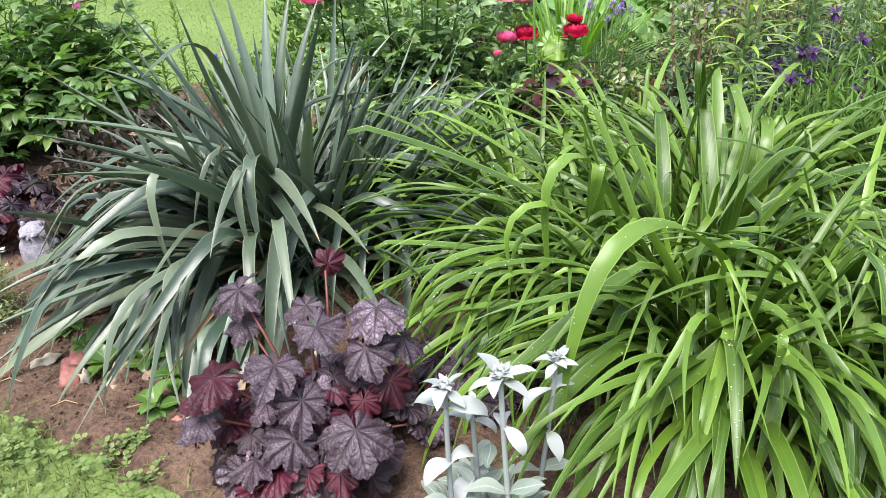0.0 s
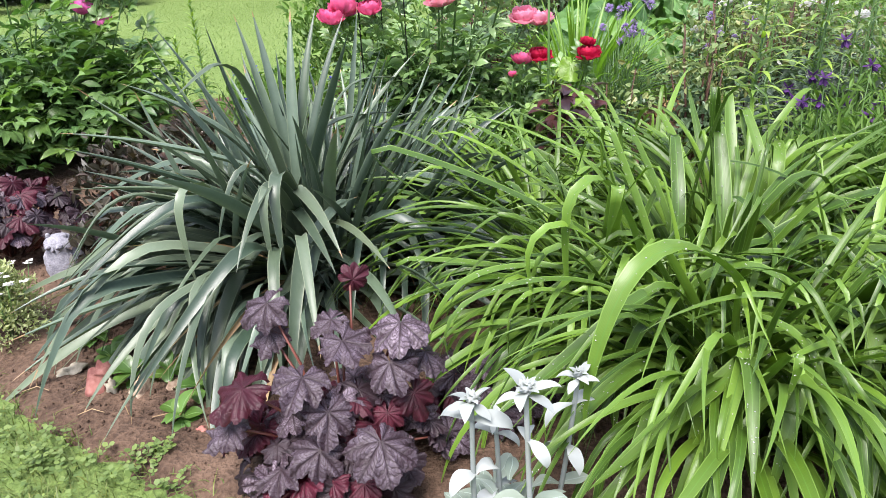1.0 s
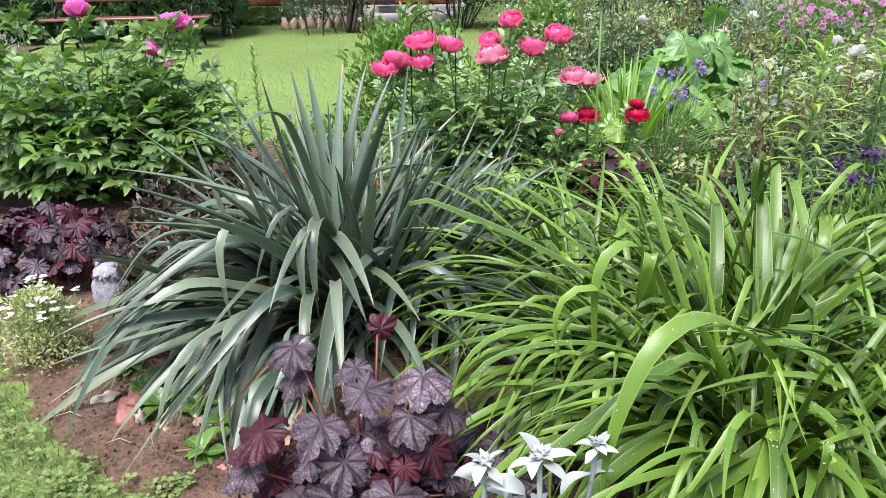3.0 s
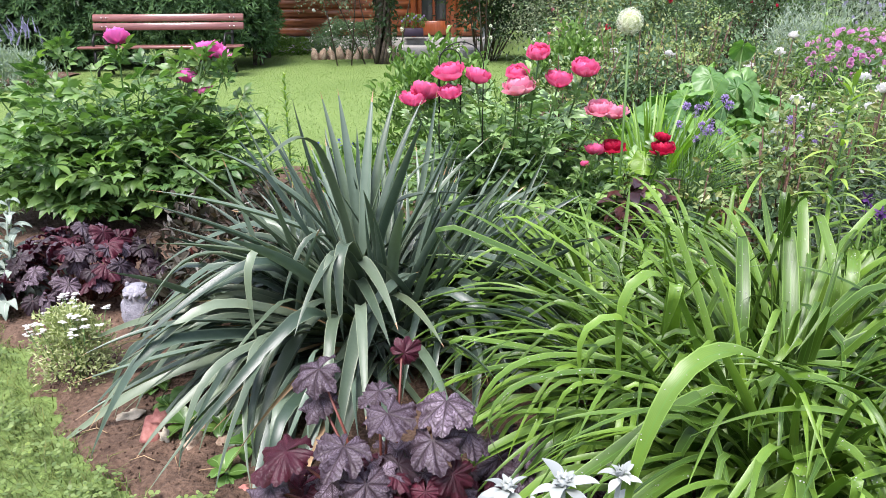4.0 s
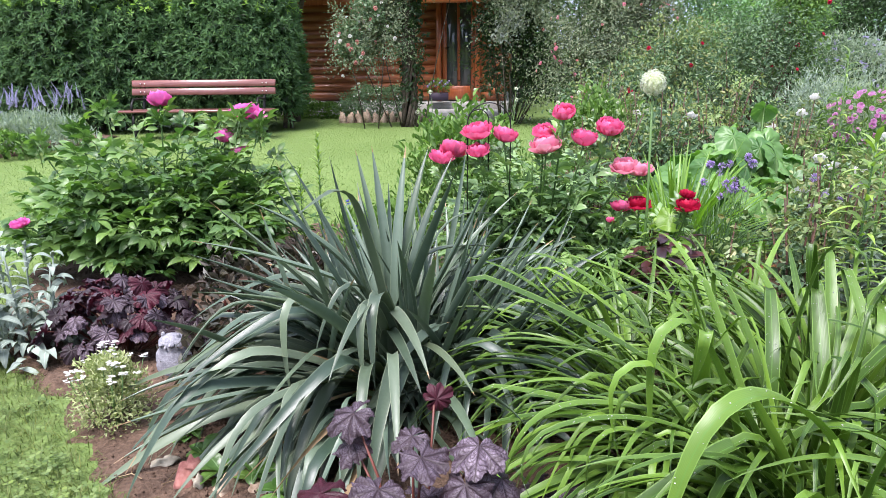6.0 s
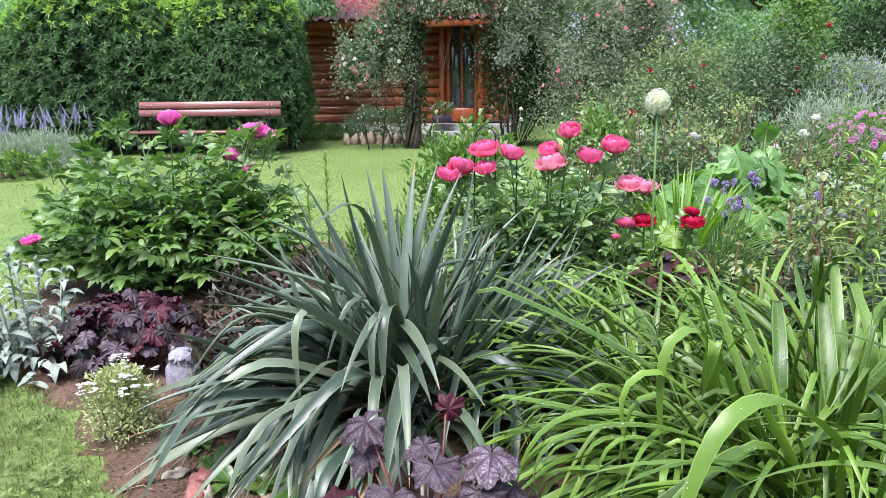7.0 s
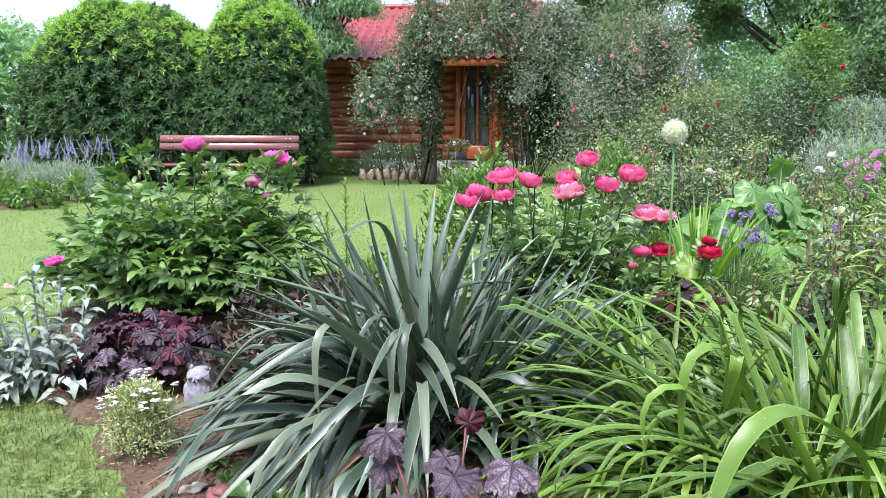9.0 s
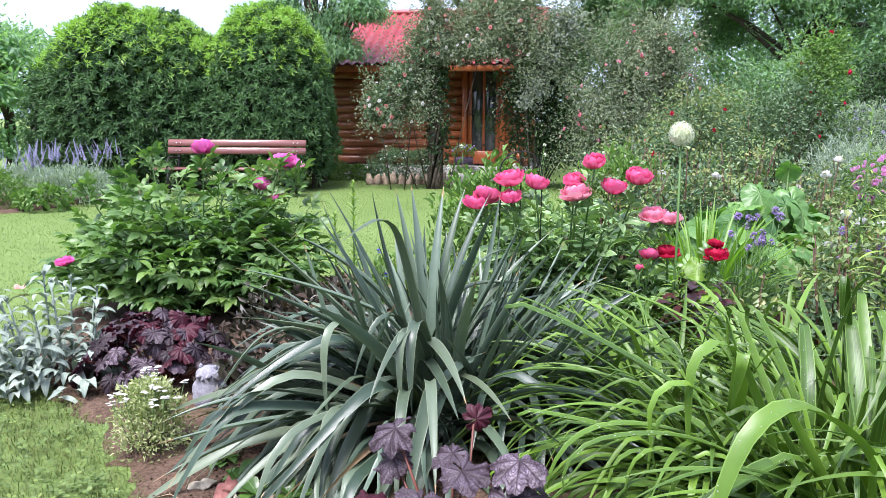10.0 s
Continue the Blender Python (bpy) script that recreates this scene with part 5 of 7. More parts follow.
def bloom_geo(seed, size, openness, petals=64):
    """A double bloom: broad cupped petals in layers round a crinkled heart; openness spreads the outer ones."""
    r = random.Random(seed)
    g = Geo()
    rad = size * 0.44
    outer = 7 if petals > 20 else 5
    layers = [(1.0, 100 - 34 * openness, 0.05 + 0.45 * openness ** 2), (0.92, 112 - 18 * openness, 0.02 + 0.22 * openness ** 2), (0.80, 128 - 14 * openness, 0.0)]
    if petals > 20:
        layers += [(0.66, 138, 0.0), (0.50, 146, 0.0)]
    for k, (f, reach, flare) in enumerate(layers):
        for i in range(outer):
            lift = rad * (1 - f) * 0.5
            g.petal(pose(r.uniform(-0.04, 0.04) * rad, r.uniform(-0.04, 0.04) * rad, lift, r.uniform(-7, 7), r.uniform(-7, 7), 0), rad * f * r.uniform(0.93, 1.06), i * 360 / outer + k * 31 + r.uniform(-9, 9),
                    r.uniform(30, 44), reach + r.uniform(-12, 10), flare * r.uniform(0.6, 1.3), r.uniform(0.05, 0.10), r.uniform(0, 9))
    if openness > 0.65 and petals > 20:
        for i in range(26):
            a = i * 137.5
            q = 0.62 * math.sqrt((i + 0.5) / 26)
            g.petal(pose(rad * q * math.cos(radians(a)), rad * q * math.sin(radians(a)), rad * (0.95 - 0.5 * q), r.uniform(-14, 14), r.uniform(-14, 14), 0), rad * 0.30, a + r.uniform(-40, 40), 48, 118 + r.uniform(-15, 20), 0.2, 0.16, r.uniform(0, 9), 4, 5)
    return g


pm = {key: [compound_leaf(M[key], 40 + k, 0.94 if key == "peony" else 0.78) for k in range(6)] for key in ("peony", "peony_light")}


def peony_bush(x, y, rx, ry, h, stems, key, label, seed, blooms, petal, buds=(), big=1.0):
    """Arching leafy stems from one root; blooms: (dx, dy, z, size, openness, pale)."""
    r = random.Random(seed)
    bush = thing("peony_bush", x, y, 0.0, label, "peony", "peony bushes")
    # darker leaves in the middle paint the bush's inner shade
    part("inner_foliage", leaf_cloud("leaf_shade", seed + 300, [(0, 0, h * 0.38, rx * 0.62, ry * 0.62, h * 0.28), (0, 0, h * 0.24, rx * 0.60, ry * 0.60, h * 0.22)], int(1100 * rx * ry / 0.4), 0.11, M["leaf_shade"], 0.35, 0.6, 0.2, (0.2, 1.0), 0.1, 0.03, rounded=True), None, bush, kind="stuff")
    for k in range(stems):
        az = k * 137.5 + r.uniform(-14, 14)
        psi = 104 * math.sqrt((k + 0.5) / stems) + r.uniform(-6, 6)
        s = r.uniform(0.80, 1.02)
        end = Vector((rx * math.sin(radians(psi)) * math.cos(radians(az)), ry * math.sin(radians(psi)) * math.sin(radians(az)), h * (0.34 + 0.66 * math.cos(radians(psi))))) * s
        end.z = max(end.z, 0.12)
        foot = Vector((end.x * 0.18, end.y * 0.18, 0.0))
        bow = foot.lerp(end, 0.55) + Vector((-0.10 * end.x, -0.10 * end.y, 0.05 + 0.10 * math.sin(radians(psi))))
        pts = [foot * (1 - f) ** 2 + bow * 2 * f * (1 - f) + end * f * f for f in (0, 0.25, 0.5, 0.75, 1.0)]
        part("stem", Geo().tube(pts, [0.006, 0.0055, 0.005, 0.0045, 0.0035], 5), M["stem"], bush)
        for i in range(8):
            f = 0.34 + 0.66 * i / 7
            c = foot * (1 - f) ** 2 + bow * 2 * f * (1 - f) + end * f * f
            if c.z < 0.09:
                continue
            out = az + (i * 137.5 % 360 - 180) * (0.62 if i < 6 else 0.95)
            up = -16 - 30 * max(f - 0.7, 0) / 0.3 * math.cos(radians(min(psi, 85))) + r.uniform(-14, 16) + 12 * (psi > 70)
            part("leaf", pm[key][r.randrange(len(pm[key]))], None, bush, m=Matrix.Translation(c) @ pose(0, 0, 0, r.uniform(-25, 25), up, out + r.uniform(-15, 15)) @ Matrix.Scale(big * r.uniform(0.82, 1.15) * (1.0 if i < 5 else 0.82), 4))
    for k, (dx, dy, z, size, openness, pale) in enumerate(blooms):
        base = z - size * 0.45
        part("flower_stem", Geo().tube([(dx * 0.6, dy * 0.6, h * 0.45), (dx * 0.9, dy * 0.9, base * 0.86), (dx, dy, base)], [0.005, 0.0045, 0.004], 6), M["stem"], bush)
        bloom = part("bloom", bloom_geo(seed * 10 + k, size, openness), M[petal + "_pale"] if pale else M[petal], bush, m=pose(dx, dy, base, r.uniform(-8, 22), r.uniform(-16, 16), r.uniform(0, 360)) @ Matrix.Diagonal((1.08, 1.08, 0.95, 1)))
        sepals = Geo()
        for j in range(5):
            sepals.blade(pose(0, 0, -0.002, 0, 0, j * 72 + k * 20), size * 0.30, size * 0.16, 12, -60, n=4, fold=0.2, base=0.5, belly=0.4, taper=0.4)
        part("calyx", sepals, M["herb_single"], bloom)
        for j in range(3):
            part("leaf", pm[key][j], None, bush, m=pose(dx * 0.94, dy * 0.94, base * 0.90 - 0.03 * j, r.uniform(-20, 20), -52 + r.uniform(-14, 14), j * 120 + r.uniform(-30, 30)) @ Matrix.Scale(big * r.uniform(0.5, 0.68), 4))
    for dx, dy, z in buds:
        for j in range(6):
            part("leaf", pm[key][j % 4], None, bush, m=pose(dx * 0.96, dy * 0.96, z - 0.17 + 0.022 * j, r.uniform(-20, 20), -62 + r.uniform(-12, 10), j * 75 + r.uniform(-20, 20)) @ Matrix.Scale(r.uniform(0.58, 0.80), 4))
        part("flower_stem", Geo().tube([(dx * 0.7, dy * 0.7, h * 0.5), (dx, dy, z)], [0.0045, 0.0035], 5), M["stem"], bush)
        part("bud", Geo().ball(pose(dx, dy, z + 0.012), 0.017, 6, 8, 0.15), M["herb_single"], bush)
    return bush


# flowers of the left bush stand over it on long stems
def from_centre(cx, cy, rows):
    return [(x - cx, y - cy, z, size, openness, pale) for x, y, z, size, openness, pale in rows]


peony_bush(-1.20, 4.25, 0.84, 0.60, 0.85, 84, "peony", "large peony bush with glossy dark leaves and magenta blooms", 1,
           from_centre(-1.22, 4.25, [(-1.173, 4.30, 1.03, 0.135, 0.45, False), (-0.719, 4.45, 0.945, 0.175, 0.9, False), (-0.845, 4.40, 0.80, 0.13, 0.5, False), (-0.75, 4.38, 0.73, 0.10, 0.5, False),
                                     (-1.75, 3.72, 0.43, 0.09, 0.6, False)]), "magenta",
           [(0.36, 0.15, 0.87), (0.50, 0.1, 0.92), (-0.5, 0.1, 0.86), (-0.66, -0.05, 0.80), (-0.28, 0.05, 0.98), (0.62, 0.1, 0.86)], big=1.10)
peony_bush(0.93, 3.72, 0.50, 0.46, 0.82, 62, "peony_light", "peony bush crowned with coral pink cup-shaped blooms", 2,
           from_centre(0.93, 3.72, [(0.514, 3.40, 0.843, 0.13, 0.45, False), (0.468, 3.38, 0.805, 0.11, 0.5, False), (0.636, 3.40, 0.924, 0.13, 0.35, False), (0.754, 3.40, 0.901, 0.115, 0.4, False), (0.952, 3.40, 0.857, 0.14, 0.6, True),
                                    (1.031, 3.40, 1.00, 0.105, 0.15, False), (1.122, 3.40, 0.885, 0.125, 0.4, False), (1.237, 3.40, 0.934, 0.13, 0.3, False), (1.324, 3.40, 0.754, 0.12, 0.6, True), (1.392, 3.38, 0.735, 0.11, 0.6, True),
                                    (0.635, 3.36, 0.833, 0.10, 0.4, False), (0.947, 3.44, 0.91, 0.10, 0.5, False)]), "coral", big=0.95)
peony_bush(1.50, 3.64, 0.22, 0.24, 0.46, 12, "peony_light", "smaller peony with crimson double blooms", 6,
           from_centre(1.50, 3.64, [(1.399, 3.40, 0.571, 0.10, 0.75, False), (1.635, 3.40, 0.558, 0.11, 0.8, False), (1.627, 3.41, 0.605, 0.075, 0.6, False)]), "crimson", big=0.85)
peony_bush(1.25, 3.42, 0.20, 0.2, 0.45, 12, "peony_light", "young peony with a pink bud-like bloom", 7, from_centre(1.25, 3.42, [(1.316, 3.40, 0.554, 0.09, 0.3, False), (1.26, 3.36, 0.49, 0.045, 0.2, False)]), "coral", big=0.85)


# ---- upright leafy stems, drumstick and other border plants ----
def leafy_stem(x, y, h, material, label, seed, leaf=0.085, count=70, lean=(0.0, 0.0), width=0.012, up=40, name="lily_stem", tip=True):
    r = random.Random(seed)
    plant = thing(name, x, y, 0.0, label, "lily", "leafy lily stems")
    end = Vector((lean[0], lean[1], h))
    part("stem", Geo().tube([(0, 0, 0), end * 0.5, end], [0.006, 0.005, 0.003], 6), M["stem"], plant)
    g = Geo()
    for k in range(count):
        f = 0.12 + 0.88 * k / count
        c = end * f
        ln = leaf * (1.1 - 0.5 * max(f - 0.75, 0) * 4) * r.uniform(0.8, 1.15)
        g.blade(Matrix.Translation(c) @ pose(0, 0, 0, 0, 0, k * 137.5), ln, width, up + 25 * f + 30 * max(f - 0.88, 0) / 0.12 + r.uniform(-12, 12), 62, n=6, fold=0.2, base=0.5, belly=0.4, taper=0.4)
    part("foliage", g, material, plant, kind="stuff")
    return plant


leafy_stem(-0.20, 3.95, 0.82, M["lily"], "upright lily stem thick with narrow green leaves", 1, 0.075, 110)
leafy_stem(-0.30, 3.92, 0.66, M["lily"], "upright lily stem thick with narrow green leaves", 2, 0.07, 90)
for k, (px, py, h) in enumerate([(1.97, 2.58, 0.94), (2.32, 2.75, 0.92), (2.62, 2.62, 0.86)]):
    leafy_stem(px, py, h, M["lily"], "tall lily stem with yellow-green whorled leaves", 3 + k, 0.150, 84, (0.02, 0.0), 0.021, 18)
# feathery young lilies with needle leaves
for k, (px, py, h) in enumerate([(2.20, 2.82, 0.92), (2.30, 2.68, 0.98), (2.40, 2.84, 1.02), (2.46, 2.62, 0.98), (2.58, 2.78, 1.04), (2.75, 2.66, 1.0), (2.9, 2.85, 1.0), (2.5, 2.95, 1.06), (2.66, 3.0, 1.04)]):
    leafy_stem(px, py, h, M["feather"], "slender stem feathered with fine needle-like leaves", 30 + k, 0.085, 150, (0.03 * (k % 3 - 1), 0.0), 0.006, 15)
leafy_stem(2.50, 3.75, 1.25, M["lily"], "tall lily stem with a drooping leafy top", 9, 0.12, 70, (0.0, 0.0), 0.012, 5)
leafy_stem(1.44, 3.30, 0.50, M["lily"], "short lily shoot with bright narrow leaves", 10, 0.10, 40, (0.0, 0.0), 0.018, 25)


def allium(x, y, h, r):
    plant = thing("allium", x, y, 0.0, "tall white drumstick allium on a bare stem", "flower")
    part("stem", Geo().tube([(0, 0, 0), (0.01, 0, h * 0.5), (0, 0, h)], [0.007, 0.006, 0.005], 7), M["stem"], plant)
    g = Geo()
    rr = random.Random(2)
    for k in range(700):
        z = 1 - 2 * (k + 0.5) / 700
        t = k * 2.39996
        d = Vector((math.sqrt(1 - z * z) * math.cos(t), math.sqrt(1 - z * z) * math.sin(t), z))
        c = Matrix.Translation(Vector((0, 0, h)) + d * r * rr.uniform(0.80, 1.04)) @ pose(0, 0, 0, rr.uniform(-35, 35), rr.uniform(-35, 35), 0) @ d.to_track_quat('Z', 'Y').to_matrix().to_4x4()
        for p in range(5):
            g.blade(c @ pose(0, 0, 0, 0, 0, p * 72 + k), 0.0085, 0.0028, 30, 10, n=1, fold=0.0, base=0.8)
    part("flower_head", g, M["cream_petal"], plant)
    part("seed_core", Geo().ball(pose(0, 0, h), r * 0.74, 8, 12), M["seed_green"], plant)


allium(1.40, 3.30, 1.115, 0.055)


def dark_foliage(x, y):
    r = random.Random(9)
    plant = thing("dark_perilla", x, y, 0.0, "low plant with glossy dark purple-brown leaves", "plant")
    leaf = [Geo().blade(Matrix(), 0.10, 0.05, 25 - 20 * k, 45, n=7, fold=0.3, base=0.2, belly=0.45, taper=0.45, wave=0.08).mesh("dark_leaf", M["purple_dark"]) for k in range(3)]
    for k in range(76):
        az, z = k * 137.5, 0.12 + 0.34 * r.random()
        q = r.uniform(0.0, 0.14)
        part("leaf", leaf[k % 3], None, plant, m=pose(q * math.cos(radians(az)), q * math.sin(radians(az)), z, r.uniform(-20, 20), r.uniform(-25, 20), az + r.uniform(-30, 30)) @ Matrix.Scale(r.uniform(0.75, 1.2), 4))
    for k in range(4):
        part("stem", Geo().tube([(0, 0, 0), (0.06 * math.cos(k * 1.6), 0.06 * math.sin(k * 1.6), 0.26)], [0.005, 0.003], 5), M["red_stem"], plant)


dark_foliage(1.47, 3.20)


def rhubarb(x, y, n, rx, h, seed):
    r = random.Random(seed)
    plant = thing("rhubarb", x, y, 0.0, "broad-leaved bright green rhubarb-like plant", "plant")
    leaf = [Geo().lobed(Matrix(), 0.125, 9, 0.05, 0.03, 0.30, 0.045, 0.45, 73, 6, seed=k).mesh("broad_leaf", M["rhubarb"]) for k in range(3)]
    for k in range(n):
        f = math.sqrt((k + 0.5) / n)
        az = k * 137.5
        px, py, pz = rx * f * math.cos(radians(az)), rx * f * math.sin(radians(az)), h * (1 - 0.5 * f) * r.uniform(0.6, 1.1)
        part("leaf", leaf[k % 3], None, plant, m=pose(px, py, pz, r.uniform(-25, 25), 15 + 30 * f + r.uniform(-30, 45), az + r.uniform(-60, 60)) @ Matrix.Scale(r.uniform(0.6, 1.15), 4))
        part("leaf_stalk", Geo().tube([(px * 0.3, py * 0.3, 0), (px * 0.8, py * 0.8, pz * 0.6), (px, py, pz)], [0.010, 0.008, 0.006], 5), M["stem"], plant)


rhubarb(2.25, 4.55, 70, 0.46, 0.74, 3)
rhubarb(2.62, 4.95, 60, 0.38, 0.92, 4)


def bush(name, x, y, z, label, blobs, n, size, material, seed, stems=8, stem_mat="bark", wide=0.42, flowers=None, group="", category="shrub", inner=0, **kw):
    """Stems and a crown of small leaves; flowers: (count, size, petal material)."""
    r = random.Random(seed)
    plant = thing(name, x, y, z, label, category, group)
    for k in range(stems):
        b = blobs[k % len(blobs)]
        end = Vector((b[0] + r.uniform(-0.6, 0.6) * b[3], b[1] + r.uniform(-0.6, 0.6) * b[4], b[2] + r.uniform(0, 0.7) * b[5]))
        foot = Vector((end.x * 0.3, end.y * 0.3, 0))
        mid = foot.lerp(end, 0.5) + Vector((r.uniform(-0.05, 0.05), r.uniform(-0.05, 0.05), 0.03))
        part("stem", Geo().tube([foot, mid, end], [0.011, 0.008, 0.004], 5), M[stem_mat], plant)
    if inner:
        # darker leaves behind the crown, coloured to give it shaded depth
        part("inner_foliage", leaf_cloud(name + "_inner", seed + 500, [(b[0], b[1] + 0.1, b[2], b[3] * 0.8, b[4] * 0.7, b[5] * 0.8) for b in blobs], inner, size * 1.5, M["leaf_shade"], 0.5, 0.3, 0.2, (0.2, 1.0), 0.3), None, plant, kind="stuff")
    part("crown", leaf_cloud(name + "_crown", seed, blobs, n, size, M[material] if isinstance(material, str) else material, wide, **kw), None, plant, kind="stuff")
    if flowers:
        for count, fs, petal in flowers:
            flower = bloom_geo(seed + 3, fs * 0.75, 0.8, 12).mesh("flower", M[petal])
            for k in range(count):
                b = r.choice(blobs)
                d = Vector((r.gauss(0, 1), -abs(r.gauss(0, 1)) * 1.3, r.gauss(0.3, 0.8))).normalized()
                c = Vector((b[0] + d.x * b[3] * 1.0, b[1] + d.y * b[4] * 1.0, b[2] + d.z * b[5] * 1.0))
                part("flower", flower, None, plant, m=Matrix.Translation(c) @ d.to_track_quat('Z', 'Y').to_matrix().to_4x4() @ Matrix.Scale(r.uniform(0.7, 1.15), 4))
    return plant


# garden roses: airy canes with bronze tops
def rose_shrub(x, y, h, canes, spread, seed, blooms=0, petal="white_petal"):
    r = random.Random(seed)
    plant = thing("rose_bush", x, y, 0.0, "airy garden rose with bronze shoots and small rounded leaves", "rose", "rose bushes")
    low, high = [], []
    for k in range(canes):
        a, q = k * 2.4 + r.uniform(-0.4, 0.4), spread * r.uniform(0.3, 1.0)
        top = Vector((q * math.cos(a), q * math.sin(a), h * r.uniform(0.7, 1.1)))
        foot = Vector((top.x * 0.3, top.y * 0.3, 0))
        mid = foot.lerp(top, 0.5) + Vector((r.uniform(-0.03, 0.03), r.uniform(-0.03, 0.03), 0))
        part("cane", Geo().tube([foot, mid, top], [0.0065, 0.0052, 0.0030], 6), M["cane"], plant)
        for f in (0.3, 0.42, 0.54, 0.66, 0.78, 0.9, 1.0):
            c = (foot.lerp(mid, f * 2) if f < 0.5 else mid.lerp(top, f * 2 - 1)) + Vector((r.uniform(-0.05, 0.05), r.uniform(-0.05, 0.05), r.uniform(-0.03, 0.03)))
            (low if f < 0.6 else high).append((c.x, c.y, c.z, 0.075, 0.075, 0.04))
        if k < blooms:
            part("flower", bloom_geo(seed + k, 0.075, 0.8, 18), M[petal], plant, m=Matrix.Translation(top) @ pose(0, 0, 0, r.uniform(-40, 10), r.uniform(-20, 20), 0))
        elif k % 3 == 0:
            part("bud", Geo().ball(Matrix.Translation(top) @ Matrix.Diagonal((0.8, 0.8, 1.3, 1)), 0.011, 5, 7), M["stem"], plant)
    part("foliage", leaf_cloud("rose_foliage", seed, low, 17 * len(low), 0.038, M["rose_leaf"], 0.70, 0.8, 0.1, (0.2, 1.15), 0.2, 0.02, 0.0, rounded=True), None, plant, kind="stuff")
    part("young_leaves", leaf_cloud("young_rose_leaves", seed + 40, high, 9 * len(high), 0.036, M["rose_red"], 0.64, 0.8, 0.15, (0.2, 1.15), 0.2, rounded=True), None, plant, kind="stuff")


for k, (px, py, h, canes, spread, blooms) in enumerate([(2.10, 3.22, 0.62, 9, 0.16, 0), (2.36, 3.36, 0.68, 9, 0.18, 0), (2.62, 3.5, 0.74, 10, 0.2, 3), (2.55, 3.95, 0.66, 9, 0.2, 4), (2.95, 3.65, 0.74, 9, 0.22, 3), (1.80, 3.38, 0.52, 3, 0.12, 0), (3.2, 4.2, 0.8, 9, 0.25, 3), (2.9, 3.1, 0.62, 8, 0.2, 0), (1.65, 5.5, 0.75, 12, 0.35, 0), (2.2, 5.9, 0.9, 14, 0.4, 2), (2.8, 6.2, 0.95, 14, 0.4, 0), (3.2, 5.6, 0.8, 12, 0.35, 3), (1.95, 6.9, 1.0, 14, 0.45, 0)]):
    rose_shrub(px, py, h, canes, spread, 51 + k, blooms)


def flower_stems(name, x, y, label, rows, petal, seed, kind="ball", leaf="herb", foliage=1500, spread=0.25, h=0.4, group=""):
    """A clump of thin stems, each with a flower: rows (count, low, high, size)."""
    r = random.Random(seed)
    plant = thing(name, x, y, 0.0, label, "flower", group)
    if leaf == "grass":
        g = np.random.default_rng(seed)
        a, q = g.uniform(0, 6.28, foliage), spread * 0.6 * np.sqrt(g.random(foliage))
        part("foliage", strands(name + "_blades", seed, np.stack([q * np.cos(a), q * np.sin(a), np.zeros(foliage)], 1), h, 0.005, M["chive_leaf"], 0.35, 0.9), None, plant, kind="stuff")
    else:
        part("foliage", leaf_cloud(name + "_foliage", seed, [(0, 0, h * 0.5, spread, spread * 0.8, h * 0.55)], foliage, 0.06, M[leaf], 0.48 if name in ("blue_flower", "border_herb", "feverfew") else 0.2, 0.5, 0.0, (0.2, 1.1), 0.15, 0.01, 0.9, rounded=True), None, plant, kind="stuff")
    count, low, high, size = rows
    if kind == "ball":
        head = Geo()
        for k in range(70):
            d = Vector((r.gauss(0, 1), r.gauss(0, 1), r.gauss(0.2, 1))).normalized()
            head.blade(Matrix.Translation(d * size * 0.2) @ d.to_track_quat('X', 'Z').to_matrix().to_4x4(), size * 0.35, size * 0.12, 0, 10, n=2, fold=0.2)
    elif kind == "spike":
        head = Geo()
        for k in range(60):
            f = k / 60
            head.blade(Matrix.Translation((0, 0, f * size)) @ pose(0, 0, 0, 0, 0, k * 137.5), 0.022 * (1.15 - f), 0.014, 35, 40, n=2, fold=0.3)
    else:
        head = Geo()
        for k in range(5):
            head.blade(pose(0, 0, 0, 0, 0, k * 72), size * 0.55, size * 0.35, 35, -30, n=4, fold=0.35, base=0.4, belly=0.5, taper=0.5)
            head.blade(pose(0, 0, -0.004, 0, 0, k * 72 + 36), size * 0.6, size * 0.22, -10, 20, n=4, fold=0.3, base=0.4, belly=0.5, taper=0.4)
    head = head.mesh(name + "_flower", M[petal])
    for k in range(count):
        a, q = r.uniform(0, 6.28), spread * math.sqrt(r.random())
        top = Vector((q * math.cos(a), q * math.sin(a), r.uniform(low, high)))
        part("flower_stem", Geo().tube([(top.x * 0.5, top.y * 0.5, 0), (top.x * 0.85, top.y * 0.85, top.z * 0.6), top], [0.0025, 0.002, 0.0016], 4), M["stem"], plant)
        tip = pose(0, 0, 0, r.uniform(-25, 25), r.uniform(-25, 25), r.uniform(0, 360)) if kind != "nod" else pose(0, 0, 0, r.uniform(120, 170), r.uniform(-25, 25), r.uniform(0, 360))
        part("flower", head, None, plant, m=Matrix.Translation(top) @ tip @ Matrix.Scale(r.uniform(0.8, 1.15), 4))
    return plant


flower_stems("chives", 1.90, 3.72, "chive clump with lilac pompon flowers", (15, 0.5, 0.73, 0.045), "violet", 61, "ball", "grass", 420, 0.16, 0.55)
flower_stems("columbine", 2.25, 2.35, "columbine with dark violet nodding flowers", (18, 0.45, 0.76, 0.055), "indigo", 62, "nod", "herb", 900, 0.28, 0.5)
flower_stems("columbine", 2.6, 2.3, "columbine with dark violet nodding flowers", (14, 0.45, 0.74, 0.055), "indigo", 63, "nod", "herb", 900, 0.28, 0.5)
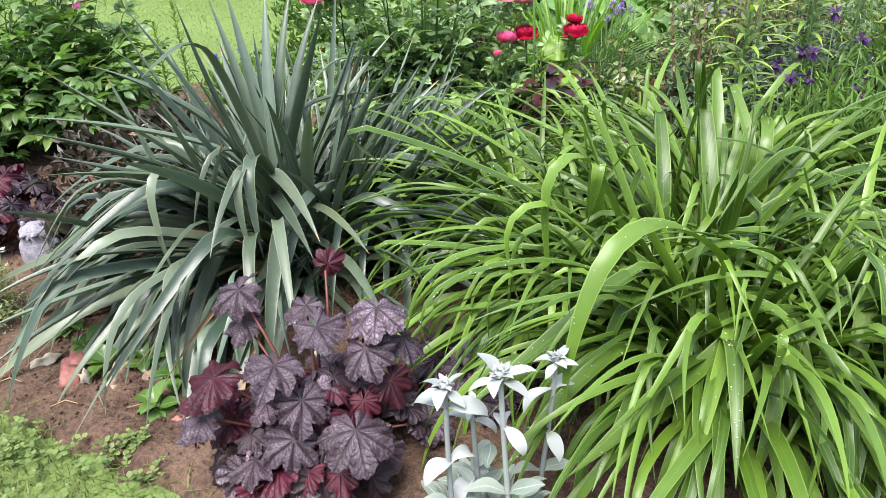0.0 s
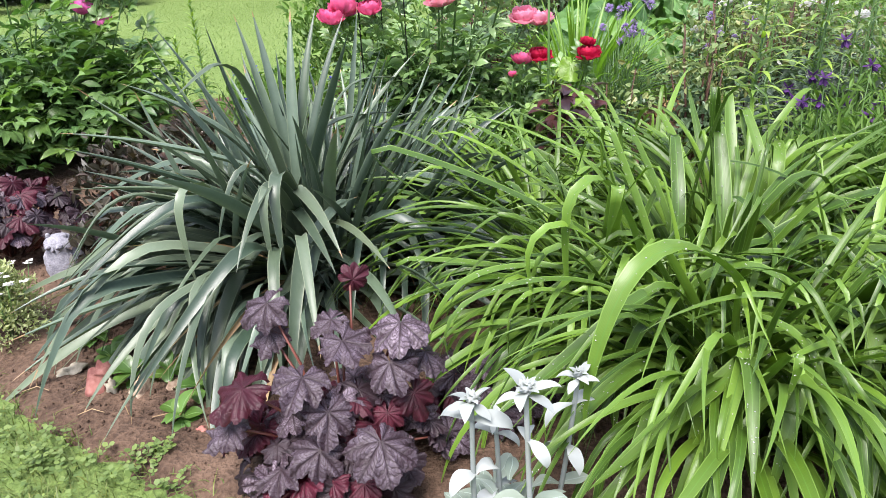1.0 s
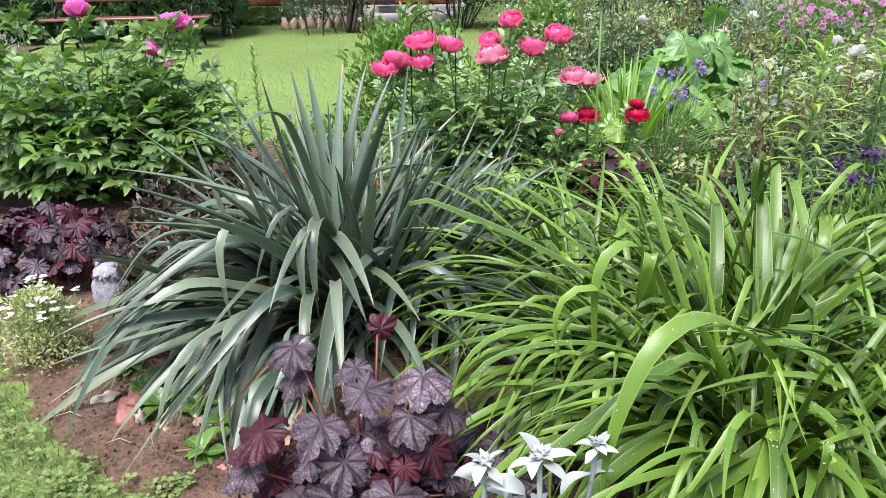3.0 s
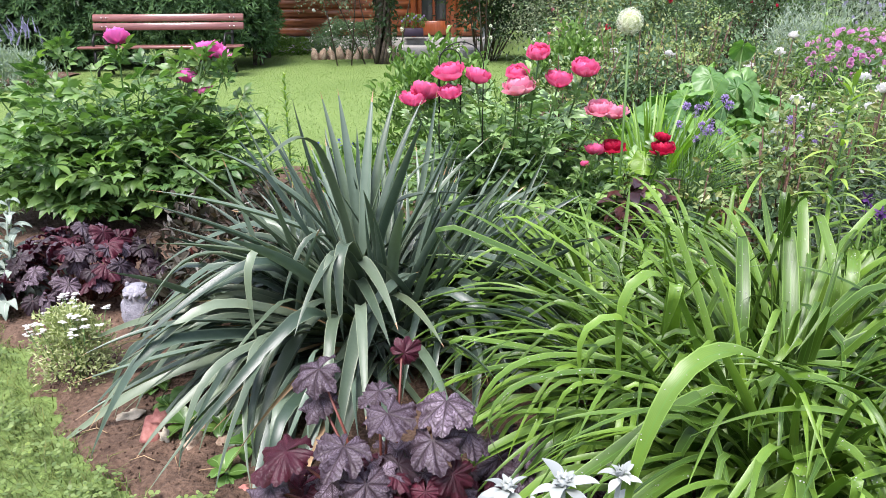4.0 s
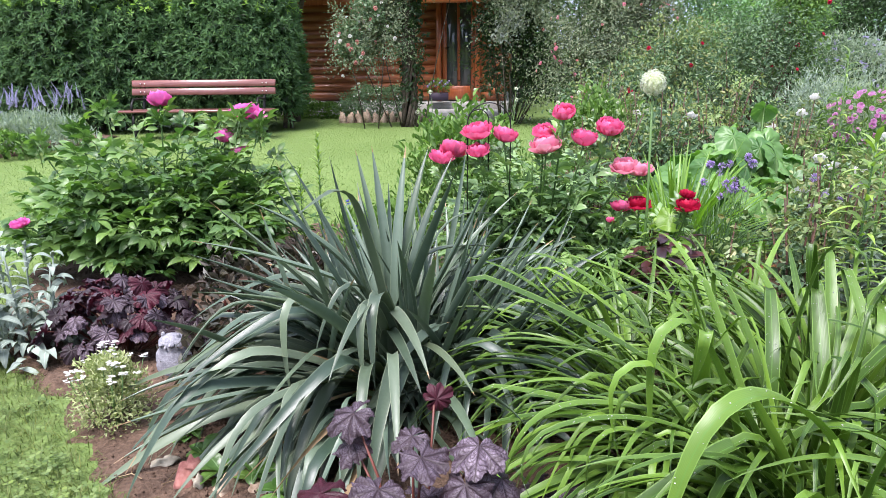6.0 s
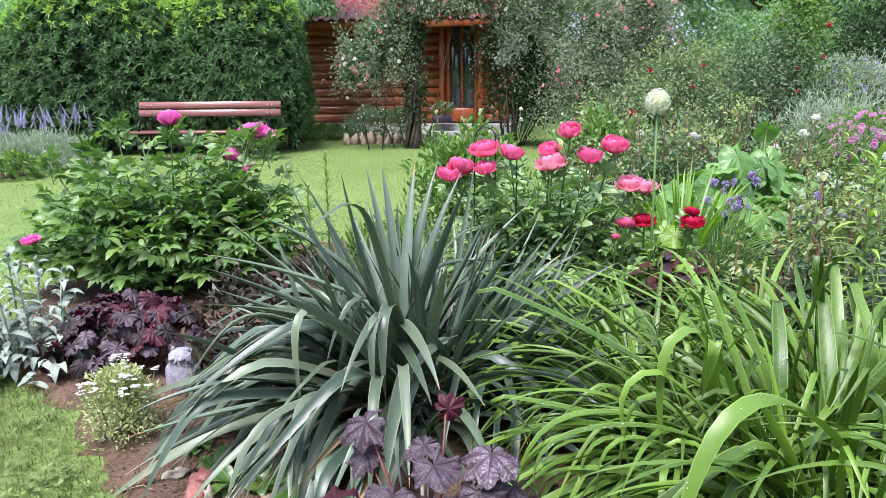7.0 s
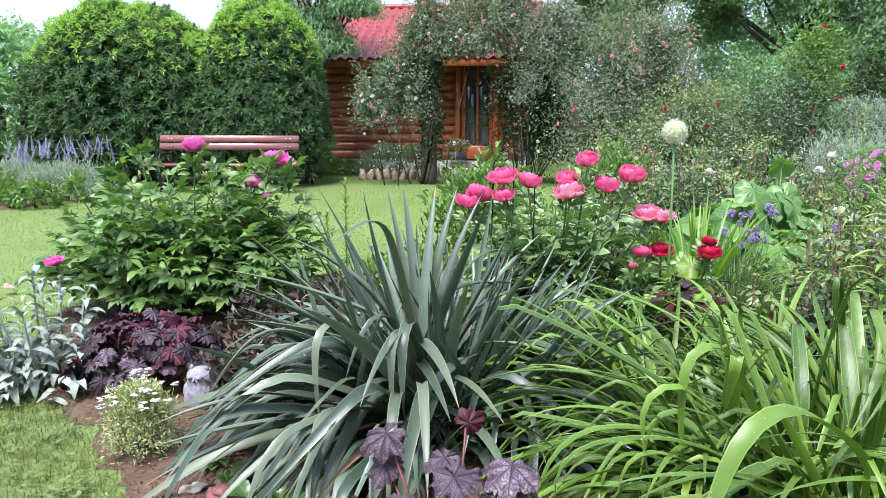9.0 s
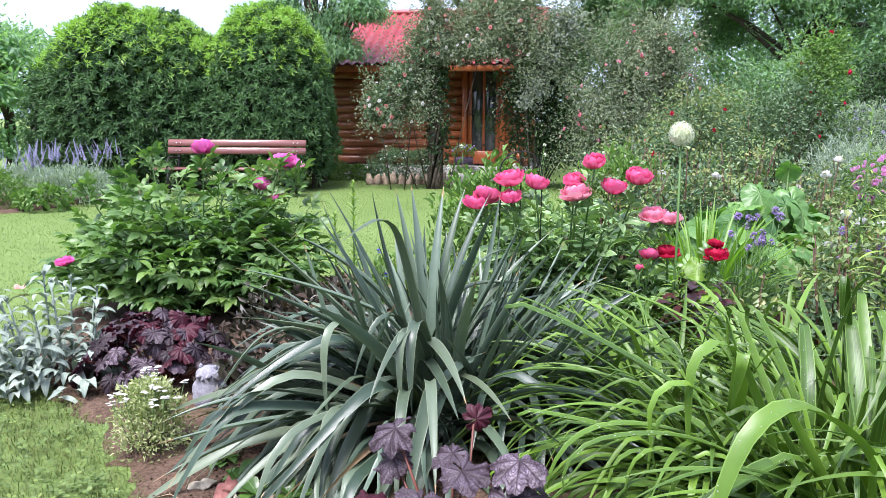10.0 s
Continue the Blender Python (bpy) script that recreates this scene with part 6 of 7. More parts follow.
flower_stems("chives", 2.35, 3.45, "chive clump with faded lilac flowers", (9, 0.45, 0.66, 0.045), "violet", 64, "ball", "grass", 300, 0.2, 0.5)
flower_stems("blue_flower", 0.15, 4.55, "low plant with small violet-blue flowers behind the yucca", (10, 0.22, 0.36, 0.04), "blue", 65, "star", "herb", 1500, 0.34, 0.27)
flower_stems("border_herb", 0.62, 5.0, "leafy plant with round pale buds", (6, 0.85, 1.02, 0.03), "cream_petal", 66, "ball", "herb", 2600, 0.42, 0.8)
flower_stems("feverfew", 1.85, 6.5, "feverfew with small whitish buds", (40, 0.65, 0.92, 0.03), "cream_petal", 67, "ball", "herb", 3500, 0.45, 0.8)
bush("dark_sedum", -0.40, 3.15, 0.0, "low sedum with dark reddish leaves and stems", [(0, 0, 0.16, 0.26, 0.22, 0.2), (0.2, 0.2, 0.18, 0.2, 0.2, 0.2), (-0.05, -0.3, 0.08, 0.22, 0.2, 0.1), (0.2, -0.2, 0.1, 0.2, 0.2, 0.12)], 1900, 0.05, "sedum", 68, 16, "red_stem", 0.5, None, category="plant", upward=0.5, rounded=True)
bush("border_herb", 0.55, 3.15, 0.0, "bright leafy groundcover between the clumps", [(0, 0, 0.12, 0.3, 0.3, 0.16), (0.45, -0.05, 0.12, 0.3, 0.2, 0.16), (0.62, -0.3, 0.08, 0.22, 0.2, 0.12)], 2600, 0.045, "herb", 69, 4, "stem", 0.35, None, category="plant", upward=0.7, rounded=True)
bush("border_herb", 1.45, 3.95, 0.0, "lime green leafy groundcover by the path", [(0, 0, 0.14, 0.18, 0.16, 0.16)], 500, 0.08, M["lime_island"], 70, 3, "stem", 0.7, None, category="plant", upward=0.3)
bush("border_herb", 2.35, 3.0, 0.0, "dense low foliage beneath the lilies and roses", [(0.05, 0.1, 0.14, 0.26, 0.26, 0.2), (0.45, 0.1, 0.18, 0.4, 0.35, 0.25), (1.0, 0.3, 0.2, 0.5, 0.5, 0.3)], 7500, 0.034, "rose_dark", 72, 4, "stem", 0.62, None, category="plant", upward=0.3, rounded=True, shell=(0.4, 1.1), lump=0.25)
bush("border_herb", 2.4, 2.0, 0.0, "dense green foliage among the columbines", [(0.1, 0, 0.22, 0.45, 0.5, 0.3), (0.5, 0.5, 0.3, 0.5, 0.4, 0.35)], 4500, 0.085, "herb", 73, 4, "stem", 0.11, None, category="plant", upward=0.8, shell=(0.2, 1.1), rounded=True)
bush("border_herb", 2.2, 5.9, 0.0, "mixed green plants further back in the border", [(0, 0, 0.3, 0.6, 0.4, 0.35), (1.0, 0.4, 0.35, 0.6, 0.5, 0.4), (1.7, -0.3, 0.3, 0.5, 0.5, 0.35), (0.2, 1.0, 0.35, 0.6, 0.5, 0.4)], 8000, 0.055, "rose_leaf", 74, 4, "stem", 0.5, None, category="plant", upward=0.2, rounded=True, lump=0.35, shell=(0.3, 1.15))


def arch_hook(x, y):
    a = thing("plant_support", x, y, 0.0, "black wrought-iron arched plant support among the blooms", "plant support")
    def bow(w, top, low):
        pts = [(-w, 0, low)] + [(-w * math.cos(k * math.pi / 12), 0, top - w + w * math.sin(k * math.pi / 12)) for k in range(13)] + [(w, 0, low)]
        return Geo().tube(pts, 0.0027, 6)
    part("outer_bow", bow(0.100, 1.03, 0.0), M["iron"], a)
    part("inner_bow", bow(0.048, 1.0, 0.72), M["iron"], a, m=pose(-0.049, 0.0, 0.0))


arch_hook(0.684, 3.40)
lime = thing("daylily", 1.80, 4.02, 0.0, "young lime-green daylily clump behind the peonies", "daylily", "daylily clumps")
lm = [(up, Geo().blade(Matrix(), 0.5, 0.013, up, bend, n=10, fold=0.4).mesh("lime_leaf", M["lime"])) for up, bend in ((84, 20), (74, 40), (62, 60), (50, 60))]
yucca_leaves(lime, lm, 190, [(0.5, 66, 86, 0.12, 1.45), (0.5, 48, 68, 0.16, 1.3)])


# more border plants towards the far side, litter on the path
bush("border_herb", 3.6, 4.3, 0.0, "mixed green border plants beyond the roses", [(0, 0, 0.25, 0.6, 0.6, 0.32), (0.9, 0.6, 0.3, 0.7, 0.7, 0.4), (0.2, 1.2, 0.3, 0.6, 0.6, 0.35), (1.8, 1.0, 0.3, 0.8, 0.8, 0.4), (1.0, -0.6, 0.25, 0.7, 0.7, 0.35)], 9000, 0.055, "herb", 75, 4, "stem", 0.3, None, category="plant", upward=0.6, shell=(0.3, 1.1), rounded=True)
g_ = np.random.default_rng(8)
n_ = 420
c_ = np.stack([g_.uniform(1.5, 2.7, n_), g_.uniform(3.3, 4.9, n_), np.full(n_, 0.055)], 1)
litter = leaf_cloud("path_litter", 12, [(*c, 0.01, 0.01, 0.004) for c in c_], 900, 0.032, M["litter"], 0.55, 0.5, 0.0, (0.2, 1.0), rounded=True)
whole("leaf_litter", litter, None, "dry brown and orange leaf litter on the path", "litter", kind="stuff")


def broad_seedling(x, y, h, n):
    """A loose group of heart-shaped lime leaves on short stalks."""
    r = random.Random(n)
    plant = thing("hollyhock_seedling", x, y, 0.0, "young plant with broad lime-green heart leaves", "plant")
    leaf = [Geo().lobed(Matrix(), 0.075, 5, 0.06, 0.02, 0.08, 0.08, 0.6, 35, 4, seed=k).mesh("heart_leaf", M["lime"]) for k in range(2)]
    for k in range(n):
        a, q = k * 2.4, 0.05 + 0.08 * r.random()
        c = Vector((q * math.cos(a), q * math.sin(a), h * r.uniform(0.6, 1.1)))
        part("leaf", leaf[k % 2], None, plant, m=Matrix.Translation(c) @ pose(0, 0, 0, r.uniform(-20, 20), 35 + r.uniform(-15, 25), -90 + r.uniform(-70, 70)) @ Matrix.Scale(r.uniform(0.7, 1.1), 4))
        part("leaf_stalk", Geo().tube([(c.x * 0.3, c.y * 0.3, 0), (c.x * 0.7, c.y * 0.7, c.z * 0.6), c], [0.004, 0.0035, 0.003], 5), M["stem"], plant)


broad_seedling(1.53, 3.42, 0.44, 9)


# ---- bench ----
def bench(x, y, z, rz):
    b = thing("garden_bench", x, y, z, "wooden garden bench with reddish slats on black iron legs", "bench", rz=rz)
    for s, (sy, sz, tilt) in enumerate([(0.20, 0.775, 78), (0.17, 0.66, 78)]):
        slat = part("back_slat", Geo().box(pose(0, 0, 0, tilt - 90 + 0, 0, 0), 2.1, 0.03, 0.10, 0.008), M["bench_wood"], b, m=pose(0, sy, sz))
        for px in (-0.92, -0.86, 0.86, 0.92):
            part("bolt", Geo().ball(pose(px, -0.018, 0), 0.012, 4, 8), M["bolt"], slat)
    for k in range(4):
        part("seat_slat", Geo().box(Matrix(), 2.2 if k == 0 else 2.1, 0.095, 0.035, 0.008), M["bench_wood"], b, m=pose(0, -0.30 + k * 0.115, 0.40 + 0.004 * (3 - k)))
    for s in (-0.88, 0.88):
        g = Geo()
        g.tube([(s, -0.32, 0), (s, -0.27, 0.12), (s, -0.33, 0.26), (s, -0.30, 0.37), (s, -0.1, 0.365), (s, 0.1, 0.36)], 0.02, 7)
        g.tube([(s, 0.22, 0), (s, 0.12, 0.18), (s, 0.10, 0.36), (s, 0.17, 0.56), (s, 0.235, 0.82)], 0.02, 7)
        g.tube([(s, -0.31, 0.38), (s, -0.33, 0.50), (s, -0.24, 0.58), (s, -0.05, 0.57), (s, 0.16, 0.55)], 0.016, 7)
        g.tube([(s, -0.29, 0.1), (s, -0.05, 0.2), (s, 0.16, 0.1)], 0.012, 6)
        part("iron_leg", g, M["iron"], b)


bench(-2.97, 10.72, 0.05, 0)


# ---- hedge ----
def hedge(x, y, blobs, seed, n, label):
    h = thing("hedge_shrub", x, y, 0.05, label, "hedge", "clipped hedge shrubs")
    r = random.Random(seed)
    for k in range(6):
        px = r.uniform(-0.8, 0.8)
        part("stem", Geo().tube([(px, 0, -0.02), (px * 1.1, 0.1, 0.9), (px * 1.2, 0, 1.8)], [0.04, 0.03, 0.015], 6), M["bark"], h)
    part("foliage", shoot_cloud("hedge_foliage", seed, blobs, int(n * 1.7), 0.105, M["hedge"], lump=0.05), None, h, kind="stuff")
    # dark leaf shell stands in for the shade inside the shrub
    part("inner_foliage", leaf_cloud("hedge_shade", seed + 1, [(bx, by, bz, rx * 0.84, ry * 0.84, rz * 0.86) for bx, by, bz, rx, ry, rz in blobs], n * 2, 0.2, M["dark_leaf"], 0.5, 0.2, 0.2, (0.85, 1.0), 0.05, 0.02), None, h, kind="stuff")
    top = [(bx, by, bz + rz * 0.22, rx * 0.96, ry * 0.96, rz * 0.80) for bx, by, bz, rx, ry, rz in blobs if bz + rz > 2.0]
    part("new_growth", shoot_cloud("hedge_new", seed + 2, top, int(n * 0.8), 0.095, M["hedge_new"], 8, 0.24, 0.05, 1.75, (0.96, 1.07), 1.1), None, h, kind="stuff")


hedge(-5.1, 12.0, [(0.0, 0, 1.40, 1.25, 1.0, 1.40), (1.35, 0.1, 1.1, 0.7, 0.85, 1.3), (-0.85, 0.1, 1.05, 0.80, 0.9, 1.22), (0.85, 0, 1.2, 0.80, 0.9, 1.40), (0, -0.05, 0.6, 1.5, 0.9, 0.75), (-0.2, 0.1, 1.75, 0.9, 0.8, 0.95), (0.5, 0.1, 1.80, 0.8, 0.8, 0.98)], 61, 8200, "big rounded green hedge shrub with fresh tips")
hedge(-2.72, 12.0, [(0.0, 0, 1.45, 0.98, 0.95, 1.38), (-0.35, 0, 1.0, 0.85, 0.9, 1.2), (0.25, 0, 0.9, 0.80, 0.9, 1.1), (0.0, 0.1, 1.95, 0.75, 0.8, 0.90)], 64, 5600, "big rounded green hedge shrub behind the bench")


# ---- log cabin ----
def cabin(x, y, rz):
    """Front along local x from -3.4 to 1.9; door near the right end."""
    c = thing("log_cabin", x, y, 0.05, "log cabin with a red tile-profile metal roof and glazed door", "cabin", rz=rz)
    part("plinth", Geo().box(pose(-0.7, 1.6, 0.12), 5.6, 4.0, 0.28, 0.01), M["concrete"], c)
    for k in range(13):
        z = 0.36 + k * 0.165
        part("log", Geo().tube([(-3.6, 0, z), (-1.2, 0, z), (0.62, 0, z)], 0.092, 12), M["log"], c)
        part("log", Geo().tube([(1.45, 0, z), (1.9, 0, z)], 0.092, 12), M["log"], c)
        part("log", Geo().tube([(1.75, -0.12, z + 0.08), (1.75, 3.4, z + 0.08)], 0.092, 12), M["log"], c)
        part("log", Geo().tube([(-3.45, -0.12, z + 0.08), (-3.45, 3.4, z + 0.08)], 0.092, 12), M["log"], c)
    part("back_wall", Geo().box(pose(-0.8, 3.4, 1.4), 5.4, 0.18, 2.3, 0.01), M["log"], c)
    for name, px, pz, sx, sz in (("door_post", 0.66, 1.32, 0.09, 2.1), ("door_post", 1.40, 1.32, 0.10, 2.1), ("door_lintel", 1.03, 2.33, 0.66, 0.08)):
        part(name, Geo().box(pose(px, -0.03, pz), sx, 0.2, sz, 0.008), M["door_wood"], c)
    leaf = new("door")
    leaf.parent = c
    tagged(leaf)
    for name, px, pz, sx, sz in (("stile", 0.755, 1.28, 0.09, 2.0), ("stile", 1.305, 1.28, 0.09, 2.0), ("bottom_panel", 1.03, 0.42, 0.46, 0.26), ("rail", 1.03, 2.23, 0.46, 0.1), ("mullion", 1.03, 1.365, 0.05, 1.63)):
        part(name, Geo().box(pose(px, 0, pz), sx, 0.05, sz, 0.006), M["door_wood"], leaf)
    part("door_pane", Geo().box(pose(0.9025, 0.005, 1.365), 0.205, 0.008, 1.63, 0.001), M["glass"], leaf)
    part("door_pane", Geo().box(pose(1.1575, 0.005, 1.365), 0.205, 0.008, 1.63, 0.001), M["glass"], leaf)
    part("door_handle", Geo().tube([(0.77, -0.03, 1.25), (0.77, -0.07, 1.25), (0.86, -0.07, 1.25)], 0.008, 6), M["iron"], leaf)
    # roof: front slope with tile waves and steps
    verts, faces = [], []
    nx, rows = 150, 44
    for j in range(rows + 1):
        f = j / rows
        for i in range(nx + 1):
            px = -4.0 + 6.2 * i / nx
            step = (f * 11) % 1.0
            verts.append((px, -0.75 + 2.4 * f, 2.14 + 1.25 * f + 0.028 * math.sin(px * 2 * math.pi / 0.19) + 0.03 * (1 - step)))
    for j in range(rows):
        for i in range(nx):
            a = j * (nx + 1) + i
            faces.append((a, a + 1, a + nx + 2, a + nx + 1))
    roof = part("roof", Geo().add(verts, faces), M["roof"], c)
    part("roof_back", Geo().box(pose(-0.9, 2.9, 2.75, -27, 0, 0), 6.2, 2.8, 0.04, 0.004), M["roof"], c)
    part("ridge_cap", Geo().tube([(-4.0, 1.66, 3.41), (2.2, 1.66, 3.41)], 0.07, 10), M["roof"], c)
    part("eave_board", Geo().box(pose(-0.9, -0.70, 2.08), 6.1, 0.03, 0.12, 0.004), M["door_wood"], c)
    part("soffit", Geo().box(pose(-0.9, -0.3, 2.25, 27.5, 0, 0), 6.1, 0.9, 0.03, 0.004), M["door_wood"], c)
    g = Geo()
    for sx in (-3.45, 1.75):
        g.add([(sx, 0, 2.45), (sx, 3.4, 2.45), (sx, 1.66, 3.3), (sx + 0.06, 0, 2.45), (sx + 0.06, 3.4, 2.45), (sx + 0.06, 1.66, 3.3)], [(0, 1, 2), (5, 4, 3), (0, 2, 5, 3), (1, 4, 5, 2), (0, 3, 4, 1)])
    part("gable", g, M["log"], c)


cabin(-0.15, 14.35, -8)
whole("door_step", Geo().box(Matrix(), 1.5, 0.9, 0.16, 0.02), M["concrete"], "grey concrete step slab before the cabin door", "step", kind="structure", m=pose(0.9, 13.35, 0.12, 0, 0, -8))

r_ = random.Random(3)
for k in range(11):
    whole("edging_stone", Geo().ball(Matrix.Diagonal((0.56, 0.45, 1.15, 1)), 0.12, 7, 9, 0.7, k), M["edge_stone"], "upright tan edging stone of the cabin's bed", "stone", "edging stones", m=pose(-1.2 + k * 0.145, 12.78 + 0.01 * k, 0.10, r_.uniform(-15, 15), r_.uniform(-15, 15), r_.uniform(0, 360)))
bush("ground_cover", -0.6, 13.2, 0.05, "low mound with tiny white flowers behind edging stones", [(0, 0, 0.24, 0.72, 0.32, 0.36)], 7000, 0.045, "rose_leaf", 71, 0, "bark", 0.4, [(90, 0.035, "white_petal")], category="plant")

bush("wall_weeds", -2.1, 13.75, 0.05, "low green weeds along the foot of the cabin wall", [(-0.4, 0, 0.12, 0.5, 0.2, 0.2), (0.4, 0, 0.10, 0.5, 0.2, 0.18)], 3200, 0.06, "herb", 76, 0, "stem", 0.45, None, category="plant", upward=0.4, rounded=True)

# climbing roses on the arch by the door
TR = [(0.75, -0.15, 2.25, 0.55, 0.35, 0.22), (-0.85, -0.1, 1.25, 0.35, 0.4, 0.55), (-0.35, 0, 1.5, 0.4, 0.4, 0.9), (-0.05, 0, 2.7, 0.25, 0.3, 0.55), (0.5, 0, 2.45, 0.65, 0.5, 0.55), (1.2, -0.1, 2.6, 0.75, 0.6, 0.7), (1.75, 0, 2.0, 0.55, 0.55, 0.75)]
bush("climbing_rose", 0.0, 12.0, 0.05, "climbing rose with white and pale pink blooms over an arch", TR, 46000, 0.043, "rose_old", 81, 3, "bark", 0.5, [(60, 0.07, "white_petal"), (40, 0.075, "pale_pink")], "climbing roses", inner=6000, lump=0.40, shell=(0.3, 1.15))
bush("climbing_rose", 1.6, 12.3, 0.05, "dark tangled climbing rose stems beside the cabin door", [(0, 0, 1.0, 0.6, 0.4, 0.9), (0.5, 0, 0.7, 0.5, 0.4, 0.7), (0.1, 0.1, 1.7, 0.7, 0.5, 0.6)], 7000, 0.08, "dark_leaf", 82, 24, "bark", 0.45, None, "climbing roses", lump=0.3, shell=(0.4, 1.1))
bush("climbing_rose", 3.0, 11.6, 0.05, "tall rose shrub with pink blooms and greyish leaves", [(0, 0, 1.6, 0.85, 0.7, 1.0), (0.5, 0, 2.1, 0.6, 0.6, 0.6), (-0.2, 0, 0.8, 0.8, 0.7, 0.8), (0.7, 0, 1.2, 0.6, 0.6, 0.7)], 42000, 0.043, "rose_old", 83, 16, "bark", 0.5, [(26, 0.085, "coral_pale"), (40, 0.06, "pale_pink")], "climbing roses", inner=5000, lump=0.42, shell=(0.3, 1.15))


bush("climbing_rose", 1.62, 11.7, 0.05, "rose branch with pale silvery leaves by the door", [(0, 0, 1.62, 0.20, 0.2, 0.24), (-0.15, 0, 1.4, 0.15, 0.15, 0.15), (0.45, 0.1, 2.55, 0.3, 0.3, 0.35), (0.2, 0, 2.1, 0.2, 0.2, 0.2)], 2200, 0.06, "rose_grey", 84, 2, "bark", 0.6, None, "climbing roses", lump=0.3, shell=(0.2, 1.15))
bush("climbing_rose", -0.6, 11.75, 0.05, "rose branches with pale leaves and blush blooms", [(-0.3, 0, 1.3, 0.25, 0.2, 0.3), (0.35, 0, 2.2, 0.2, 0.2, 0.4), (0.0, 0, 1.75, 0.25, 0.2, 0.25)], 2400, 0.052, "rose_leaf", 85, 2, "bark", 0.6, [(9, 0.10, "pale_pink")], "climbing roses", lump=0.3, shell=(0.2, 1.15))


bush("climbing_rose", 0.0, 11.9, 0.05, "rose branches trailing over the cabin's eave", [(0.25, 0, 2.15, 0.28, 0.2, 0.24), (0.62, 0, 2.2, 0.32, 0.2, 0.24), (1.0, 0, 2.25, 0.3, 0.2, 0.26)], 6500, 0.046, "rose_old", 86, 0, "bark", 0.5, [(8, 0.07, "white_petal")], "climbing roses", inner=1200, lump=0.3, shell=(0.2, 1.12))


arch = thing("rose_arch", 0.0, 12.05, 0.05, "thick old climbing stems twisted round a post", "climber")
for k in range(12):
    a = k * 2.4
    pts = [(0.11 * math.cos(a + j * 0.5) * (1 - 0.03 * j), 0.09 * math.sin(a + j * 0.5), j * 0.24) for j in range(10)]
    part("stem", Geo().tube(pts, [0.034 - 0.0022 * j for j in range(10)], 6), M["bark"], arch)
part("ivy", leaf_cloud("arch_ivy", 88, [(0.05, 0, 1.0, 0.16, 0.15, 0.95), (0, 0, 2.1, 0.2, 0.18, 0.5)], 1500, 0.08, M["dark_leaf"], 0.6, 0.8, 0.3, (0.7, 1.2), 0.25, 0.1), None, arch, kind="stuff")
pot = thing("planter", 0.48, 13.75, 0.32, "small planter with purple flowers on the cabin's step", "planter")
part("box", Geo().box(pose(0, 0, 0.11), 0.36, 0.18, 0.14, 0.01), M["planter"], pot)
part("foliage", leaf_cloud("planter_foliage", 89, [(0, 0, 0.28, 0.22, 0.12, 0.12)], 350, 0.05, M["herb"], 0.5), None, pot, kind="stuff")
for k in range(12):
    part("flower", Geo().ball(pose(-0.2 + 0.036 * k, -0.1 + 0.03 * (k % 3), 0.3 + 0.03 * (k % 4)), 0.022, 4, 6, 0.5, k), M["violet"], pot)
whole("fallen_petal", Geo().lobed(Matrix(), 0.05, 5, 0.1, 0.03, -0.3, 0.15, 0.3, 25, 3), M["pale_pink"], "fallen pink blossom lying on the lawn", "petal", m=pose(-2.55, 4.6, 0.05))


# ---- trees ----
def tree(name, x, y, h, label, crown, n, size, material, seed, trunk=0.18, **kw):
    r = random.Random(seed)
    t = thing(name, x, y, 0.0, label, "tree")
    part("trunk", Geo().tube([(0, 0, -0.05), (0.05, 0, h * 0.25), (-0.05, 0.05, h * 0.5), (0.02, 0, h * 0.85)], [trunk, trunk * 0.8, trunk * 0.55, trunk * 0.15], 10), M["bark"], t)
    for k, b in enumerate(crown):
        end = Vector(b[:3])
        foot = Vector((0, 0, h * (0.22 + 0.3 * r.random())))
        part("limb", Geo().tube([foot, foot.lerp(end, 0.5) + Vector((0, 0, 0.15)), end], [trunk * 0.4, trunk * 0.25, trunk * 0.08], 7), M["bark"], t)
    part("crown", leaf_cloud(name + "_crown", seed, crown, n, size, M[material], **kw), None, t, kind="stuff")
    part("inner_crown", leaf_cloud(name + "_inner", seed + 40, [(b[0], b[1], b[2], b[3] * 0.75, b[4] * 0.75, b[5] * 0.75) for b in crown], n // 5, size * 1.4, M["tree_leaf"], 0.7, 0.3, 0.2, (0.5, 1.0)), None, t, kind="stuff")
    return t


def crown_of(seed, rx, ry, z0, z1, k, rb):
    r = random.Random(seed)
    out = []
    for i in range(k):
        a, q = r.uniform(0, 6.28), math.sqrt(r.random())
        z = r.uniform(z0, z1)
        sq = math.sqrt(max(1 - ((z - (z0 + z1) / 2) / ((z1 - z0) / 1.8)) ** 2, 0.05))
        out.append((rx * q * sq * math.cos(a), ry * q * sq * math.sin(a), z, rb * r.uniform(0.7, 1.2), rb * r.uniform(0.7, 1.2), rb * r.uniform(0.55, 0.9)))
    return out


tree("tree", 8.2, 16.5, 7.0, "broad light green tree at the garden's end", crown_of(1, 3.4, 2.2, 1.2, 6.5, 26, 1.1), 150000, 0.09, "tree_light", 91, lump=0.3, shell=(0.3, 1.1))
tree("tree", 5.2, 18.0, 8.0, "tall light green tree with a dark trunk", crown_of(2, 2.4, 2.0, 3.0, 7.5, 13, 1.0), 75000, 0.09, "tree_light", 92, lump=0.25, shell=(0.4, 1.08))
tree("tree", 1.5, 21.0, 9.0, "green tree behind the cabin", crown_of(3, 3.6, 2.0, 2.5, 8.5, 22, 1.2), 95000, 0.11, "tree_leaf", 93, lump=0.25, shell=(0.4, 1.08))
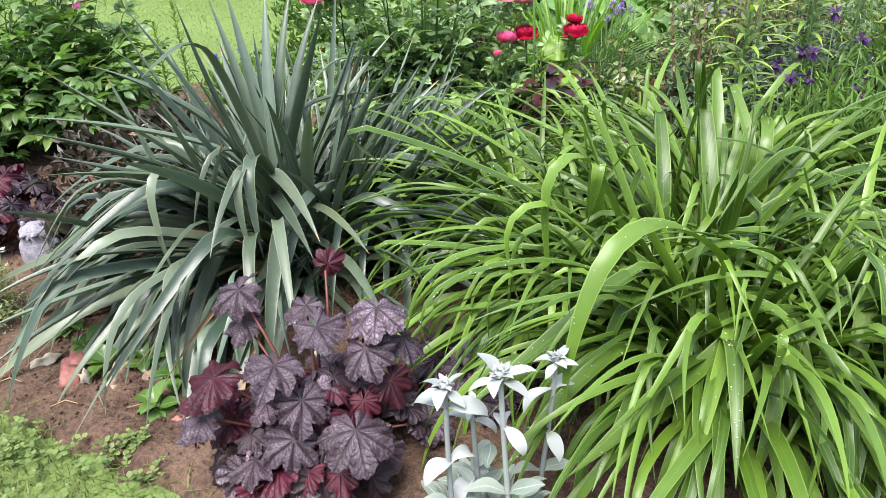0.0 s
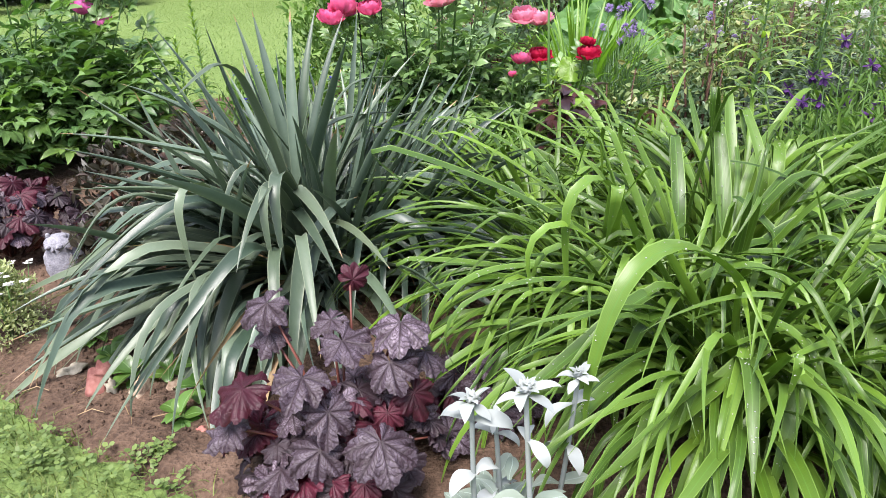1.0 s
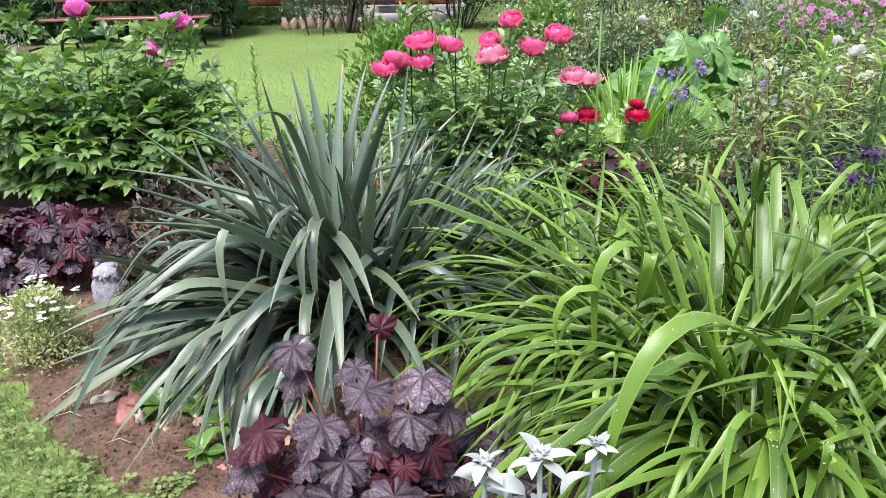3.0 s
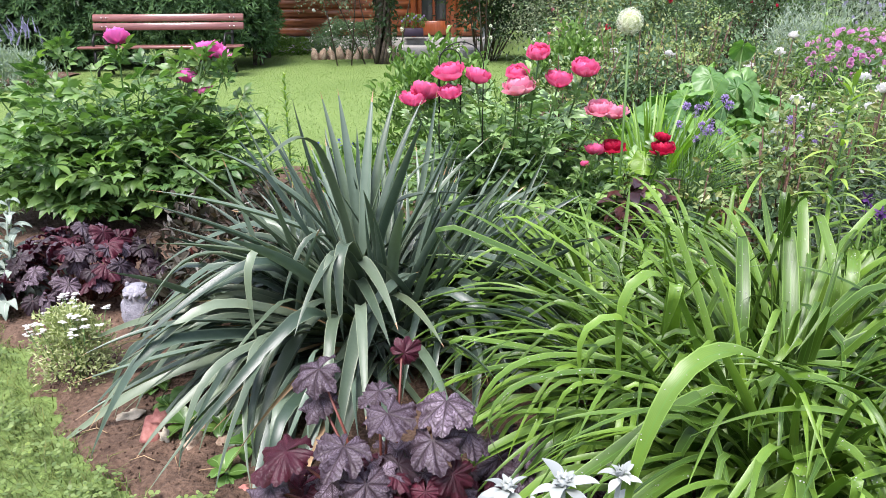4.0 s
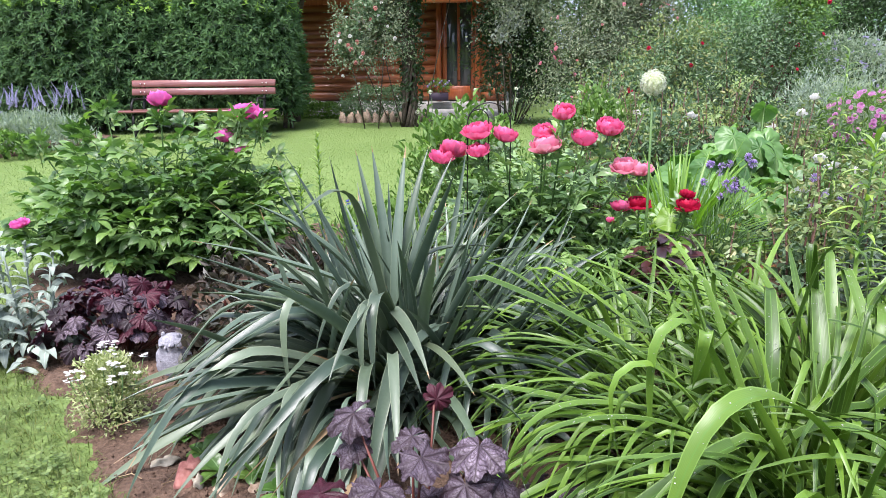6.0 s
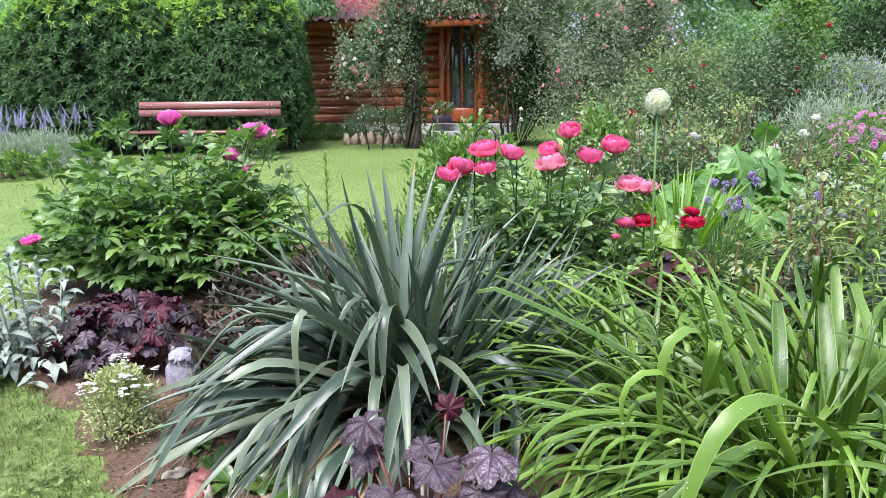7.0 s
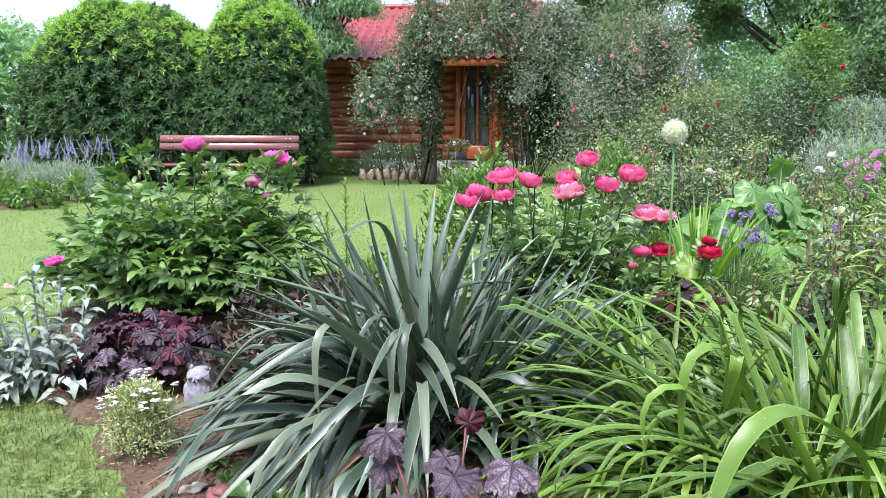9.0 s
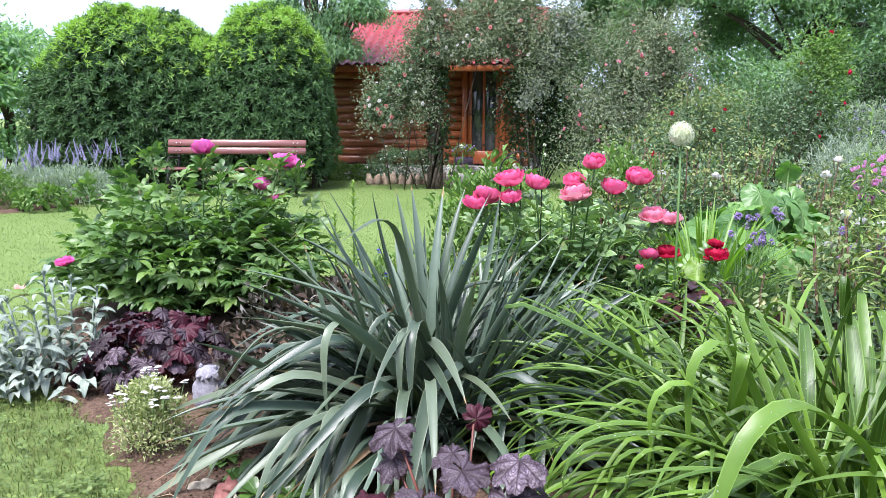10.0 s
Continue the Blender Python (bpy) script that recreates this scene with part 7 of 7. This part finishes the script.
tree("tree", 11.5, 13.0, 7.0, "dark green tree at the garden's edge", crown_of(4, 2.2, 2.0, 0.8, 6.5, 18, 1.1), 80000, 0.10, "hedge", 94, lump=0.25, shell=(0.4, 1.08))
tree("weeping_tree", -2.15, 13.2, 5.5, "weeping tree with hanging green foliage behind the hedge", crown_of(5, 0.95, 0.4, 2.3, 4.9, 20, 0.42), 34000, 0.065, "tree_light", 95, 0.14, lump=0.35, shell=(0.3, 1.15), droop=1.4)
tree("tree", -9.0, 15.0, 5.0, "young willow-like tree beyond the hedge", crown_of(6, 1.9, 1.5, 0.5, 2.9, 18, 0.75), 11000, 0.12, "tree_light", 96, 0.12, lump=0.25, shell=(0.4, 1.08))
bush("boundary_shrub", 6.0, 20.5, 0.0, "dark green boundary thicket", [(-6 + i * 2.2, 0.5 * (i % 2), 1.6, 1.8, 1.0, 2.2) for i in range(11)], 80000, 0.13, "tree_light", 97, 12)

# added dark leaves stand in for a shaded gap between the trees
bush("boundary_shrub", 7.9, 12.7, 0.04, "dark leaf mass added to stand for the shaded gap at the garden's edge", [(0, 0, 1.2, 0.9, 0.6, 1.1), (1.0, 0, 1.4, 1.0, 0.6, 1.3), (-0.4, 0.1, 0.8, 0.7, 0.5, 0.8)], 12000, 0.085, "dark_leaf", 98, 6)

# right-hand border
bush("rose_bush", 2.75, 8.0, 0.04, "tall rose bush with reddish shoots and red blooms", [(0, 0, 0.55, 0.6, 0.5, 0.6), (0.3, 0.2, 1.0, 0.45, 0.4, 0.4), (-0.5, 0.1, 0.4, 0.5, 0.5, 0.45)], 8000, 0.045, "rose_leaf", 121, 14, "cane", 0.5, [(4, 0.07, "crimson")], "rose bushes", lump=0.3, shell=(0.4, 1.1))
bush("rose_bush", 4.0, 8.8, 0.04, "tall rose bush with red blooms and bronze tips", [(0, 0, 0.8, 0.8, 0.6, 0.75), (0.9, 0.2, 0.8, 0.7, 0.5, 0.75), (0.3, 0, 1.2, 0.5, 0.4, 0.5)], 11000, 0.045, "rose_leaf", 102, 14, "cane", 0.5, [(4, 0.06, "crimson")], "rose bushes", lump=0.3, shell=(0.4, 1.1))
bush("rose_bush", 3.1, 8.3, 0.04, "rose bush with bronze-tinted young foliage", [(0, -0.1, 1.15, 0.55, 0.4, 0.35), (-0.3, -0.3, 0.85, 0.4, 0.3, 0.3)], 2600, 0.045, "rose_red", 107, 10, "cane", 0.5, None, "rose bushes", lump=0.3, shell=(0.4, 1.1))
bush("clematis", 4.75, 9.1, 0.04, "clematis on a post with dark red flowers", [(0, 0, 1.2, 0.35, 0.3, 0.8), (0.1, 0, 1.8, 0.3, 0.3, 0.4)], 4200, 0.055, "herb", 108, 6, "bark", 0.5, [(6, 0.08, "crimson")], lump=0.3, shell=(0.4, 1.15))
bush("silver_shrub", 3.75, 6.6, 0.03, "feathery silver-grey shrub in the flower border", [(0.1, 0, 0.5, 0.34, 0.35, 0.46), (0.5, 0.1, 0.46, 0.3, 0.35, 0.42)], 5200, 0.06, "silver", 103, 10, "twig", 0.13, None, out=1.0, upward=0.6, droop=0.0, shell=(0.3, 1.15))
bush("phlox", 3.95, 5.95, 0.0, "clump of lilac-pink flowers in the border", [(0, 0, 0.62, 0.40, 0.35, 0.3), (0.5, 0, 0.6, 0.4, 0.4, 0.35)], 2500, 0.06, "herb", 104, 14, "stem", 0.25, [(210, 0.062, "pink")], category="flower")
bush("lavender", 6.2, 10.5, 0.04, "bluish lavender drift beyond the pink flowers", [(0, 0, 0.75, 1.0, 0.6, 0.6)], 5000, 0.09, "silver", 109, 6, "stem", 0.12, [(90, 0.07, "lavender")], category="flower", upward=0.8)
flower_stems("catmint", -4.75, 9.5, "clump of catmint with lavender-blue flower spikes", (46, 0.55, 0.72, 0.22), "lavender", 105, "spike", "silver", 4500, 0.62, 0.5)
flower_stems("catmint", -5.55, 9.7, "clump of catmint with lavender-blue flower spikes", (24, 0.5, 0.65, 0.2), "lavender", 110, "spike", "silver", 3500, 0.5, 0.5)
bush("border_plants", -5.6, 8.9, 0.05, "mixed low green border plants by the lawn", [(-0.1, 0, 0.2, 0.6, 0.4, 0.3), (-1.0, 0, 0.3, 0.7, 0.5, 0.35), (-2.2, 0.2, 0.35, 0.8, 0.5, 0.4)], 9000, 0.06, "herb", 106, 4, "stem", 0.4, [(10, 0.06, "pink")], category="plant", upward=0.3)
bush("lime_border_plant", -4.75, 8.75, 0.05, "low lime-green lady's mantle at the lawn's edge", [(0, 0, 0.14, 0.3, 0.25, 0.16)], 420, 0.07, M["herb"], 111, 3, "stem", 0.8, None, category="plant")


# ---- stones, bricks, seedlings and litter at the bed's edge ----
def cobble(name, material, x, y, z, size, stretch, seed, label, rz, group=""):
    return whole(name, Geo().ball(Matrix.Diagonal((*stretch, 1)), size * 0.55, 8, 12, 0.9, seed), M[material], label, "stone", group, m=pose(x, y, z * 0.5, 8, -6, rz))


whole("brick_piece", Geo().box(Matrix(), 0.052, 0.042, 0.085, 0.008).ball(pose(0.010, -0.016, 0.030), 0.023, 6, 8, 0.9, 3), M["brick"], "weathered pinkish brick piece edging the bed", "brick", "bed edging", m=pose(-0.320, 1.955, 0.040, -48, 22, 14))
cobble("cobble", "cobble", -0.272, 1.93, 0.05, 0.05, (0.55, 0.6, 1.5), 1, "grey-green stone edging the flower bed", 50, "bed edging")
cobble("cobble", "cobble", -0.42, 2.06, 0.045, 0.048, (1.6, 0.9, 0.7), 2, "pale stone edging the flower bed", 15, "bed edging")
cobble("cobble", "edge_stone", -0.19, 1.93, 0.05, 0.052, (1.7, 0.8, 0.8), 3, "tan stone edging the flower bed", 70, "bed edging")
cobble("cobble", "edge_stone", -0.50, 2.22, 0.03, 0.035, (1.5, 0.9, 0.7), 4, "brown stone edging the flower bed", 20, "bed edging")
cobble("cobble", "brick", 0.0, 1.71, 0.025, 0.022, (1.2, 0.9, 0.8), 5, "small orange-red stone on the soil", 20, "bed edging")
cobble("cobble", "brick", -0.10, 1.70, 0.02, 0.022, (1.6, 0.8, 0.6), 6, "small reddish stone on the soil", 120, "bed edging")
cobble("cobble", "edge_stone", -0.10, 1.92, 0.04, 0.034, (1.3, 0.9, 0.9), 7, "tan stone edging the flower bed", 40, "bed edging")

bl = [Geo().blade(Matrix(), 0.07, 0.045, 40 - 12 * k, 45, n=7, fold=0.3, base=0.25, belly=0.5, taper=0.55).mesh("bergenia_leaf", M["bergenia"]) for k in range(3)]


def bergenia(x, y, n, seed, label):
    r = random.Random(seed)
    p = thing("bergenia", x, y, 0.02, label, "plant", "bergenia seedlings")
    for k in range(n):
        part("leaf", bl[k % 3], None, p, m=pose(0, 0, r.uniform(0.0, 0.03), r.uniform(-15, 15), r.uniform(-20, 15), k * 137.5) @ Matrix.Scale(r.uniform(0.8, 1.25), 4))


bergenia(-0.055, 1.76, 8, 1, "small bergenia with glossy rounded green leaves")
bergenia(-0.02, 1.86, 7, 2, "small bergenia with glossy rounded green leaves")
bergenia(-0.22, 1.98, 8, 3, "small bergenia half hidden under yucca leaves")
bergenia(-0.12, 1.97, 7, 5, "small bergenia half hidden under yucca leaves")
bergenia(-0.31, 2.10, 9, 6, "small bergenia half hidden under yucca leaves")
bergenia(-0.40, 2.22, 8, 7, "small bergenia half hidden under yucca leaves")


def clover(seed, spots, n, name, label):
    """Small three-part leaves scattered round the given spots (x, y, radius)."""
    g = np.random.default_rng(seed)
    s = np.asarray(spots, float)
    k = g.choice(len(s), n)
    a, q = g.uniform(0, 6.28, n), np.sqrt(g.uniform(0, 1, n))
    c = np.stack([s[k, 0] + s[k, 2] * q * np.cos(a), s[k, 1] + s[k, 2] * q * np.sin(a), g.uniform(0.02, 0.055, n)], 1)
    c = np.repeat(c, 3, axis=0)
    t = np.repeat(g.uniform(0, 6.28, n), 3) + np.tile([0, 2.09, 4.19], n)
    ln = np.repeat(g.uniform(0.007, 0.016, n), 3)[:, None]
    d = np.stack([np.cos(t), np.sin(t), np.full(len(t), 0.15) + g.normal(size=len(t)) * 0.25], 1)
    sd = np.stack([-np.sin(t), np.cos(t), g.normal(size=len(t)) * 0.15], 1)
    v = np.stack([c, c + d * ln * 0.55 + sd * ln * 0.5, c + d * ln * 1.05 + sd * ln * 0.25, c + d * ln * 1.05 - sd * ln * 0.25, c + d * ln * 0.55 - sd * ln * 0.5], 1)
    me = quads(v, [(0.5, 0), (0, 0.5), (0.3, 1), (0.7, 1), (1, 0.5)], 5, [(0, 1, 2, 3, 4)], name, M["clover"])
    return whole(name, me, None, label, "clover", kind="stuff")


clover(5, [(-0.42, 1.72, 0.09), (-0.36, 1.64, 0.10), (-0.12, 1.60, 0.05), (-0.60, 1.86, 0.09), (-0.02, 1.50, 0.05), (-0.22, 1.58, 0.10), (-0.08, 1.63, 0.03), (-0.80, 2.05, 0.07), (-1.05, 2.4, 0.10)], 200, "clover", "clover and small weeds at the lawn's edge")
clover(6, [(-0.8, 1.95, 0.15), (-1.15, 2.3, 0.3), (-1.5, 2.6, 0.3), (-0.5, 1.6, 0.2)], 260, "lawn_weed", "scattered clover leaves in the lawn")

r_ = random.Random(17)
g_ = Geo()
for k in range(900):
    a, f = r_.random(), r_.random()
    p0, p1 = BED[min(int(a * 5), 4)], BED[min(int(a * 5), 4) + 1]
    u = a * 5 % 1
    px, py = p0[0] + (p1[0] - p0[0]) * u + f * 0.28 + 0.02, p0[1] + (p1[1] - p0[1]) * u + f * 0.22 + 0.02
    s_ = r_.uniform(0.0015, 0.006)
    g_.ball(pose(px, py, 0.024 + s_ * 0.3, 0, 0, r_.uniform(0, 360)), s_, 4, 5, 0.6, k)
whole("soil_crumbs", g_, M["soil"], "loose crumbs and clods of brown soil", "soil", kind="stuff")
for k in range(14):
    px, py = r_.uniform(-0.5, 0.05), r_.uniform(1.7, 2.2)
    py = max(py, 1.62 - 0.75 * px)
    L_ = r_.uniform(0.06, 0.16)
    a_ = r_.uniform(0, 6.28)
    whole("twig", Geo().tube([(0, 0, 0), (L_ * 0.5 * math.cos(a_), L_ * 0.5 * math.sin(a_), 0.008), (L_ * math.cos(a_ + 0.3), L_ * math.sin(a_ + 0.3), 0.0)], [0.0018, 0.0016, 0.0008], 4), M["dry"], "thin dry twig lying on the soil", "twig", "dry twigs", m=pose(px, py, 0.032))
